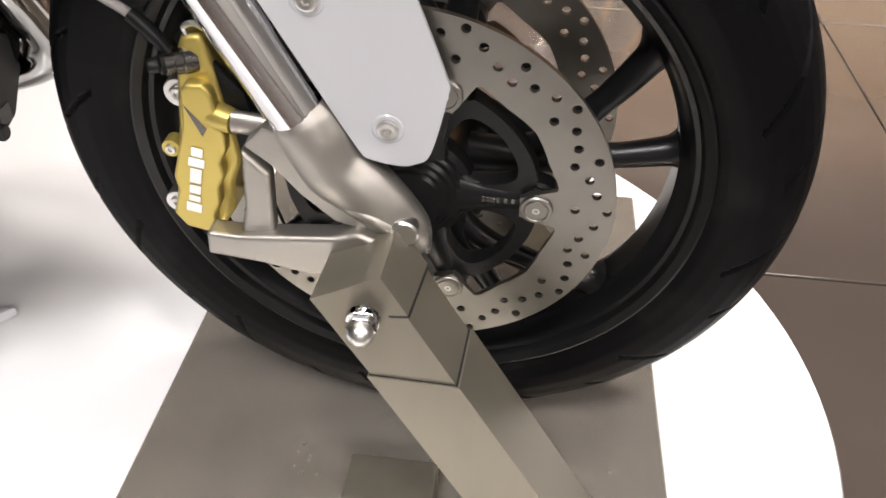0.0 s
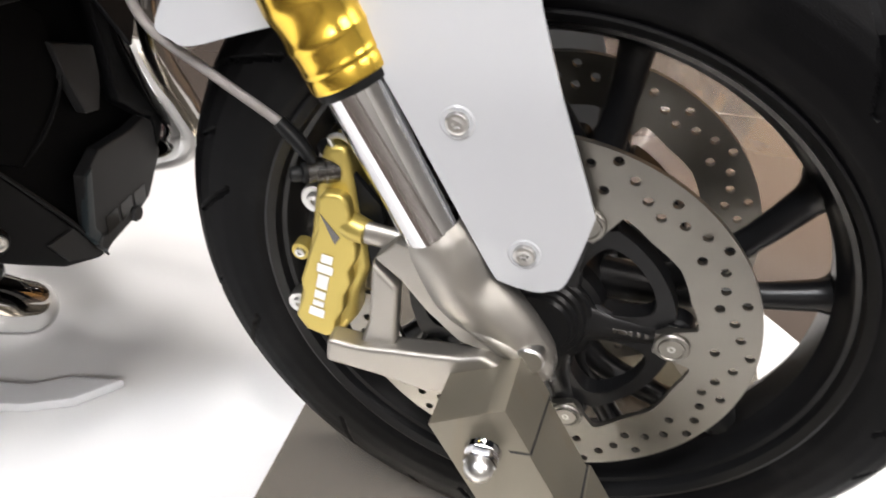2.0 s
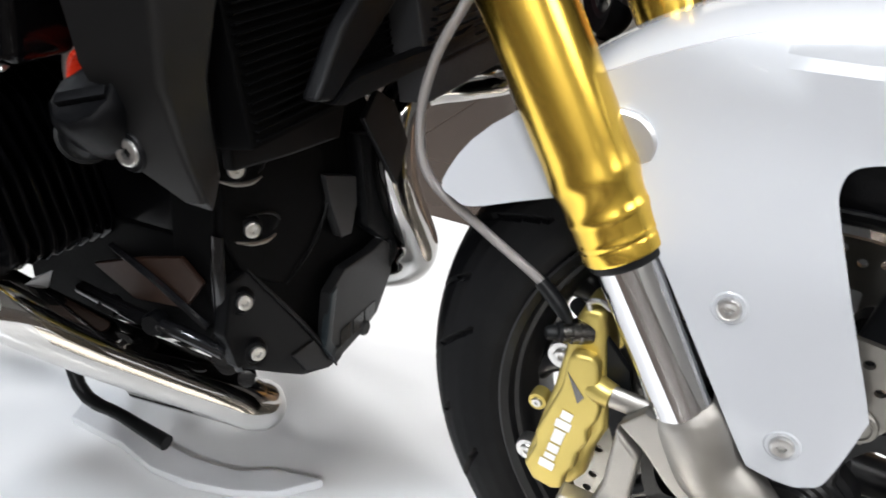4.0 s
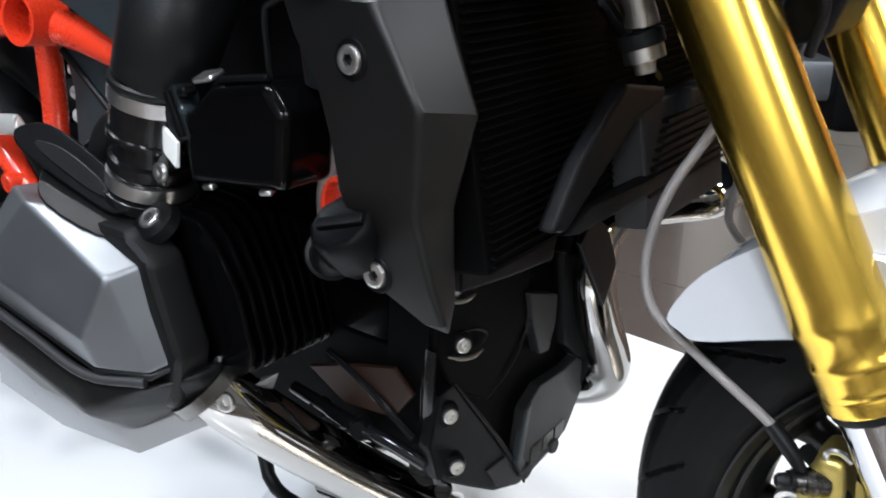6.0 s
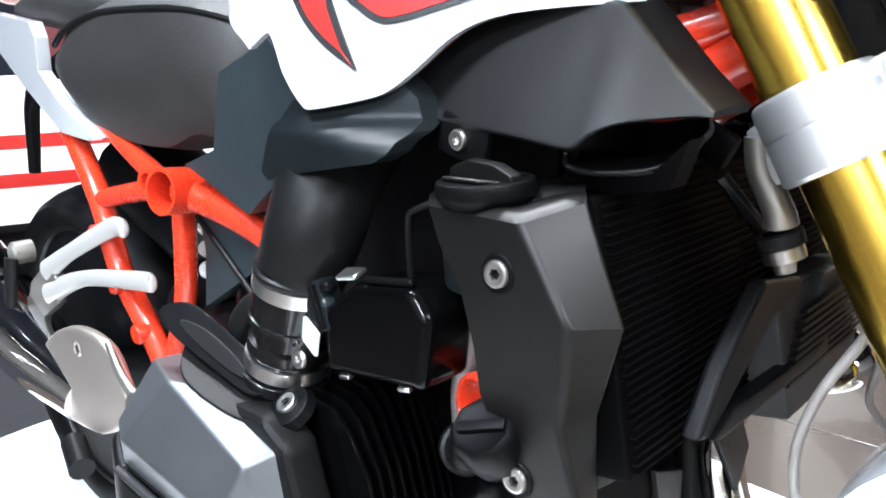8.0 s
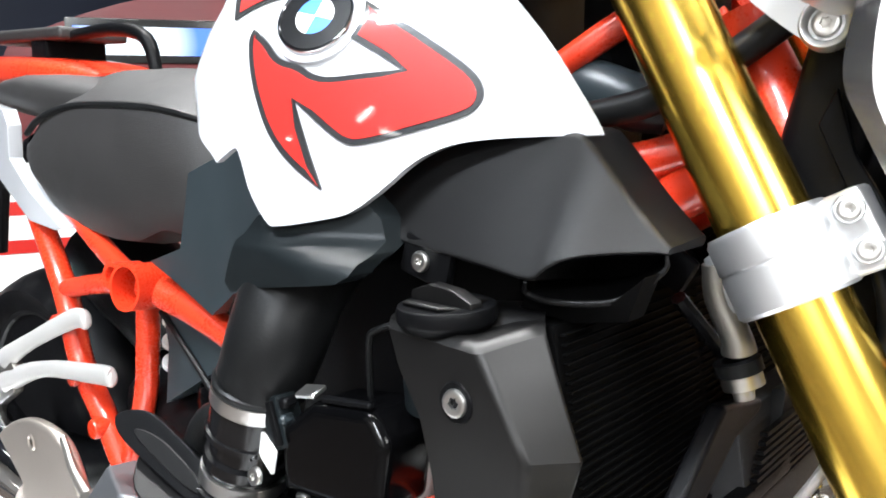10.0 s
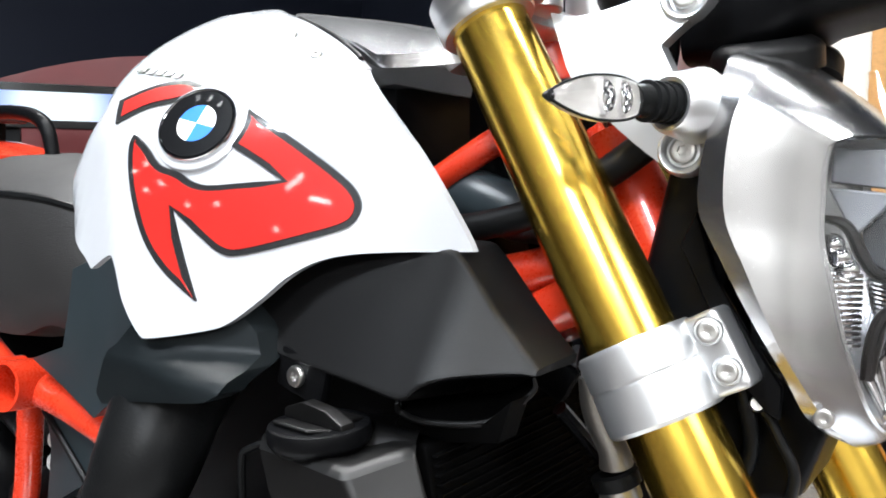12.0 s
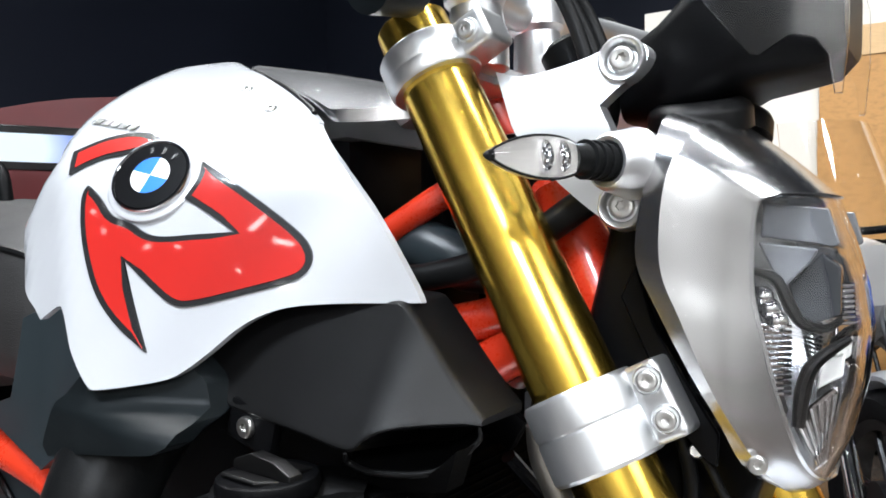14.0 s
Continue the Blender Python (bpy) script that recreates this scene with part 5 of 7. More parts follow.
    part("side_wing", w, SLATE, d, "slate grey plastic wing", 62)


duct(-1)
duct(1)


# ---- engine ----
def engine():
    eng = part("engine_block", box((0.46, 0.26, 0.24), pose(-0.70, 0, 0.46), 0.03, 3), FINBLACK, bike, "black boxer engine block")
    part("gearbox", box((0.30, 0.24, 0.24), pose(-0.98, 0, 0.42), 0.04, 3), PLASTIC, eng)
    part("oil_sump", box((0.40, 0.11, 0.10), pose(-0.70, 0.04, 0.32), 0.02, 3), BLACKGLOSS, eng)
    part("front_case", box((0.09, 0.20, 0.22), pose(-0.535, 0, 0.46), 0.02, 3), FINBLACK, eng)
    part("air_box", box((0.30, 0.27, 0.24), pose(-0.60, 0, 0.69), 0.02, 2), PLASTIC, eng, "black air box above the engine")
    part("lower_case", prism([(-0.70, 0.43), (-0.475, 0.43), (-0.462, 0.345), (-0.480, 0.326), (-0.6075, 0.3145), (-0.70, 0.300)], side(-0.118), 0.016, 0.004, 2), RADBLACK, eng, "matt black lower engine case")
    for s in (-1, 1):
        # cylinder with cooling fins
        part("cylinder", box((0.12, 0.13, 0.11), pose(-0.645, s * 0.185, 0.49), 0.02, 2), FINBLACK, eng)
        for i in range(-3, 8):
            y = 0.152 + 0.0145 * i
            u = (y - 0.17) / 0.085
            x, z = -0.553 + 0.025 * u, 0.424 + 0.022 * u
            part("cooling_fin", prism([(-0.75, z - 0.02), (x - 0.055, z - 0.014), (x - 0.016, z - 0.006), (x - 0.004, z + 0.004), (x, z + 0.018), (x - 0.012, z + 0.070), (x - 0.032, 0.548), (x - 0.050, 0.562), (-0.73, 0.570), (-0.75, 0.55)], side(s * y + 0.0022), 0.0045, 0.0016, 2), FINBLACK, eng, "gloss black cooling fin")


engine()


def cylinder_head(s):
    fl = lambda v: Vector((v[0], v[1] if s < 0 else -v[1], v[2]))
    pr = lambda x, y, z: fl((x, y, z))
    def fl_pose(at, up):
        """A frame whose local x runs along the bike and whose local z is up."""
        zz = fl(Vector(up).normalized())
        xx = (Vector((1, 0, 0)) - zz * zz.x).normalized()
        m = Matrix((xx, zz.cross(xx), zz)).transposed().to_4x4()
        m.translation = fl(at)
        return m

    head = part("cylinder_head", prism([(-0.815, 0.480), (-0.795, 0.530), (-0.70, 0.556), (-0.615, 0.556), (-0.588, 0.540), (-0.566, 0.465), (-0.580, 0.415), (-0.650, 0.385), (-0.770, 0.395), (-0.810, 0.430)], side(-0.262 if s < 0 else 0.296), 0.034, 0.010, 3), GREYPLASTIC, bike, "dark cylinder head with a metallic grey valve cover", 32)

    def shell(name, loop, peak, back, mat, width, label, seg=3):
        """A faceted cover: the loop of its rim, its proud corners, and its back."""
        bm = bmesh.new()
        rim = [bm.verts.new(fl(p)) for p in loop]
        rear_v = [bm.verts.new(fl((p[0] * 0.985 - 0.0103, back, p[2] * 0.97 + 0.0145))) for p in loop]
        n = len(loop)
        for i in range(n):
            bm.faces.new((rim[i], rim[(i + 1) % n], rear_v[(i + 1) % n], rear_v[i]))
        bm.faces.new(rear_v)
        pk = [bm.verts.new(fl(p)) for p in peak[0]]
        for f in peak[1]:
            bm.faces.new([pk[-i - 1] if i < 0 else rim[i] for i in f])
        bmesh.ops.recalc_face_normals(bm, faces=bm.faces)
        bevel_all(bm, width, seg, 12)
        return part(name, bm, mat, head, label, 50)

    # rim: back-top, top, front-top, front-low, low, low-outer, slot end, back-outer; one proud corner
    cover = [(-0.800, -0.288, 0.560), (-0.652, -0.268, 0.556), (-0.598, -0.284, 0.536), (-0.572, -0.288, 0.461), (-0.590, -0.309, 0.450), (-0.624, -0.331, 0.4545), (-0.767, -0.342, 0.485), (-0.800, -0.330, 0.512)]
    shell("valve_cover", cover, ([(-0.606, -0.321, 0.5305), (-0.624, -0.337, 0.482), (-0.760, -0.345, 0.512), (-0.722, -0.315, 0.567)], [(0, 1, -4), (1, 2, -1, -4), (2, 3, 4, -1), (4, 5, -2, -1), (5, 6, -3, -2), (-1, -2, -3, -4), (-4, -3, 7, 0), (6, 7, -3)]), -0.262, HEADMAT, 0.014, "metallic grey magnesium valve cover", 5)
    part("cover_recess", prism([(-0.060, s * -0.024), (-0.046, s * 0.006), (-0.014, s * 0.020), (0.044, s * 0.016), (0.060, s * 0.000), (0.056, s * -0.026)], fl_pose(Vector((-0.690, -0.286, 0.5640)), (0.29, -0.22, 0.93)), 0.0024, 0.001, 1, 3), GREYPLASTIC, head, "dark recess under the plug cover")
    part("cover_gasket", tube([fl((x, y + 0.004, z - 0.003)) for x, y, z in (cover[1], cover[2], cover[3], cover[4], cover[5], cover[6])], 0.0035, 10, 1), HOSE, head)
    guard = [(-0.800, -0.338, 0.505), (-0.767, -0.346, 0.474), (-0.638, -0.333, 0.439), (-0.588, -0.311, 0.439), (-0.563, -0.283, 0.448), (-0.562, -0.268, 0.418), (-0.640, -0.300, 0.374), (-0.765, -0.312, 0.374), (-0.850, -0.322, 0.402)]
    shell("cylinder_guard", guard, ([(-0.775, -0.350, 0.446), (-0.640, -0.338, 0.408)], [(0, 1, -1), (1, 2, -2, -1), (2, 3, -2), (3, 4, 5, -2), (5, 6, -2), (6, 7, -1, -2), (7, 8, -1), (8, 0, -1)]), -0.255, GREYPLASTIC, 0.008, "dark grey cylinder guard below the cover")
    top = [fl(p) for p in ((-0.558, -0.258, 0.417), (-0.640, -0.293, 0.378), (-0.765, -0.304, 0.380), (-0.850, -0.314, 0.402))]
    low = [fl(p) for p in ((-0.566, -0.262, 0.396), (-0.645, -0.297, 0.348), (-0.755, -0.308, 0.338), (-0.850, -0.318, 0.356))]
    inner = [p + Vector((0, -s * 0.05, 0.0)) for p in low]
    roof = [p + Vector((0, -s * 0.05, 0.0)) for p in top]
    part("guard_skid", bevel_all(loft([[a, b, c, d] for a, b, c, d in zip(top, low, inner, roof)]), 0.004, 2), material("pale_grey_skid_plastic", (0.30, 0.305, 0.315), 0.30, coat=0.2, vary=0.05), head, "pale grey plastic skid below the guard")
    # dark bar on the surface in place of the slot's shade
    part("guard_slot_shade", tube([pr(-0.772, -0.3465, 0.480), pr(-0.70, -0.3405, 0.463), pr(-0.638, -0.3325, 0.4455), pr(-0.590, -0.3110, 0.4445)], 0.0042, 10, 5), BLACKCAVITY, head)
    screw(head, pr(-0.613, -0.272, 0.562), (0, s * 0.6, 0.8), 0.0092, label="bright head bolt")
    part("bolt_seat", lathe([(0.011, 0.004), (0.018, 0.002), (0.021, -0.006)], axis_pose(fl((-0.613, -0.2705, 0.559)), fl((0, -0.6, 0.8))), 24), PLASTIC, head)
    # spark-plug grip lever
    pm = Matrix.Translation(fl((-0.708, -0.266, 0.578))) @ pose(0, 0, 0, 52, 14, -10 * s) @ Matrix.Scale(0.9, 4)
    part("plug_cover", prism([(-0.086, 0.010), (-0.060, 0.026), (-0.02, 0.024), (0.040, 0.012), (0.076, -0.004), (0.062, -0.020), (0.02, -0.018), (-0.03, -0.012), (-0.072, -0.004)], pm, 0.020, 0.005, 3, 4), PLASTIC, head, "dark grey plug cover")
    part("plug_slot", prism([(-0.052, 0.009), (-0.02, 0.012), (0.030, 0.003), (0.052, -0.008), (0.030, -0.011), (-0.02, -0.004), (-0.048, 0.002)], pm @ Matrix.Translation((0, 0, 0.0195)), 0.003, 0.001, 1, 3), GREYPLASTIC, head)
    part("hose_bend", tube([fl((-0.70, -0.235, 0.555)), fl((-0.705, -0.250, 0.590)), fl((-0.690, -0.245, 0.620)), fl((-0.655, -0.23, 0.628))], 0.013, 14, 6), HOSE, head)
    # header pipe
    pts = [fl(p) for p in ((-0.596, -0.262, 0.432), (-0.577, -0.243, 0.399), (-0.560, -0.200, 0.347), (-0.538, -0.145, 0.287), (-0.513, -0.098, 0.238), (-0.500, -0.070, 0.207), (-0.505, -0.046, 0.184), (-0.550, -0.03, 0.160), (-0.70, -0.03, 0.140))]
    if s > 0:
        pts = [Vector(p) for p in ((-0.600, 0.275, 0.460), (-0.500, 0.270, 0.490), (-0.410, 0.245, 0.512), (-0.352, 0.225, 0.520), (-0.340, 0.195, 0.514), (-0.375, 0.172, 0.507), (-0.416, 0.150, 0.498), (-0.426, 0.113, 0.476), (-0.424, 0.100, 0.435), (-0.422, 0.113, 0.385), (-0.421, 0.137, 0.340), (-0.423, 0.154, 0.305), (-0.440, 0.158, 0.276), (-0.480, 0.148, 0.264), (-0.540, 0.115, 0.262), (-0.60, 0.06, 0.235), (-0.66, 0.02, 0.19), (-0.76, 0.02, 0.15))]
    pipe = part("header_pipe", tube(pts, 0.0275 if s < 0 else 0.024, 28, 9), PIPE, bike, "polished chrome exhaust header pipe")
    if s < 0:
        screw(pipe, (-0.557, -0.264, 0.4165), (0.3, -0.9, 0.1), 0.0085)
        part("pipe_flange", lathe([(0.028, -0.008), (0.036, -0.006), (0.036, 0.006), (0.028, 0.008)], axis_pose((-0.590, -0.257, 0.420), (0.45, 0.45, -0.8)), 28, True), DARKSTEEL, pipe)
    return head


cylinder_head(-1)
cylinder_head(1)


def front_cover():
    """Black cover ahead of the engine: a core, a pointed chin, two grey panels and a rounded flank."""
    def slab(name, outline, x, depth, mat, parent, bevel=0.002, label=""):
        return part(name, prism(outline, pose(x, 0, 0, 90, 0, 90), depth, bevel, 2), mat, parent, label)
    core = prism([(-0.128, 0.500), (-0.100, 0.540), (0.060, 0.540), (0.112, 0.480), (0.118, 0.400), (0.116, 0.290), (0.085, 0.255), (0.008, 0.234), (-0.045, 0.256), (-0.128, 0.320), (-0.136, 0.420)], pose(-0.500, 0, 0, 90, 0, 90), 0.046, 0.004, 2)
    c = part("front_cover", core, RADBLACK, bike, "black plastic front engine cover with grey panels", 40)
    slab("cover_flank", [(-0.122, 0.515), (-0.060, 0.520), (0.012, 0.470), (0.016, 0.423), (-0.002, 0.396), (-0.026, 0.374), (-0.060, 0.358), (-0.112, 0.395), (-0.132, 0.440)], -0.456, 0.010, RADBLACK, c, 0.004)
    part("flank_ridge", tube([(-0.4445, 0.018, 0.440), (-0.4445, 0.017, 0.423), (-0.4445, 0.000, 0.396), (-0.4445, -0.025, 0.375), (-0.4455, -0.059, 0.359)], [0.0008, 0.0016, 0.0016, 0.0016, 0.0006], 8, 5), GREYPLASTIC, c)
    slab("chin", [(-0.109, 0.399), (-0.065, 0.339), (-0.025, 0.282), (0.011, 0.222), (-0.002, 0.225), (-0.045, 0.244), (-0.083, 0.272), (-0.135, 0.312), (-0.146, 0.352), (-0.132, 0.397)], -0.458, 0.013, PLASTIC, c, 0.004, "pointed black chin of the cover")
    slab("chin_panel", [(-0.062, 0.280), (-0.026, 0.277), (0.006, 0.228), (-0.006, 0.230), (-0.042, 0.249)], -0.449, 0.0062, PANELGREY, c, 0.002)
    part("chin_ridge", tube([(-0.4450, -0.109, 0.399), (-0.4445, -0.065, 0.339), (-0.4440, -0.025, 0.282), (-0.4440, 0.011, 0.222)], [0.001, 0.0022, 0.0026, 0.0014], 8, 5), GREYPLASTIC, c)
    slab("cover_panel", [(0.000, 0.318), (0.028, 0.333), (0.081, 0.329), (0.106, 0.332), (0.118, 0.322), (0.122, 0.284), (0.089, 0.247), (0.059, 0.238), (0.007, 0.232), (-0.012, 0.262)], -0.452, 0.013, PANELGREY, c, 0.0025, "grey painted cover panel")
    slab("cover_panel", [(0.004, 0.446), (0.058, 0.425), (0.057, 0.395), (0.045, 0.366), (0.026, 0.370), (0.012, 0.410)], -0.452, 0.012, PANELGREY, c, 0.0025, "grey painted cover panel")
    slab("panel_edge", [(0.002, 0.318), (-0.015, 0.262), (0.004, 0.230), (0.011, 0.236), (-0.003, 0.264), (0.012, 0.322)], -0.446, 0.0085, SIDECOVER, c, 0.002)
    slab("side_flank", [(0.060, 0.470), (0.105, 0.455), (0.130, 0.400), (0.142, 0.350), (0.134, 0.305), (0.114, 0.285), (0.118, 0.325), (0.100, 0.336), (0.070, 0.362), (0.066, 0.420)], -0.456, 0.020, PLASTIC, c, 0.008)
    for y in (0.012, 0.037, 0.061):
        # maker's letters as plain dark bars
        slab("dark_bar", [(y, 0.247), (y + 0.020, 0.2475), (y + 0.022, 0.2655), (y + 0.002, 0.265)], -0.4392, 0.0010, BLACKGLOSS, c, 0)
    for y, z in ((0.060, 0.2425), (0.0045, 0.2430)):
        part("plug", lathe([(0, 0.004), (0.0075, 0.004), (0.009, 0.002), (0.009, -0.006)], axis_pose((-0.4395, y, z), (1, 0, 0)), 18), BLACKCAVITY, c)
    for x, y, z in ((-0.4460, -0.113, 0.493), (-0.4455, -0.102, 0.435), (-0.4445, -0.122, 0.375), (-0.4430, -0.1145, 0.318)):
        screw(c, (x + 0.004, y, z), (0.85, -0.5, 0.1), 0.0072)
        part("bolt_lug", lathe([(0, 0.003), (0.010, 0.003), (0.0125, 0.0), (0.013, -0.012)], axis_pose((x, y, z), (0.85, -0.5, 0.1)), 20), PLASTIC, c)
        if z > 0.4:
            # bright metal arc drawn as the glint below each upper bolt
            part("lug_glint", tube([(x + 0.004, y - 0.020, z - 0.003), (x + 0.006, y - 0.004, z - 0.011), (x + 0.006, y + 0.014, z - 0.016), (x + 0.004, y + 0.030, z - 0.017)], [0.0008, 0.0020, 0.0022, 0.0008], 8, 5), CAST, c)
            part("lug_brow", tube([(x + 0.003, y - 0.006, z + 0.014), (x + 0.005, y + 0.020, z + 0.008), (x + 0.004, y + 0.036, z - 0.004), (x + 0.002, y + 0.030, z - 0.014)], [0.0006, 0.0013, 0.0013, 0.0006], 8, 5), GREYPLASTIC, c)
    # brackets and heat-tinted plates between cover and cylinder
    part("lower_bracket", tube([(-0.452, -0.132, 0.44), (-0.455, -0.134, 0.40), (-0.456, -0.134, 0.345), (-0.450, -0.128, 0.305)], [0.006, 0.008, 0.008, 0.006], 10, 5, flat=((0, 1, 0), 0.5)), BLACKGLOSS, c)
    part("heat_plate", prism([(-0.591, 0.384), (-0.531, 0.405), (-0.483, 0.418), (-0.462, 0.398), (-0.485, 0.368), (-0.545, 0.360)], side(-0.140), 0.006, 0.002, 2), BRONZE, c, "bronze tinted heat plate")
    part("heat_rib", tube([(-0.560, -0.148, 0.412), (-0.510, -0.148, 0.388), (-0.462, -0.146, 0.356)], [0.003, 0.004, 0.004], 8, 4), BLACKGLOSS, c)
    part("skid_bar", tube([(-0.610, -0.150, 0.356), (-0.540, -0.150, 0.346), (-0.490, -0.148, 0.342), (-0.452, -0.142, 0.330)], [0.006, 0.007, 0.007, 0.006], 10, 4), BLACKGLOSS, c)
    for x in (-0.575, -0.52):
        part("bar_lug", lathe([(0, 0.004), (0.009, 0.004), (0.011, 0.0), (0.011, -0.010)], axis_pose((x, -0.153, 0.345), (0.2, -1, 0.2)), 16), PLASTIC, c)
    for x, y, z, r in ((-0.470, -0.120, 0.300, 0.011), (-0.488, -0.110, 0.292, 0.009), (-0.452, -0.118, 0.288, 0.008)):
        part("clip", lathe([(r * 0.5, 0.004), (r, 0.003), (r * 1.1, -0.003), (r * 0.9, -0.012)], axis_pose((x, y, z), (0.5, -0.8, 0.3)), 20), BLACKGLOSS, c)


front_cover()


# ---- radiator, its side cover, oil cooler ----
def radiator():
    r = part("radiator", box((0.035, 0.375, 0.190), pose(-0.390, 0, 0.640, 0, -9, 0), 0.004), RADBLACK, bike, "black finned radiator")
    fin = link_mesh("radiator_fin", box((0.004, 0.18, 0.0014), Matrix(), 0), RADBLACK)
    fin_data = fin.data
    bpy.data.objects.remove(fin)
    for i in range(30):
        for s in (-1, 1):
            o = new("radiator_fin", fin_data)
            o.parent = r
            z = 0.556 + 0.006 * i
            o.matrix_local = pose(-0.3705 - (z - 0.655) * -0.158 * -1, s * 0.0945, z, 0, -9, 0)
    for s in (-1, 1):
        # stations from the top down: rear edge, outer crease, front edge
        rear_edge = [(-0.484, -0.236, 0.7285), (-0.471, -0.240, 0.705), (-0.453, -0.241, 0.678), (-0.4435, -0.240, 0.640), (-0.440, -0.239, 0.608), (-0.409, -0.238, 0.5466), (-0.360, -0.236, 0.5245)]
        crease = [(-0.4035, -0.2425, 0.7265), (-0.3900, -0.2430, 0.705), (-0.3695, -0.2425, 0.668), (-0.3720, -0.2410, 0.640), (-0.3755, -0.2400, 0.600), (-0.3640, -0.2380, 0.5550), (-0.3530, -0.2360, 0.5245)]
        front = [(-0.3790, -0.205, 0.7365), (-0.3705, -0.205, 0.712), (-0.3520, -0.205, 0.6625), (-0.3600, -0.205, 0.636), (-0.3705, -0.205, 0.600), (-0.3710, -0.205, 0.561), (-0.3700, -0.206, 0.5300)]
        arc = lambda a, p, c, r: [(p + (a - p).normalized() * r) * (1 - t) ** 2 + p * 2 * t * (1 - t) + (p + (c - p).normalized() * r) * t * t for t in (0, 0.25, 0.5, 0.75, 1)]
        rows = []
        for k in range(len(crease) - 1):
            for i in range(4):
                a, c, f = [Vector(q[k]).lerp(Vector(q[k + 1]), i / 4) for q in (rear_edge, crease, front)]
                back = f + Vector((-0.030, 0.010, -0.002))
                rows.append([a + Vector((-0.004, 0.014, 0)), a] + arc(a, c, f, 0.0055) + arc(c, f, back, 0.0040) + [back])
        # the top edge rolls over to the inside
        roll = [[p + Vector((-0.7 * d, 0.9 * d, h)) for p in rows[0]] for d, h in ((0.0105, 0.0055), (0.0065, 0.0045), (0.0030, 0.0026))]
        b = skin(bmesh.new(), [[p + Vector((-0.030, 0.045, 0.004)) for p in rows[0]]] + roll + rows + [[Vector((-0.362, -0.225, 0.5215)).lerp(p, 0.15) for p in rows[-1]]], False)
        if s > 0:
            bmesh.ops.scale(b, vec=(1, -1, 1), verts=b.verts)
        sh = part("radiator_cover", b, COVERPAINT, bike, "dark satin grey radiator side cover with two screws", 30)
        for x, z, y in ((-0.4205, 0.6935, -0.2420), (-0.411, 0.5560, -0.2385)):
            part("screw_recess", lathe([(0.0095, 0.001), (0.0125, 0.0012), (0.0135, -0.0005)], axis_pose((x, -s * y, z), (0, s, 0)), 24), PLASTIC, sh)
            screw(sh, (x, -s * y, z), (0.05, s, 0.05), 0.0092)
        m = axis_pose((-0.4527, s * 0.2136, 0.7440), (-0.02, s * 0.03, 1), radians(-28) * s)
        cap = part("filler_cap", lathe([(0.024, -0.016), (0.0290, -0.013), (0.0325, -0.009), (0.0335, -0.007), (0.0335, -0.001), (0.0325, 0.0015), (0.0300, 0.0025), (0, 0.0015)], m, 28), PLASTIC, bike, "black radiator filler cap with a grip bar", 30)
        grip = prism([(-0.0290, 0.0010), (0.0290, 0.0010), (0.0285, 0.0060), (0.0130, 0.0125), (-0.0100, 0.0145), (-0.0280, 0.0085)], m @ pose(0, 0.005, 0, 90, 0, 0), 0.011, 0.0016, 2)
        part("cap_grip", grip, COVERPAINT, cap)
        for side_y, turn in ((0.016, 1), (-0.016, -1)):
            part("cap_facet", prism([(-0.022, -0.010), (0.022, -0.010), (0.017, 0.008), (-0.017, 0.008)], m @ pose(0, side_y, 0.0015, -12 * turn, 0, 0 if turn > 0 else 180), 0.0030, 0.0010, 1), COVERPAINT, cap)
        part("neck", tube([(-0.455, s * 0.208, 0.728), (-0.462, s * 0.210, 0.705), (-0.468, s * 0.21, 0.67)], [0.027, 0.026, 0.02], 20, 5), SLATE, cap)
        # outlet elbow near the lower screw
        el = part("coolant_elbow", tube([(-0.448, s * 0.236, 0.566), (-0.460, s * 0.228, 0.556), (-0.482, s * 0.212, 0.545)], [0.015, 0.0165, 0.0175], 20, 6), PLASTIC, bike, "dark plastic coolant elbow")
        part("elbow_body", lathe([(0.010, -0.030), (0.020, -0.026), (0.0245, -0.014), (0.0250, 0.004), (0.0235, 0.012), (0.0200, 0.015), (0.0165, 0.0125), (0, 0.0125)], axis_pose((-0.432, s * 0.240, 0.580), (0.05, s * 0.62, 0.78)), 9), PLASTIC, el, "", 50)
        part("knob_rib", box((0.034, 0.008, 0.006), axis_pose((-0.431, s * 0.2485, 0.591), (0.05, s * 0.62, 0.78)) @ pose(0, 0, 0, 0, 0, 20), 0.002), PLASTIC, el)
        part("hose_clip", lathe([(0.0165, -0.006), (0.0195, -0.005), (0.0195, 0.005), (0.0165, 0.006)], axis_pose((-0.472, s * 0.219, 0.550), (-0.75, -s * 0.55, -0.35)), 24, True), HOSE, el)
    part("red_cap", lathe([(0.017, -0.016), (0.017, 0.003), (0.0185, 0.005), (0.0215, 0.005), (0.023, 0.002), (0.023, -0.018)], axis_pose((-0.462, -0.216, 0.5860), (-0.25, -0.95, 0.1)), 32, True), REDFRAME, bike, "red plastic cap")
    # oil cooler with its grey frame
    oc = part("oil_cooler", box((0.03, 0.17, 0.10), pose(-0.345, 0.075, 0.585, 0, -9, 0), 0.003), BLACKCAVITY, bike, "black oil cooler in a grey frame")
    for i in range(12):
        part("cooler_fin", box((0.006, 0.165, 0.003), pose(-0.331 + 0.0012 * i, 0.075, 0.542 + 0.0078 * i, 0, -9, 0), 0), PLASTIC, oc)
    xf = pose(-0.338, 0, 0, 90, 0, 90)
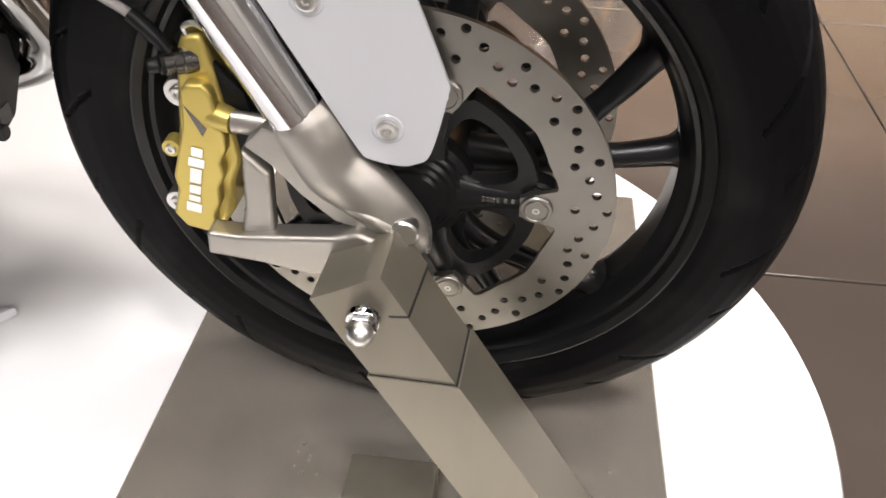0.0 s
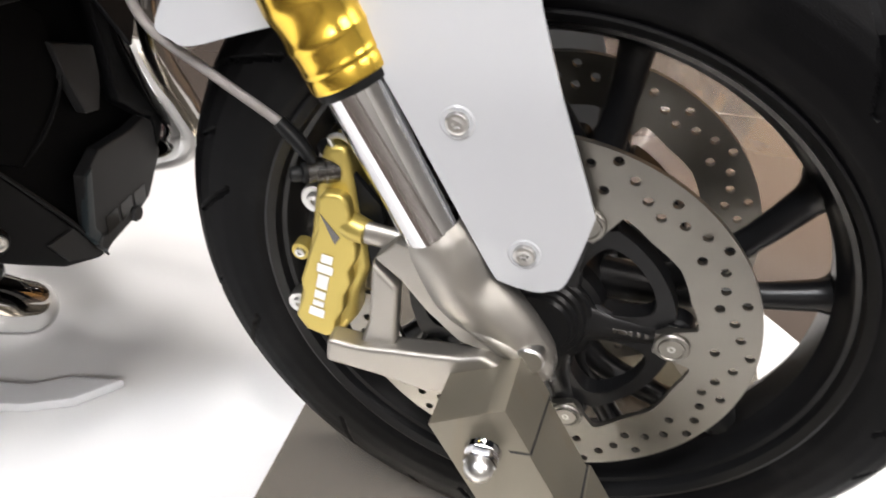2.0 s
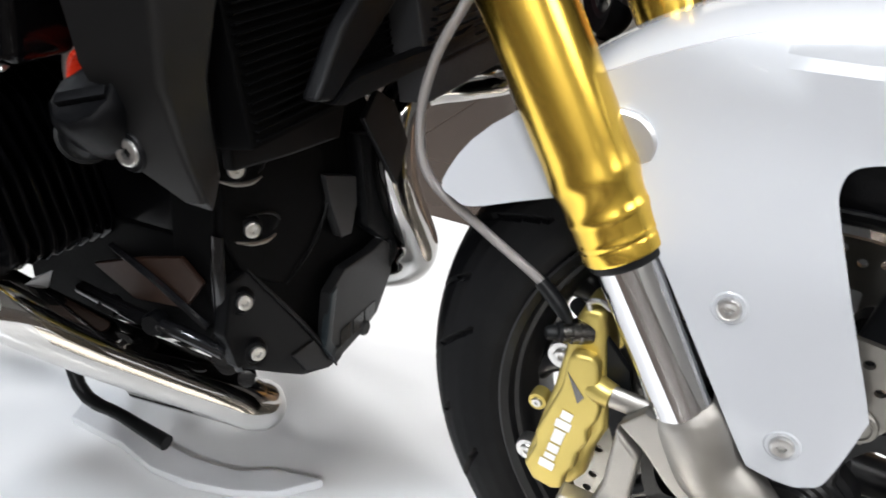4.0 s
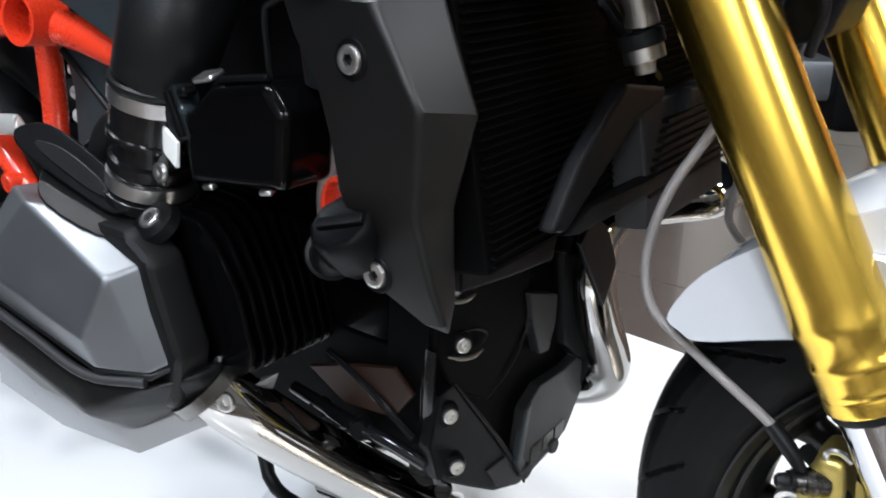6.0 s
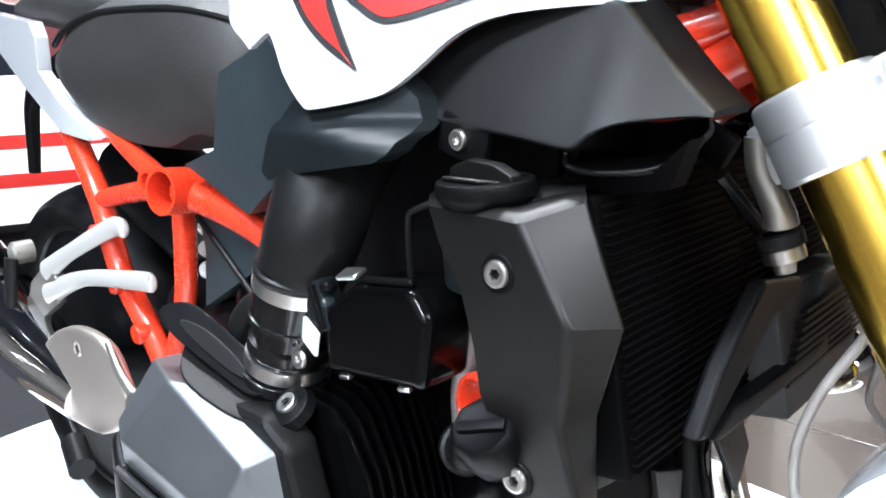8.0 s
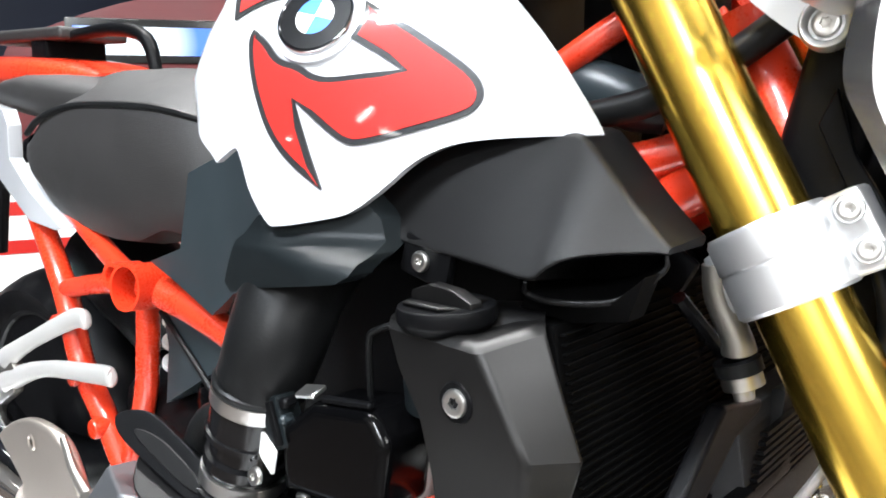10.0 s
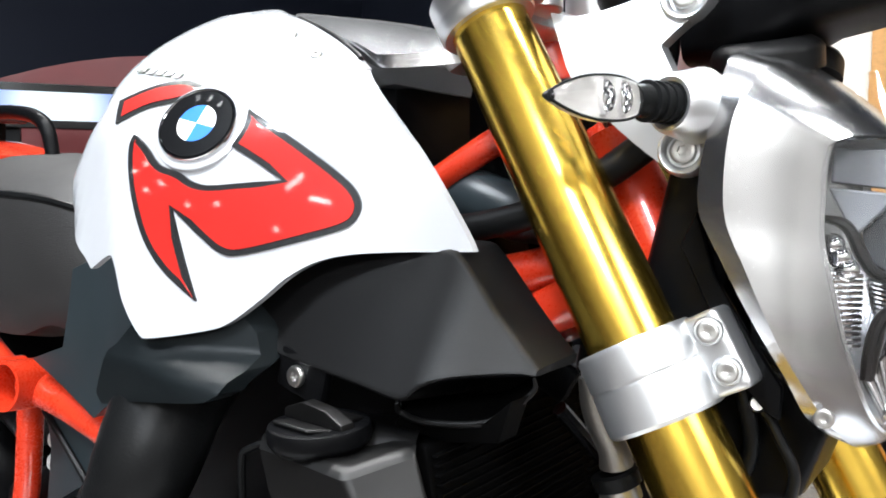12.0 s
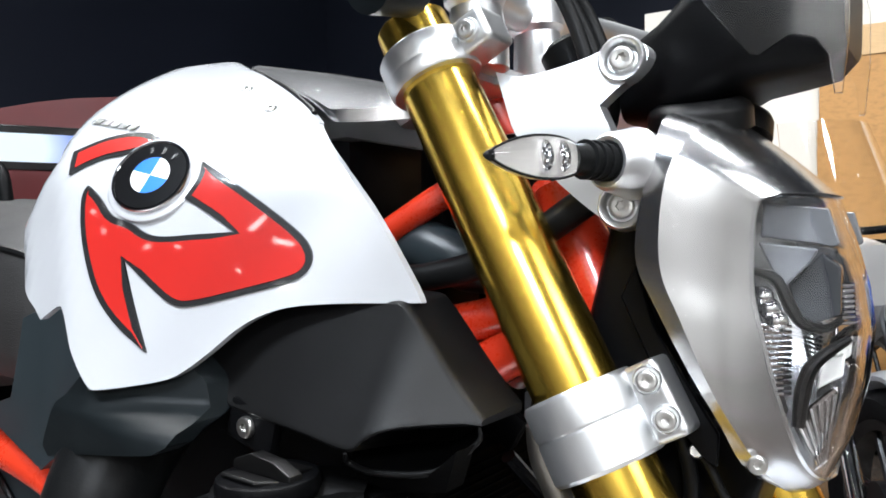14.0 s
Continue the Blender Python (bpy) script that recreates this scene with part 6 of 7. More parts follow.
    part("cooler_frame", prism([(-0.066, 0.664), (0.004, 0.652), (0.002, 0.642), (-0.046, 0.634), (-0.108, 0.597), (-0.143, 0.575), (-0.162, 0.580), (-0.130, 0.619)], xf, 0.014, 0.004, 3), PLASTIC, oc)
    part("cooler_frame", prism([(-0.146, 0.574), (-0.114, 0.586), (0.037, 0.581), (0.071, 0.588), (0.075, 0.570), (0.036, 0.570), (-0.13, 0.570)], pose(-0.336, 0, 0, 90, 0, 90), 0.014, 0.003), PLASTIC, oc)
    part("cooler_frame", prism([(0.062, 0.642), (0.099, 0.640), (0.094, 0.575), (0.046, 0.578)], xf, 0.012, 0.003), PANELGREY, oc)
    part("corner_post", tube([(-0.366, -0.058, 0.735), (-0.338, 0.014, 0.655)], 0.006, 8, 2), BLACKGLOSS, oc)
    # air guide below
    part("air_guide", prism([(-0.038, 0.525), (-0.021, 0.499), (0.014, 0.447), (0.035, 0.484), (0.012, 0.526), (-0.016, 0.544)], pose(-0.374, 0, 0, 90, 0, 90), 0.006, 0.0022, 2), PLASTIC, oc, "pointed black air guide")
    part("under_shroud", prism([(-0.164, 0.540), (-0.064, 0.536), (-0.020, 0.528), (-0.030, 0.501), (-0.097, 0.508), (-0.164, 0.518)], pose(-0.408, 0, 0, 90, 0, 90), 0.010, 0.003, 2), PLASTIC, oc)


radiator()


# ---- throttle body and intake bend on each side ----
def intake(s):
    fl = lambda v: Vector((v[0], v[1] if s < 0 else -v[1], v[2]))
    p = part("intake_pipe", tube([fl((-0.600, -0.150, 0.790)), fl((-0.612, -0.180, 0.768)), fl((-0.6175, -0.208, 0.735)), fl((-0.6150, -0.228, 0.702)), fl((-0.6230, -0.236, 0.672)), fl((-0.6270, -0.238, 0.662))], [0.042, 0.042, 0.0415, 0.040, 0.0375, 0.0370], 28, 6), HOSE, bike, "black rubber intake bend with a steel clamp")
    m = axis_pose(fl((-0.6290, -0.238, 0.6595)), fl((-0.30, -0.03, -0.95))) @ Matrix.Diagonal((0.76, 0.76, 0.86, 1))
    part("bead", lathe([(0.048, -0.006), (0.0505, -0.004), (0.0505, 0.000), (0.048, 0.003)], m, 40), HOSE, p)
    part("hose_clamp", lathe([(0.0475, 0.003), (0.0497, 0.003), (0.0497, 0.0165), (0.0475, 0.0165)], m, 40, True), BOLT, p, "bright steel hose clamp")
    part("throttle_body", lathe([(0.047, 0.0), (0.047, 0.018), (0.0465, 0.045), (0.049, 0.046), (0.049, 0.051), (0.041, 0.054), (0.041, 0.070), (0.046, 0.072), (0.0465, 0.082), (0.042, 0.086), (0.042, 0.104), (0.051, 0.106), (0.051, 0.116), (0.036, 0.12), (0.036, 0.14)], m, 40), BLACKGLOSS, p, "black throttle body")
    part("throttle_ring", lathe([(0.0425, 0.088), (0.0475, 0.088), (0.0475, 0.102), (0.0425, 0.102)], m, 40, True), BOLT, p)
    h = part("sensor_box", prism([(-0.583, 0.590), (-0.478, 0.602), (-0.470, 0.655), (-0.486, 0.676), (-0.545, 0.668), (-0.585, 0.640)], side(-0.205 if s < 0 else 0.255), 0.05, 0.009, 4), FINBLACK, bike, "black throttle actuator box with metal clips")
    for x, z, w in ((-0.556, 0.672, 0.022), (-0.565, 0.5925, 0.012), (-0.500, 0.600, 0.012)):
        part("clip", box((w, 0.014, 0.004), Matrix.Translation(fl((x, -0.246, z))) @ pose(0, 0, 0, 20, -10, 0), 0.001, 1), BOLT, h)
    part("lid_lip", box((0.050, 0.006, 0.005), Matrix.Translation(fl((-0.512, -0.250, 0.675))) @ pose(0, 0, 0, 0, -7, 0), 0.0015, 1), PLASTIC, h)
    for k in range(3):
        part("plug_pin", box((0.010, 0.012, 0.008), Matrix.Translation(fl((-0.578 - 0.004 * k, -0.250, 0.660 - 0.014 * k))) @ pose(0, 0, 0, 0, -25, 0), 0.002, 1), SIDECOVER if k == 1 else PLASTIC, h)
    part("connector", box((0.024, 0.020, 0.040), Matrix.Translation(fl((-0.590, -0.246, 0.642))) @ pose(0, 0, 0, 0, -20, 0), 0.003), SLATE, h, "dark plug connector")
    part("connector_ridge", box((0.006, 0.004, 0.034), Matrix.Translation(fl((-0.585, -0.258, 0.644))) @ pose(0, 0, 0, 0, -20, 0), 0.001), PLASTIC, h)
    part("sticker", box((0.028, 0.003, 0.022), Matrix.Translation(fl((-0.5985, -0.2560, 0.618))) @ pose(0, 0, 0, 0, 20, 12 * s), 0.0006, 1), LABEL, h, "small white connector label")
    screw(h, fl((-0.606, -0.262, 0.598)), (0, s, 0.1), 0.0075)
    part("rear_flap", prism([(-0.700, 0.665), (-0.690, 0.652), (-0.670, 0.690), (-0.648, 0.730), (-0.668, 0.738), (-0.690, 0.71)], side(-0.218 if s < 0 else 0.224), 0.006, 0.002, 2), PLASTIC, p)
    part("cable", tube([fl((-0.515, -0.225, 0.672)), fl((-0.512, -0.228, 0.712)), fl((-0.505, -0.226, 0.722)), fl((-0.47, -0.215, 0.735))], 0.0025, 8, 6), HOSE, h)
    part("vertical_hose", tube([fl((-0.475, -0.20, 0.64)), fl((-0.487, -0.205, 0.59)), fl((-0.492, -0.20, 0.55))], 0.008, 12, 5), STEELHOSE, h)


intake(-1)
intake(1)


# ---- frame, brake lines, steering area ----
def frame_tubes():
    fr = part("front_frame", tube([(-0.340, -0.030, 0.935), (-0.320, -0.030, 0.885), (-0.298, -0.030, 0.835), (-0.285, -0.02, 0.800)], [0.018, 0.024, 0.026, 0.02], 18, 5), REDFRAME, bike, "bright red tubular steel frame")
    for s in (-1, 1):
        y = lambda v: v * -s
        part("frame_tube", tube([(-0.3626, y(-0.0300), 0.9563), (-0.4004, y(-0.0420), 0.9443), (-0.4313, y(-0.0550), 0.9262), (-0.4648, y(-0.0680), 0.9028), (-0.4804, y(-0.0750), 0.8915), (-0.56, y(-0.095), 0.85), (-0.64, y(-0.11), 0.79)], 0.0110, 16, 5), REDFRAME, fr)
        part("frame_tube", tube([(-0.315, y(-0.035), 0.860), (-0.39, y(-0.055), 0.834), (-0.49, y(-0.085), 0.815)], 0.0155, 16, 4), REDFRAME, fr)
        part("frame_tube", tube([(-0.310, y(-0.04), 0.845), (-0.385, y(-0.055), 0.800), (-0.43, y(-0.065), 0.775)], 0.0185, 16, 4), REDFRAME, fr)
        part("radiator_tab", box((0.03, 0.012, 0.03), pose(-0.378, y(-0.040), 0.753, 0, 30, 0), 0.006), PLASTIC, fr)
        screw(fr, (-0.380, y(-0.033), 0.757), (0.5, s, 0.1), 0.0078)
    part("head_tube", tube([Vector((-0.06, 0, 0.30)) + FA * 0.52, Vector((-0.06, 0, 0.30)) + FA * 0.82], 0.030, 24, 2), REDFRAME, fr)
    part("wiring_loom", tube([(-0.28, -0.05, 0.94), (-0.36, -0.07, 0.885), (-0.43, -0.085, 0.865), (-0.55, -0.10, 0.85)], 0.011, 12, 6), HOSE, fr, "black corrugated wiring loom")
    part("relay_housing", tube([(-0.4755, -0.0520, 0.8937), (-0.4429, -0.0500, 0.8871), (-0.4075, -0.0470, 0.8743), (-0.3862, -0.0400, 0.8659)], [0.016, 0.022, 0.021, 0.015], 18, 5), SIDECOVER, fr, "rounded dark relay housing")
    part("battery_box", box((0.16, 0.06, 0.12), pose(-0.52, 0, 0.86), 0.015), PLASTIC, fr)
    part("steering_damper", tube([(-0.272, -0.022, 0.728), (-0.236, -0.018, 0.760)], 0.0115, 18, 2), material("bronze_damper_tube", (0.22, 0.15, 0.10), 0.25, metal=1.0), fr, "bronze damper tube")
    # silver brake line joint behind the lower clamp
    j = part("brake_line_joint", tube([(-0.335, -0.070, 0.765), (-0.332, -0.068, 0.742), (-0.320, -0.066, 0.716), (-0.318, -0.064, 0.705)], [0.009, 0.010, 0.0105, 0.012], 16, 5), CAST, bike, "silver brake line joint")
    part("rubber_ring", lathe([(0.011, 0), (0.0165, 0.001), (0.0165, 0.010), (0.011, 0.011)], axis_pose((-0.3195, -0.065, 0.700), (0.3, 0.1, -1)), 28, True), HOSE, j)
    part("joint_nut", lathe([(0.009, 0.010), (0.0145, 0.011), (0.0145, 0.020), (0.009, 0.021)], axis_pose((-0.3195, -0.065, 0.700), (0.3, 0.1, -1)), 28, True), BOLT, j)
    part("joint_tip", tube([(-0.316, -0.064, 0.685), (-0.313, -0.063, 0.672)], [0.009, 0.007], 14, 2), CAST, j)
    hose = part("brake_hose", tube([(-0.238, -0.074, 0.700), (-0.252, -0.083, 0.650), (-0.277, -0.09, 0.600), (-0.289, -0.09, 0.551), (-0.280, -0.09, 0.511), (-0.238, -0.09, 0.481), (-0.195, -0.09, 0.454), (-0.180, -0.09, 0.442)], 0.0037, 12, 8), STEELHOSE, bike, "braided steel brake hose with a rubber sleeve")
    part("hose_sleeve", tube([(-0.190, -0.09, 0.4505), (-0.175, -0.092, 0.437), (-0.165, -0.094, 0.425)], [0.0055, 0.0058, 0.004], 12, 4), HOSE, hose)
    part("brake_hose", tube([(-0.238, 0.074, 0.700), (-0.262, 0.085, 0.637), (-0.289, 0.09, 0.551), (-0.280, 0.09, 0.511), (-0.195, 0.09, 0.454), (-0.166, 0.094, 0.425)], 0.0037, 10, 7), STEELHOSE, bike)
    # handlebar, riser and cables over the upper clamp
    hb = part("handlebar", tube([(-0.36, 0.34, 1.10), (-0.40, 0.18, 1.10), (-0.405, 0.05, 1.085), (-0.405, -0.05, 1.085), (-0.402, -0.12, 1.095), (-0.41, -0.22, 1.115), (-0.45, -0.36, 1.115)], 0.014, 18, 6), SILVER, bike, "silver handlebar on cast risers")
    for s in (-1, 1):
        part("riser", lathe([(0.018, 0), (0.022, 0.002), (0.023, 0.02), (0.02, 0.05), (0.024, 0.055), (0.024, 0.075), (0, 0.078)], axis_pose((-0.395, s * 0.05, 1.02), (-0.1, 0, 1)), 28), SILVER, hb)
        part("grip", tube([(-0.42, s * 0.245, 1.117), (-0.45, s * 0.37, 1.117)], 0.0165, 18, 2), HOSE, hb)
    part("control_housing", tube([(-0.405, -0.130, 1.075), (-0.412, -0.165, 1.068)], [0.028, 0.026], 20, 3), SLATE, hb)
    for y, z in ((-0.055, 1.045), (-0.035, 1.040), (-0.015, 1.045)):
        part("cable", tube([(-0.35, y - 0.03, 1.10), (-0.325, y, z + 0.02), (-0.305, y + 0.005, 1.00), (-0.32, y + 0.01, 0.95)], 0.0055, 10, 6), HOSE, hb, "black control cable")
    part("ignition_lock", lathe([(0, 0.035), (0.014, 0.035), (0.016, 0.032), (0.02, 0.03), (0.02, 0)], axis_pose((-0.325, -0.02, 1.01), FA), 28), PLASTIC, hb)


frame_tubes()


# ---- seat, tail, rear frame and rear wheel ----
def rear():
    ring = lambda x, w, z0, z1, k=0.6: [Vector((x, w * math.copysign(abs(math.cos(radians(a))) ** k, math.cos(radians(a))), (z0 + z1) / 2 + (z1 - z0) / 2 * math.copysign(abs(math.sin(radians(a))) ** k, math.sin(radians(a))))) for a in range(0, 360, 12)]
    low = spline([(x, 0, z) for x, z in ((-1.325, 0.812), (-1.255, 0.757), (-1.13, 0.729), (-1.02, 0.725), (-0.95, 0.743), (-0.885, 0.737), (-0.853, 0.787))], 5)
    edge = spline([(x, 0, z) for x, z in ((-1.305, 0.858), (-1.262, 0.877), (-1.18, 0.891), (-1.10, 0.893), (-0.97, 0.887), (-0.90, 0.875), (-0.858, 0.858))], 5)
    st = []
    for i, (a, b) in enumerate(zip(low, edge)):
        k = i / (len(low) - 1)
        slim = 1 - 0.35 * k ** 6 - 0.10 * (1 - k) ** 6
        rise = 1.1 - 0.9 * k ** 2.5
        half = [(a.x, -0.100 * slim, a.z - 0.004), (a.x, -0.138 * slim, a.z + 0.004), (a.x * 0.7 + b.x * 0.3, -0.154 * slim, a.z * 0.7 + b.z * 0.3), (a.x * 0.35 + b.x * 0.65, -0.154 * slim, a.z * 0.35 + b.z * 0.65), (b.x, -0.142 * slim, b.z - 0.004), (b.x, -0.135 * slim, b.z + 0.001),
                (b.x, -0.110 * slim, b.z + 0.020 * rise), (b.x, -0.065 * slim, b.z + 0.046 * rise), (b.x, 0.0, b.z + 0.052 * rise)]
        st.append([Vector(p) for p in half] + [Vector((x, -y, z)) for x, y, z in reversed(half[:-1])])
    seat = part("rider_seat", loft(st), SEAT, bike, "black stitched vinyl rider seat", 50)
    part("seat_piping", tube([(b.x, -0.1405 * (1 - 0.35 * (i / (len(edge) - 1)) ** 6), b.z - 0.001) for i, b in enumerate(edge)], 0.0045, 8, 1), HOSE, seat, "dark seam round the seat")
    st = [ring(x, w, z0, z1) for x, w, z0, z1 in ((-0.97, 0.07, 0.86, 0.885), (-1.05, 0.10, 0.86, 0.905), (-1.18, 0.118, 0.86, 0.927), (-1.32, 0.120, 0.87, 0.945), (-1.42, 0.115, 0.88, 0.952), (-1.50, 0.105, 0.89, 0.950), (-1.58, 0.09, 0.90, 0.94))]
    part("pillion_seat", loft(st), SEAT, bike, "black vinyl pillion seat", 50)
    t = panel([(-1.620, 0.922), (-1.384, 0.893), (-1.366, 0.870), (-1.372, 0.822), (-1.290, 0.778), (-1.192, 0.732), (-1.215, 0.728), (-1.300, 0.736), (-1.466, 0.800), (-1.640, 0.880)], lambda x, z: -0.150 + 0.10 * max(0, -1.3 - x), 0.02, 0.03, 0, 0.003)
    tail = part("tail_panel", t, WHITE, bike, "white tail side panel")
    b = panel([(-1.620, 0.922), (-1.384, 0.893), (-1.366, 0.870), (-1.372, 0.822), (-1.290, 0.778), (-1.192, 0.732), (-1.215, 0.728), (-1.300, 0.736), (-1.466, 0.800), (-1.640, 0.880)], lambda x, z: 0.130 - 0.10 * max(0, -1.3 - x), 0.02, 0.03, 0, 0.003)
    part("tail_half", b, WHITE, tail)
    part("side_cover", panel([(-0.760, 0.846), (-0.735, 0.83), (-0.655, 0.866), (-0.64, 0.80), (-0.66, 0.745), (-0.78, 0.700), (-0.825, 0.671), (-0.900, 0.700), (-0.945, 0.715), (-0.880, 0.735), (-0.865, 0.780), (-0.855, 0.816)], lambda x, z: -0.158 - 0.12 * max(0, x + 0.80), 0.03, 0.02, 0, 0.003), SIDECOVER, bike, "slate grey plastic side cover under the tank")
    part("knee_core", box((0.26, 0.22, 0.16), pose(-0.76, 0, 0.80), 0.03), PLASTIC, bike)
    # red rear frame with an open tube end
    Y = -0.140
    fr = part("rear_frame", tube([(-1.350, Y + 0.02, 0.752), (-1.223, Y, 0.645), (-1.187, Y, 0.548), (-1.125, Y, 0.480), (-1.082, Y, 0.428)], 0.0165, 18, 5), REDFRAME, bike, "red trellis rear frame with an open tube end")
    part("frame_tube", tube([(-1.21, Y, 0.648), (-1.10, Y, 0.668), (-1.01, Y, 0.678)], 0.0135, 14, 3), REDFRAME, fr)
    part("frame_tube", tube([(-1.235, Y + 0.02, 0.760), (-1.12, Y + 0.01, 0.712), (-1.03, Y, 0.684)], 0.0135, 14, 3), REDFRAME, fr)
    part("frame_tube", tube([(-0.985, Y, 0.680), (-0.90, Y + 0.004, 0.664), (-0.83, Y + 0.01, 0.640), (-0.76, Y + 0.02, 0.60)], [0.02, 0.018, 0.0155, 0.0155], 16, 4), REDFRAME, fr)
    part("frame_tube", tube([(-1.010, Y + 0.01, 0.662), (-1.018, Y + 0.01, 0.60), (-1.034, Y + 0.01, 0.528), (-1.072, Y + 0.005, 0.44)], 0.0145, 14, 4), REDFRAME, fr)
    m = axis_pose((-0.975, Y - 0.012, 0.682), (0.15, -1, 0.1))
    part("tube_end", lathe([(0.0235, 0.026), (0.0275, 0.026), (0.0275, -0.02), (0.0235, -0.02)], m, 36, True), REDFRAME, fr)
    part("tube_end_small", lathe([(0.011, 0.018), (0.0165, 0.018), (0.0165, -0.02), (0.011, -0.02)], axis_pose((-1.03, Y - 0.008, 0.688), (0.15, -1, 0.1)), 28, True), REDFRAME, fr)
    for x, z in ((-1.212, 0.600), (-1.172, 0.535), (-1.118, 0.475)):
        part("frame_lug", lathe([(0, 0.012), (0.012, 0.012), (0.014, 0.009), (0.014, -0.01)], axis_pose((x, Y - 0.012, z), (0, -1, 0)), 20), REDFRAME, fr)
    part("air_box", panel([(-0.980, 0.650), (-0.958, 0.668), (-0.858, 0.667), (-0.823, 0.622), (-0.986, 0.532), (-0.972, 0.606)], lambda x, z: -0.128, 0.05, 0.02, 0, 0.004), SIDECOVER, bike, "dark grey plastic box inside the frame")
    part("box_rib", tube([(-0.978, -0.131, 0.648), (-0.90, -0.131, 0.590), (-0.845, -0.131, 0.545)], 0.004, 8, 3), GREYPLASTIC, bike)
    for k in range(4):
        part("shock_spring", lathe([(0.028, -0.005), (0.036, -0.003), (0.036, 0.003), (0.028, 0.005)], axis_pose((-1.05 - 0.004 * k, -0.05, 0.64 - 0.03 * k), (0.2, 0, 1)), 24, True), LABEL, bike)
    # foot peg hanger
    h = part("peg_hanger", tube([(-1.118, -0.158, 0.621), (-1.124, -0.158, 0.620), (-1.158, -0.160, 0.616), (-1.270, -0.172, 0.570), (-1.365, -0.176, 0.527)], [0.005, 0.0135, 0.0135, 0.0120, 0.017], 14, 4, flat=((0, 1, 0), 0.6)), PEGCAST, bike, "silver cast foot peg hanger with black peg")
    part("hanger_arm", tube([(-1.058, -0.158, 0.557), (-1.064, -0.158, 0.556), (-1.100, -0.160, 0.553), (-1.24, -0.172, 0.535), (-1.370, -0.176, 0.490)], [0.005, 0.0135, 0.0135, 0.0115, 0.018], 14, 4, flat=((0, 1, 0), 0.6)), PEGCAST, h)
    part("hanger_plate", prism([(-1.350, 0.545), (-1.320, 0.520), (-1.335, 0.480), (-1.45, 0.420), (-1.475, 0.435), (-1.43, 0.500)], side(-0.165), 0.016, 0.004), CAST, h)
    part("peg_pivot", lathe([(0, 0.012), (0.014, 0.012), (0.018, 0.008), (0.018, -0.02)], axis_pose((-1.45, -0.185, 0.545), (0, -1, 0)), 24), CAST, h)
    part("peg", tube([(-1.440, -0.200, 0.540), (-1.435, -0.215, 0.455)], [0.016, 0.014], 16, 3, flat=((0, 1, 0), 0.6)), HOSE, h, "black rubber foot peg")
    hs = part("heat_shield", prism([(-1.381, 0.392), (-1.300, 0.450), (-1.209, 0.475), (-1.122, 0.465), (-1.080, 0.405), (-1.085, 0.375), (-1.177, 0.325), (-1.300, 0.315), (-1.375, 0.340)], side(-0.185), 0.018, 0.008, 3, 4), TITAN, bike, "pale metal heat shield with a dimple")
    part("dimple", lathe([(0, 0.001), (0.006, 0.001), (0.009, 0.003), (0.012, 0.001)], axis_pose((-1.215, -0.203, 0.445), (0, -1, 0)), 24), TITAN, hs)
    lv = part("brake_lever_pivot", lathe([(0, 0.024), (0.012, 0.024), (0.014, 0.018), (0.023, 0.016), (0.024, 0.004), (0.018, 0), (0.018, -0.02)], axis_pose((-1.035, -0.196, 0.408), (0.2, -1, 0.1)), 32), CAST, bike, "silver rider peg pivot")
    part("pedal", tube([(-1.04, -0.20, 0.405), (-1.08, -0.205, 0.44), (-1.12, -0.20, 0.475)], [0.012, 0.008, 0.006], 12, 4, flat=((0, 1, 0), 0.7)), CAST, lv)
    part("pivot_tube", tube([(-1.03, -0.18, 0.41), (-0.98, -0.165, 0.432), (-0.94, -0.15, 0.445)], 0.016, 16, 3), CAST, lv)
    part("side_stand_foot", tube([(-1.24, -0.22, 0.30), (-1.18, -0.235, 0.285)], 0.018, 14, 2), HOSE, lv)
    # rear wheel and silencer
    c = pose(-1.515, 0, 0.315, 90, 0, 0)
    rim = part("rear_wheel", lathe([(0.237, 0.074), (0.2425, 0.0765), (0.2445, 0.074), (0.236, 0.066), (0.218, 0.055), (0.210, 0.03), (0.209, 0), (0.210, -0.03), (0.218, -0.055), (0.236, -0.066), (0.2445, -0.074), (0.23, -0.06), (0.225, 0), (0.23, 0.06)], c, 80, True), RIM, bike, "satin black rear wheel")
    part("tyre", lathe([(0.237, 0.068), (0.246, 0.080), (0.262, 0.089), (0.280, 0.090), (0.293, 0.078), (0.305, 0.055), (0.312, 0.03), (0.315, 0), (0.312, -0.03), (0.305, -0.055), (0.293, -0.078), (0.280, -0.090), (0.262, -0.089), (0.246, -0.080), (0.237, -0.068)], c, 120), RUBBER, rim, "wide black rear tyre")
    for k in range(10):
        a = radians(36 * k + (8 if k % 2 else -8))
        part("spoke", tube([(-1.515 + 0.04 * math.cos(a), 0, 0.315 + 0.04 * math.sin(a)), (-1.515 + 0.215 * math.cos(a), 0, 0.315 + 0.215 * math.sin(a))], [0.016, 0.013], 10, 2), RIM, rim)
    part("hub", lathe([(0.02, 0.07), (0.07, 0.06), (0.075, 0), (0.07, -0.06), (0.02, -0.07)], c, 32), RIM, rim)
    sil = part("silencer", tube([(-1.28, -0.17, 0.345), (-1.42, -0.195, 0.40), (-1.60, -0.215, 0.50), (-1.82, -0.225, 0.62)], [0.045, 0.058, 0.064, 0.060], 28, 6), CHROME, bike, "polished silencer")
    part("silencer_band", lathe([(0.060, -0.012), (0.066, -0.010), (0.066, 0.010), (0.060, 0.012)], axis_pose((-1.52, -0.207, 0.455), (-0.85, -0.1, 0.5)), 32, True), PLASTIC, sil)
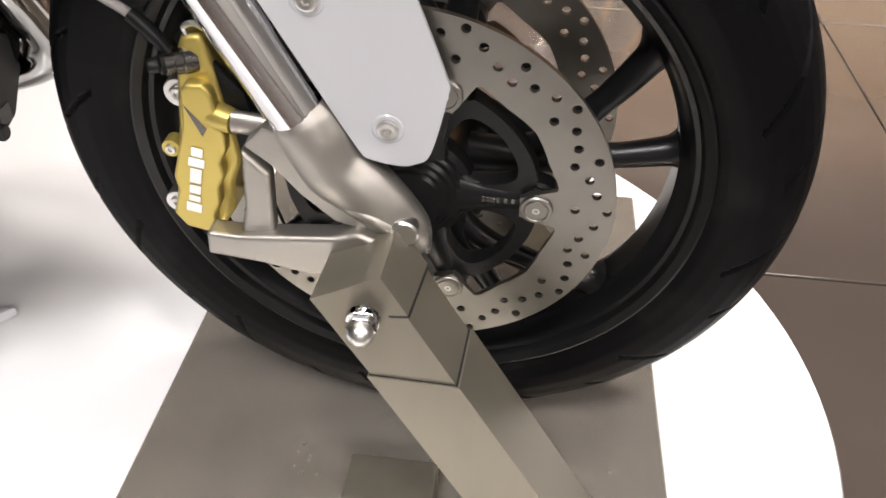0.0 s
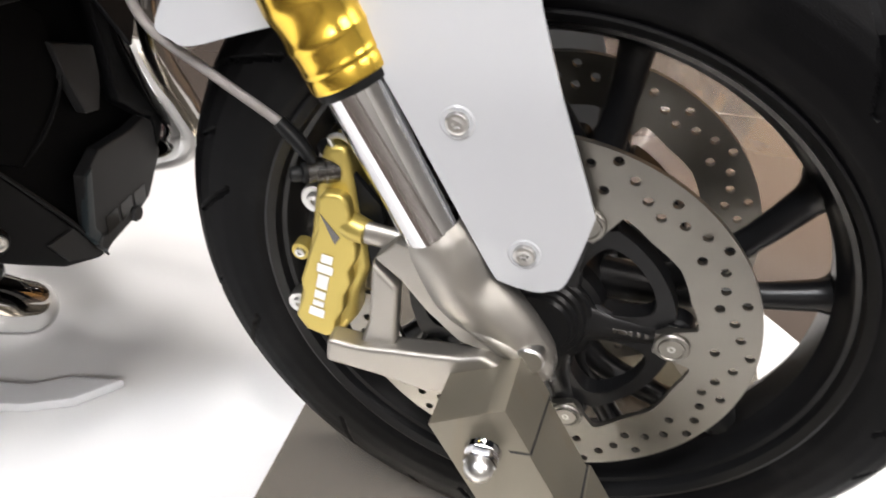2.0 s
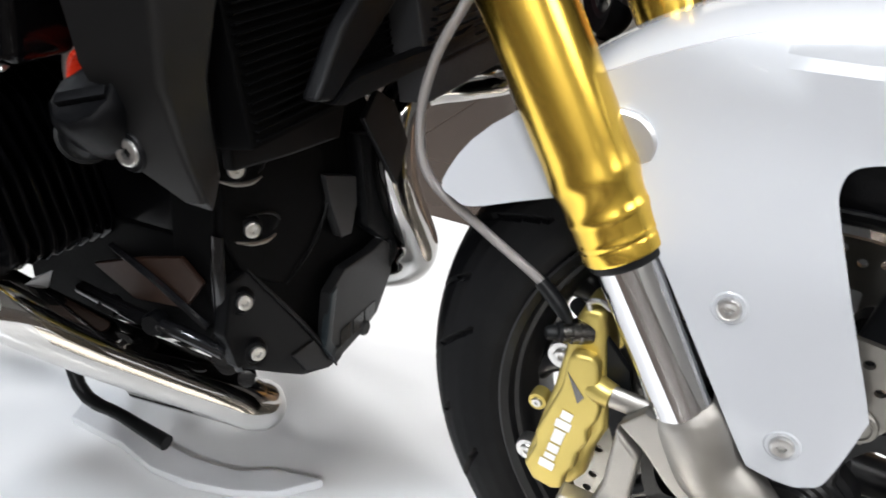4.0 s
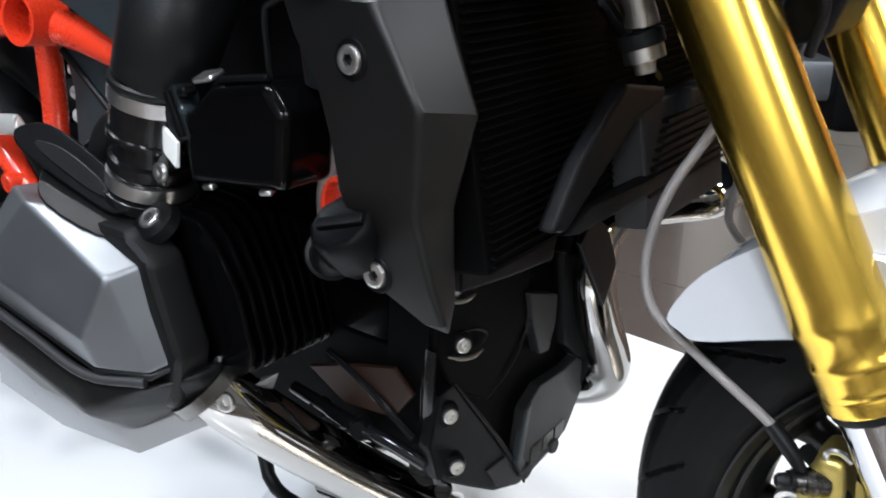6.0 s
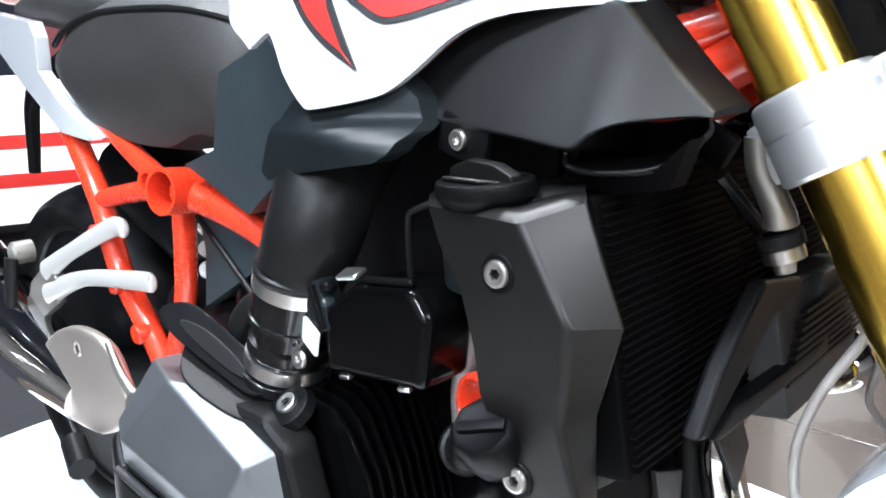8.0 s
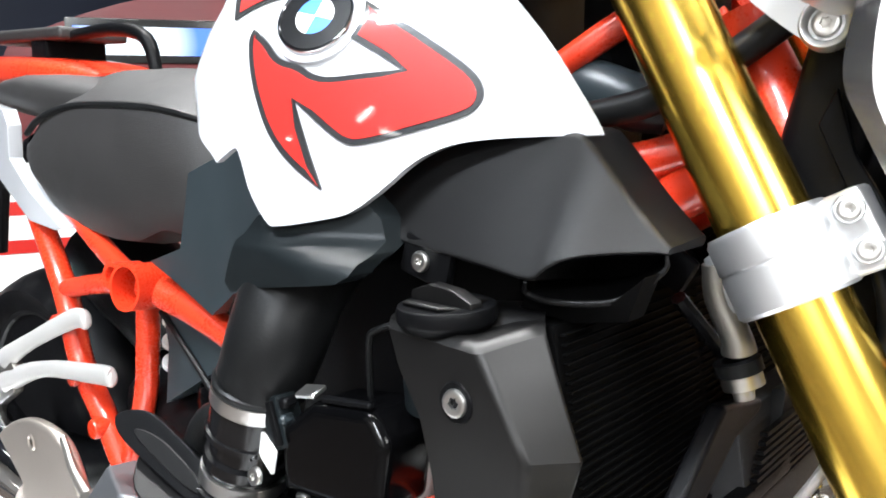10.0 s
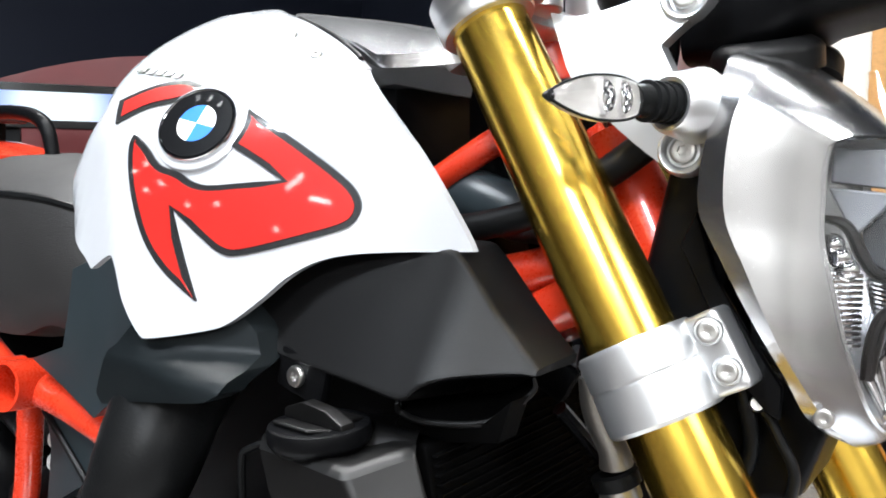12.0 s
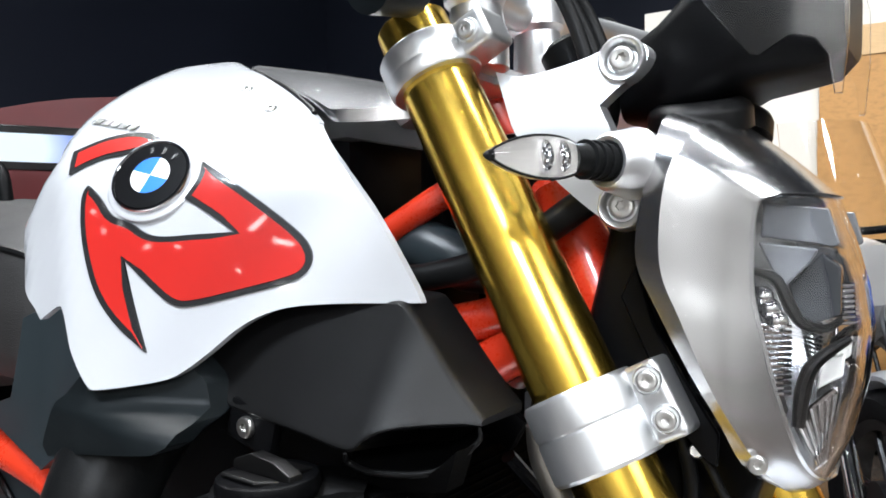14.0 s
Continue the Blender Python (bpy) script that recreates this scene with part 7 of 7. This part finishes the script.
    part("rear_mudguard", tube([(-1.19, 0, 0.56), (-1.25, 0, 0.62), (-1.36, 0, 0.67)], [0.05, 0.07, 0.07], 18, 4, flat=((0, 1, 0), 1.2)), PLASTIC, bike)
    part("swingarm", tube([(-1.05, -0.03, 0.42), (-1.25, -0.09, 0.36), (-1.515, -0.10, 0.315)], [0.05, 0.04, 0.05], 18, 4), PLASTIC, bike)
    part("number_plate_arm", tube([(-1.62, 0, 0.84), (-1.80, 0, 0.78), (-1.86, 0, 0.62)], [0.02, 0.016, 0.012], 12, 4), PLASTIC, bike)
    cowl = [ring(x, w, z0, z1) for x, w, z0, z1 in ((-1.275, 0.05, 0.925, 0.945), (-1.33, 0.075, 0.920, 0.962), (-1.42, 0.090, 0.925, 0.975), (-1.60, 0.090, 0.93, 0.990), (-1.74, 0.06, 0.94, 0.985))]
    part("tail_cowl", loft(cowl), REDFRAME, bike, "orange-red tail cowl behind the seat", 50)
    rk = part("luggage_rack", box((0.34, 0.11, 0.020), pose(-1.545, 0, 1.018, 0, 3, 0), 0.007, 3), SEAT, bike, "dark grey luggage rack plate")
    part("rack_bow", tube([(-1.40, -0.03, 1.006), (-1.25, -0.03, 1.004), (-1.16, -0.03, 0.984), (-1.135, -0.03, 0.930)], [0.009, 0.010, 0.010, 0.009], 12, 5), PLASTIC, rk)
    part("rack_stem", box((0.06, 0.10, 0.05), pose(-1.47, 0, 0.99), 0.008), PLASTIC, rk)
    # side stand blade reaching down to the stage
    part("stand_leg", tube([(-0.86, 0.0, 0.20), (-0.797, -0.05, 0.105), (-0.713, -0.059, 0.095), (-0.642, -0.062, 0.085)], [0.010, 0.009, 0.008, 0.010], 10, 4), HOSE, bike)


rear()


def deflector():
    # thin pale pointed blade lying flat on the stage
    ob = prism([(-0.489, 0.034), (-0.554, 0.022), (-0.592, -0.003), (-0.654, -0.011), (-0.727, -0.008), (-0.797, -0.003), (-0.88, 0.02), (-0.86, -0.03), (-0.764, -0.035), (-0.696, -0.050), (-0.637, -0.048), (-0.576, -0.033), (-0.529, -0.011)], pose(0, 0, 0.001), 0.014, 0.004, 2)
    tagged(link_mesh("pale_blade", ob, material("pale_grey_lacquer", (0.62, 0.63, 0.65), 0.3, coat=0.3)), "pale grey pointed blade on the white stage", "support")


deflector()


# ---- what stands around the stage ----
def carpet():
    # flat black sheet laid over the hall floor beside the stage
    tagged(link_mesh("carpet", box((5.0, 9.0, 0.012), pose(-4.75, 2.0, -0.146), 0.003), material("black_floor_sheet", (0.010, 0.010, 0.012), 0.9, bump=0.8, grain_size=300, vary=0.3)), "flat black sheet on the floor beside the stage", "carpet", kind="structure")


def partition():
    cream = material("cream_partition_paint", (0.74, 0.70, 0.62), 0.55, vary=0.03, vary_size=2)
    tagged(link_mesh("wall_partition", box((3.6, 0.12, 2.42), pose(-0.05, 4.3, 1.06), 0.006), cream), "cream painted partition wall", "wall", kind="structure")
    osb = material("oriented_strand_board", (0.46, 0.24, 0.075), 0.6, vary=0.45, vary_size=22, grain_size=160, bump=0.6, stretch=(1, 1, 2.2), dirt=0.35, dirt_colour=(0.22, 0.10, 0.03))
    b = thing("strand_board_panel", "orange-brown strand board panel against the cream partition", "panel")
    for i in range(3):
        part("board", box((1.16, 0.03, 2.02), pose(-0.26 + 1.18 * i, 4.2, 0.865), 0.003), osb, b)
    part("board_batten", box((3.55, 0.04, 0.16), pose(0.93, 4.195, 1.93), 0.004), material("pale_batten_wood", (0.60, 0.40, 0.20), 0.6, vary=0.2, stretch=(1, 1, 12)), b)


def light_box():
    glow = bpy.data.materials.new("blue_white_screen_glow")
    glow.use_nodes = True
    nt = glow.node_tree
    bs = nt.nodes["Principled BSDF"]
    tc = nt.nodes.new("ShaderNodeTexCoord")
    gr = nt.nodes.new("ShaderNodeTexGradient")
    gr.gradient_type = "SPHERICAL"
    mp = nt.nodes.new("ShaderNodeMapping")
    mp.inputs["Location"].default_value, mp.inputs["Scale"].default_value = (0.30, 0, 0.02), (2.4, 1, 2.6)
    rp = nt.nodes.new("ShaderNodeValToRGB")
    rp.color_ramp.elements[0].color, rp.color_ramp.elements[1].color = (0.02, 0.16, 0.85, 1), (0.85, 0.95, 1, 1)
    rp.color_ramp.elements[1].position = 0.55
    nt.links.new(tc.outputs["Object"], mp.inputs["Vector"])
    nt.links.new(mp.outputs[0], gr.inputs[0])
    nt.links.new(gr.outputs[0], rp.inputs[0])
    nt.links.new(rp.outputs[0], bs.inputs["Emission Color"])
    bs.inputs["Emission Strength"].default_value = 1.1
    bs.inputs["Base Color"].default_value = (0.02, 0.02, 0.03, 1)
    t = thing("light_box", "blue and white glowing screen in a black frame", "screen")
    m = Matrix.Translation((-5.38, 2.30, 1.470)) @ pose(0, 0, 0, 0, 0, 60)
    part("screen_case", box((1.12, 0.10, 0.30), m, 0.01), BLACKGLOSS, t)
    s = part("screen", box((1.02, 0.004, 0.19), Matrix(), 0), glow, t, "lit blue and white screen")
    s.matrix_local = m @ pose(0, -0.0535, 0)
    part("stand_post", box((0.10, 0.08, 1.45), m @ pose(0.4, 0.05, -0.82), 0.006), PLASTIC, t)
    part("stand_post", box((0.10, 0.08, 1.45), m @ pose(-0.4, 0.05, -0.82), 0.006), PLASTIC, t)
    part("stand_foot", box((1.2, 0.4, 0.04), m @ pose(0, 0.05, -1.535), 0.006), PLASTIC, t)


def red_counter():
    """A red curved stand wall behind the screen."""
    t = thing("red_counter", "dark red curved counter with a rounded hood", "counter")
    red = material("dark_red_lacquer", (0.16, 0.008, 0.010), 0.45, coat=0.0, vary=0.2, vary_size=3)
    rings = []
    for i in range(15):
        a = -1 + i / 7
        top = 2.08 - 0.5 * a * a
        x, y = -6.3 + 1.0 * (a + 0.15), 3.4 + 1.7 * (a + 0.15)
        rings.append([Vector((x, y, -0.14)), Vector((x, y, top - 0.08)), Vector((x + 0.02, y + 0.04, top)), Vector((x + 0.1, y + 0.4, top)), Vector((x + 0.1, y + 0.4, -0.14))])
    part("counter_body", loft(rings), red, t)
    part("counter_plinth", box((3.4, 0.3, 0.10), pose(-6.1, 3.75, -0.09, 0, 0, 59), 0.004), PLASTIC, t)


def parked_bike(at, turn, paint, label, screen=True):
    """A parked touring motorcycle seen far behind, facing its local +x."""
    t = thing("parked_motorcycle", label, "motorcycle", "motorcycles behind the stage")
    t.matrix_world = Matrix.Translation(at) @ pose(0, 0, 0, 0, 0, turn)
    for x, r in ((0, 0.31), (-1.5, 0.32)):
        m = pose(x, 0, r, 90, 0, 0)
        w = part("wheel", lathe([(r - 0.10, 0.03), (r - 0.08, 0.045), (r - 0.03, 0.06), (r, 0.02), (r, -0.02), (r - 0.03, -0.06), (r - 0.08, -0.045), (r - 0.10, -0.03)], m, 40, True), RUBBER, t)
        part("rim", lathe([(r - 0.12, 0.03), (r - 0.09, 0.04), (r - 0.09, -0.04), (r - 0.12, -0.03)], m, 32, True), RIM, w)
        part("hub", lathe([(0.0, 0.05), (0.05, 0.05), (0.05, -0.05), (0, -0.05)], m, 20), RIM, w)
        for k in range(6):
            a = math.pi / 3 * k
            part("spoke", tube([(x, 0, r), (x + (r - 0.1) * math.cos(a), 0, r + (r - 0.1) * math.sin(a))], 0.012, 8, 1), RIM, w)
    for s in (-1, 1):
        part("fork_leg", tube([(0, s * 0.1, 0.31), (-0.32, s * 0.1, 0.95)], 0.025, 12, 2), CHROME, t)
    part("body", loft([[Vector((x, w * math.cos(radians(a)), z + h * math.sin(radians(a)))) for a in range(0, 360, 20)] for x, w, z, h in ((-0.22, 0.06, 0.85, 0.06), (-0.30, 0.16, 0.84, 0.16), (-0.55, 0.20, 0.86, 0.19), (-0.75, 0.16, 0.86, 0.15), (-0.95, 0.12, 0.80, 0.07), (-1.40, 0.13, 0.84, 0.08), (-1.75, 0.08, 0.92, 0.05))]), paint, t, "", 60)
    part("engine", box((0.5, 0.34, 0.36), pose(-0.70, 0, 0.47), 0.05), PLASTIC, t)
    part("cylinder", box((0.2, 0.68, 0.14), pose(-0.60, 0, 0.46), 0.03), HEADMAT, t)
    part("seat", loft([[Vector((x, w * math.cos(radians(a)), z + h * math.sin(radians(a)))) for a in range(0, 360, 20)] for x, w, z, h in ((-0.8, 0.10, 0.87, 0.03), (-1.0, 0.15, 0.86, 0.05), (-1.35, 0.15, 0.92, 0.05), (-1.6, 0.12, 0.96, 0.03))]), SEAT, t)
    part("front_fender", tube([(0.20, 0, 0.58), (0.05, 0, 0.655), (-0.15, 0, 0.60)], 0.065, 12, 5, flat=((0, 0, 1), 0.35)), paint, t)
    part("handlebar", tube([(-0.38, 0.40, 1.10), (-0.40, 0.12, 1.06), (-0.40, -0.12, 1.06), (-0.38, -0.40, 1.10)], 0.014, 10, 5), PLASTIC, t)
    part("headlight", tube([(-0.10, 0, 0.93), (-0.22, 0, 0.94)], [0.09, 0.10], 20, 2), SILVER, t)
    for s in (-1, 1):
        part("mirror", tube([(-0.40, s * 0.25, 1.08), (-0.36, s * 0.30, 1.22), (-0.36, s * 0.36, 1.24)], [0.006, 0.007, 0.035], 10, 4), PLASTIC, t)
    if screen:
        bm = bmesh.new()
        rings = []
        for i in range(7):
            u = i / 6
            rings.append([Vector((-0.12 - 0.26 * u + 0.10 * (abs(j - 6) / 6) ** 2 * -1, 0.20 * (1 - 0.25 * u) * (j - 6) / 6, 1.0 + 0.42 * u)) for j in range(13)] + [Vector((-0.125 - 0.26 * u + 0.10 * (abs(j - 6) / 6) ** 2 * -1, 0.20 * (1 - 0.25 * u) * (j - 6) / 6, 1.0 + 0.42 * u)) for j in range(12, -1, -1)])
        w = part("windscreen", loft(rings), GLASS, t, "clear windscreen")
        w.visible_shadow = False
    part("luggage_rack", box((0.34, 0.26, 0.03), pose(-1.78, 0, 1.01), 0.008), PLASTIC, t)
    part("rack_leg", tube([(-1.70, 0, 0.92), (-1.74, 0, 1.0)], 0.02, 10, 2), PLASTIC, t)
    return t


def spotlights():
    """Rows of small round spotlights under the dark ceiling and on the cream front wall."""
    glow = bpy.data.materials.new("spotlight_glow")
    glow.use_nodes = True
    bs = glow.node_tree.nodes["Principled BSDF"]
    bs.inputs["Emission Color"].default_value = (1, 0.96, 0.9, 1)
    bs.inputs["Emission Strength"].default_value = 34
    can = [(0.055, 0.016), (0.058, 0.0), (0.065, 0.0), (0.065, 0.20), (0.0, 0.20)]
    lens = [(0, 0.011), (0.040, 0.012), (0.054, 0.015), (0.054, 0.017)]

    def row(places, label, stem=None, size=1.0):
        first = thing("spotlight", label, "spotlight", "hall spotlights")
        part("can", lathe([(r * size, z) for r, z in can], Matrix(), 20), PLASTIC, first)
        part("bulb", lathe([(r * size, z) for r, z in lens], Matrix(), 20), glow, first, "lit spotlight lens")
        if stem:
            part("stem", stem, PLASTIC, first)
        first.matrix_world = places[0]
        for m in places[1:]:
            copy_thing(first, m)

    # tilted ones hang from the ceiling on short stems
    tilt = axis_pose((0, 0, 0), (-1.2, -6.3, 4.7))
    up = tilt.inverted() @ Vector((0, 0, 1))
    root = Vector((0, 0, 0.10))
    stem = lambda: tube([root, root + up * 0.165], 0.010, 10, 1)
    hung = ((-2.60, -7.15), (-3.50, -6.90), (-3.42, -7.20), (-3.22, -7.00), (-3.62, -6.45), (-3.15, -6.62), (-1.92, -7.35), (-0.66, -6.30), (-3.35, -6.72), (-2.95, -7.30))
    row([Matrix.Translation((x, y, 5.62)) @ tilt for x, y in hung], "small tilted black spotlight hanging from the dark ceiling", stem(), 0.36)
    # slim light bars between them
    bars = [Matrix.Translation((x, y, 5.62)) @ tilt @ Matrix.Rotation(radians(a), 4, "Z") for x, y, a in ((-1.72, -6.38, 62), (-1.44, -6.60, 8), (-1.36, -7.40, 12))]
    for m in bars:
        bar = thing("light_bar", "slim lit light bar hanging from the dark ceiling", "ceiling light", "hall light bars")
        part("housing", box((0.24, 0.05, 0.06), Matrix.Translation((0, 0, 0.05)), 0.006), PLASTIC, bar)
        part("diffuser", box((0.22, 0.032, 0.012), Matrix.Translation((0, 0, 0.018)), 0.003), glow, bar, "lit diffuser strip")
        bar.matrix_world = m
        up_here = m.to_3x3().inverted() @ Vector((0, 0, 1))
        part("stem", tube([Vector((0, 0, 0.07)), Vector((0, 0, 0.07)) + up_here * 0.19], 0.010, 10, 1), PLASTIC, bar)
    row([pose(-5.4 + 1.6 * i + 0.5 * (k % 2), y, 5.65) for k, y in enumerate((-3.2, 2.6)) for i in range(7)], "small round black spotlight set under the dark ceiling")
    row([pose(-4.6 + 0.95 * i + 0.4 * k, -7.799, 2.0 + 0.72 * k, 90) for k in range(3) for i in range(8)], "small round black spotlight fixed to the cream wall")


def striped_board():
    t = thing("striped_board", "white display board with two red stripes on black feet", "board")
    m = Matrix.Translation((-4.75, 1.05, 0.40)) @ pose(0, 0, 0, 0, 0, 68)
    part("board", box((1.9, 0.05, 0.80), m, 0.006), LABEL, t)
    for z in (0.05, -0.16):
        part("stripe", box((1.88, 0.004, 0.075), m @ pose(0, -0.0275, z), 0), RED_DECAL, t)
    for x in (-0.8, 0.8):
        part("foot", box((0.08, 0.36, 0.15), m @ pose(x, 0, -0.4745), 0.01), PLASTIC, t)


carpet()
partition()
striped_board()
spotlights()
light_box()
red_counter()
silver = material("silver_grey_paint", (0.34, 0.35, 0.37), 0.3, coat=0.5, metal=0.5)
bluepaint = material("deep_blue_paint", (0.02, 0.05, 0.22), 0.3, coat=0.5)
parked_bike((-0.28, 1.95, -0.15), -58, silver, "silver touring motorcycle with a clear windscreen behind the stage")
parked_bike((0.32, 2.45, -0.15), -58, bluepaint, "deep blue motorcycle with a clear windscreen behind the stage")
tiled_floor()
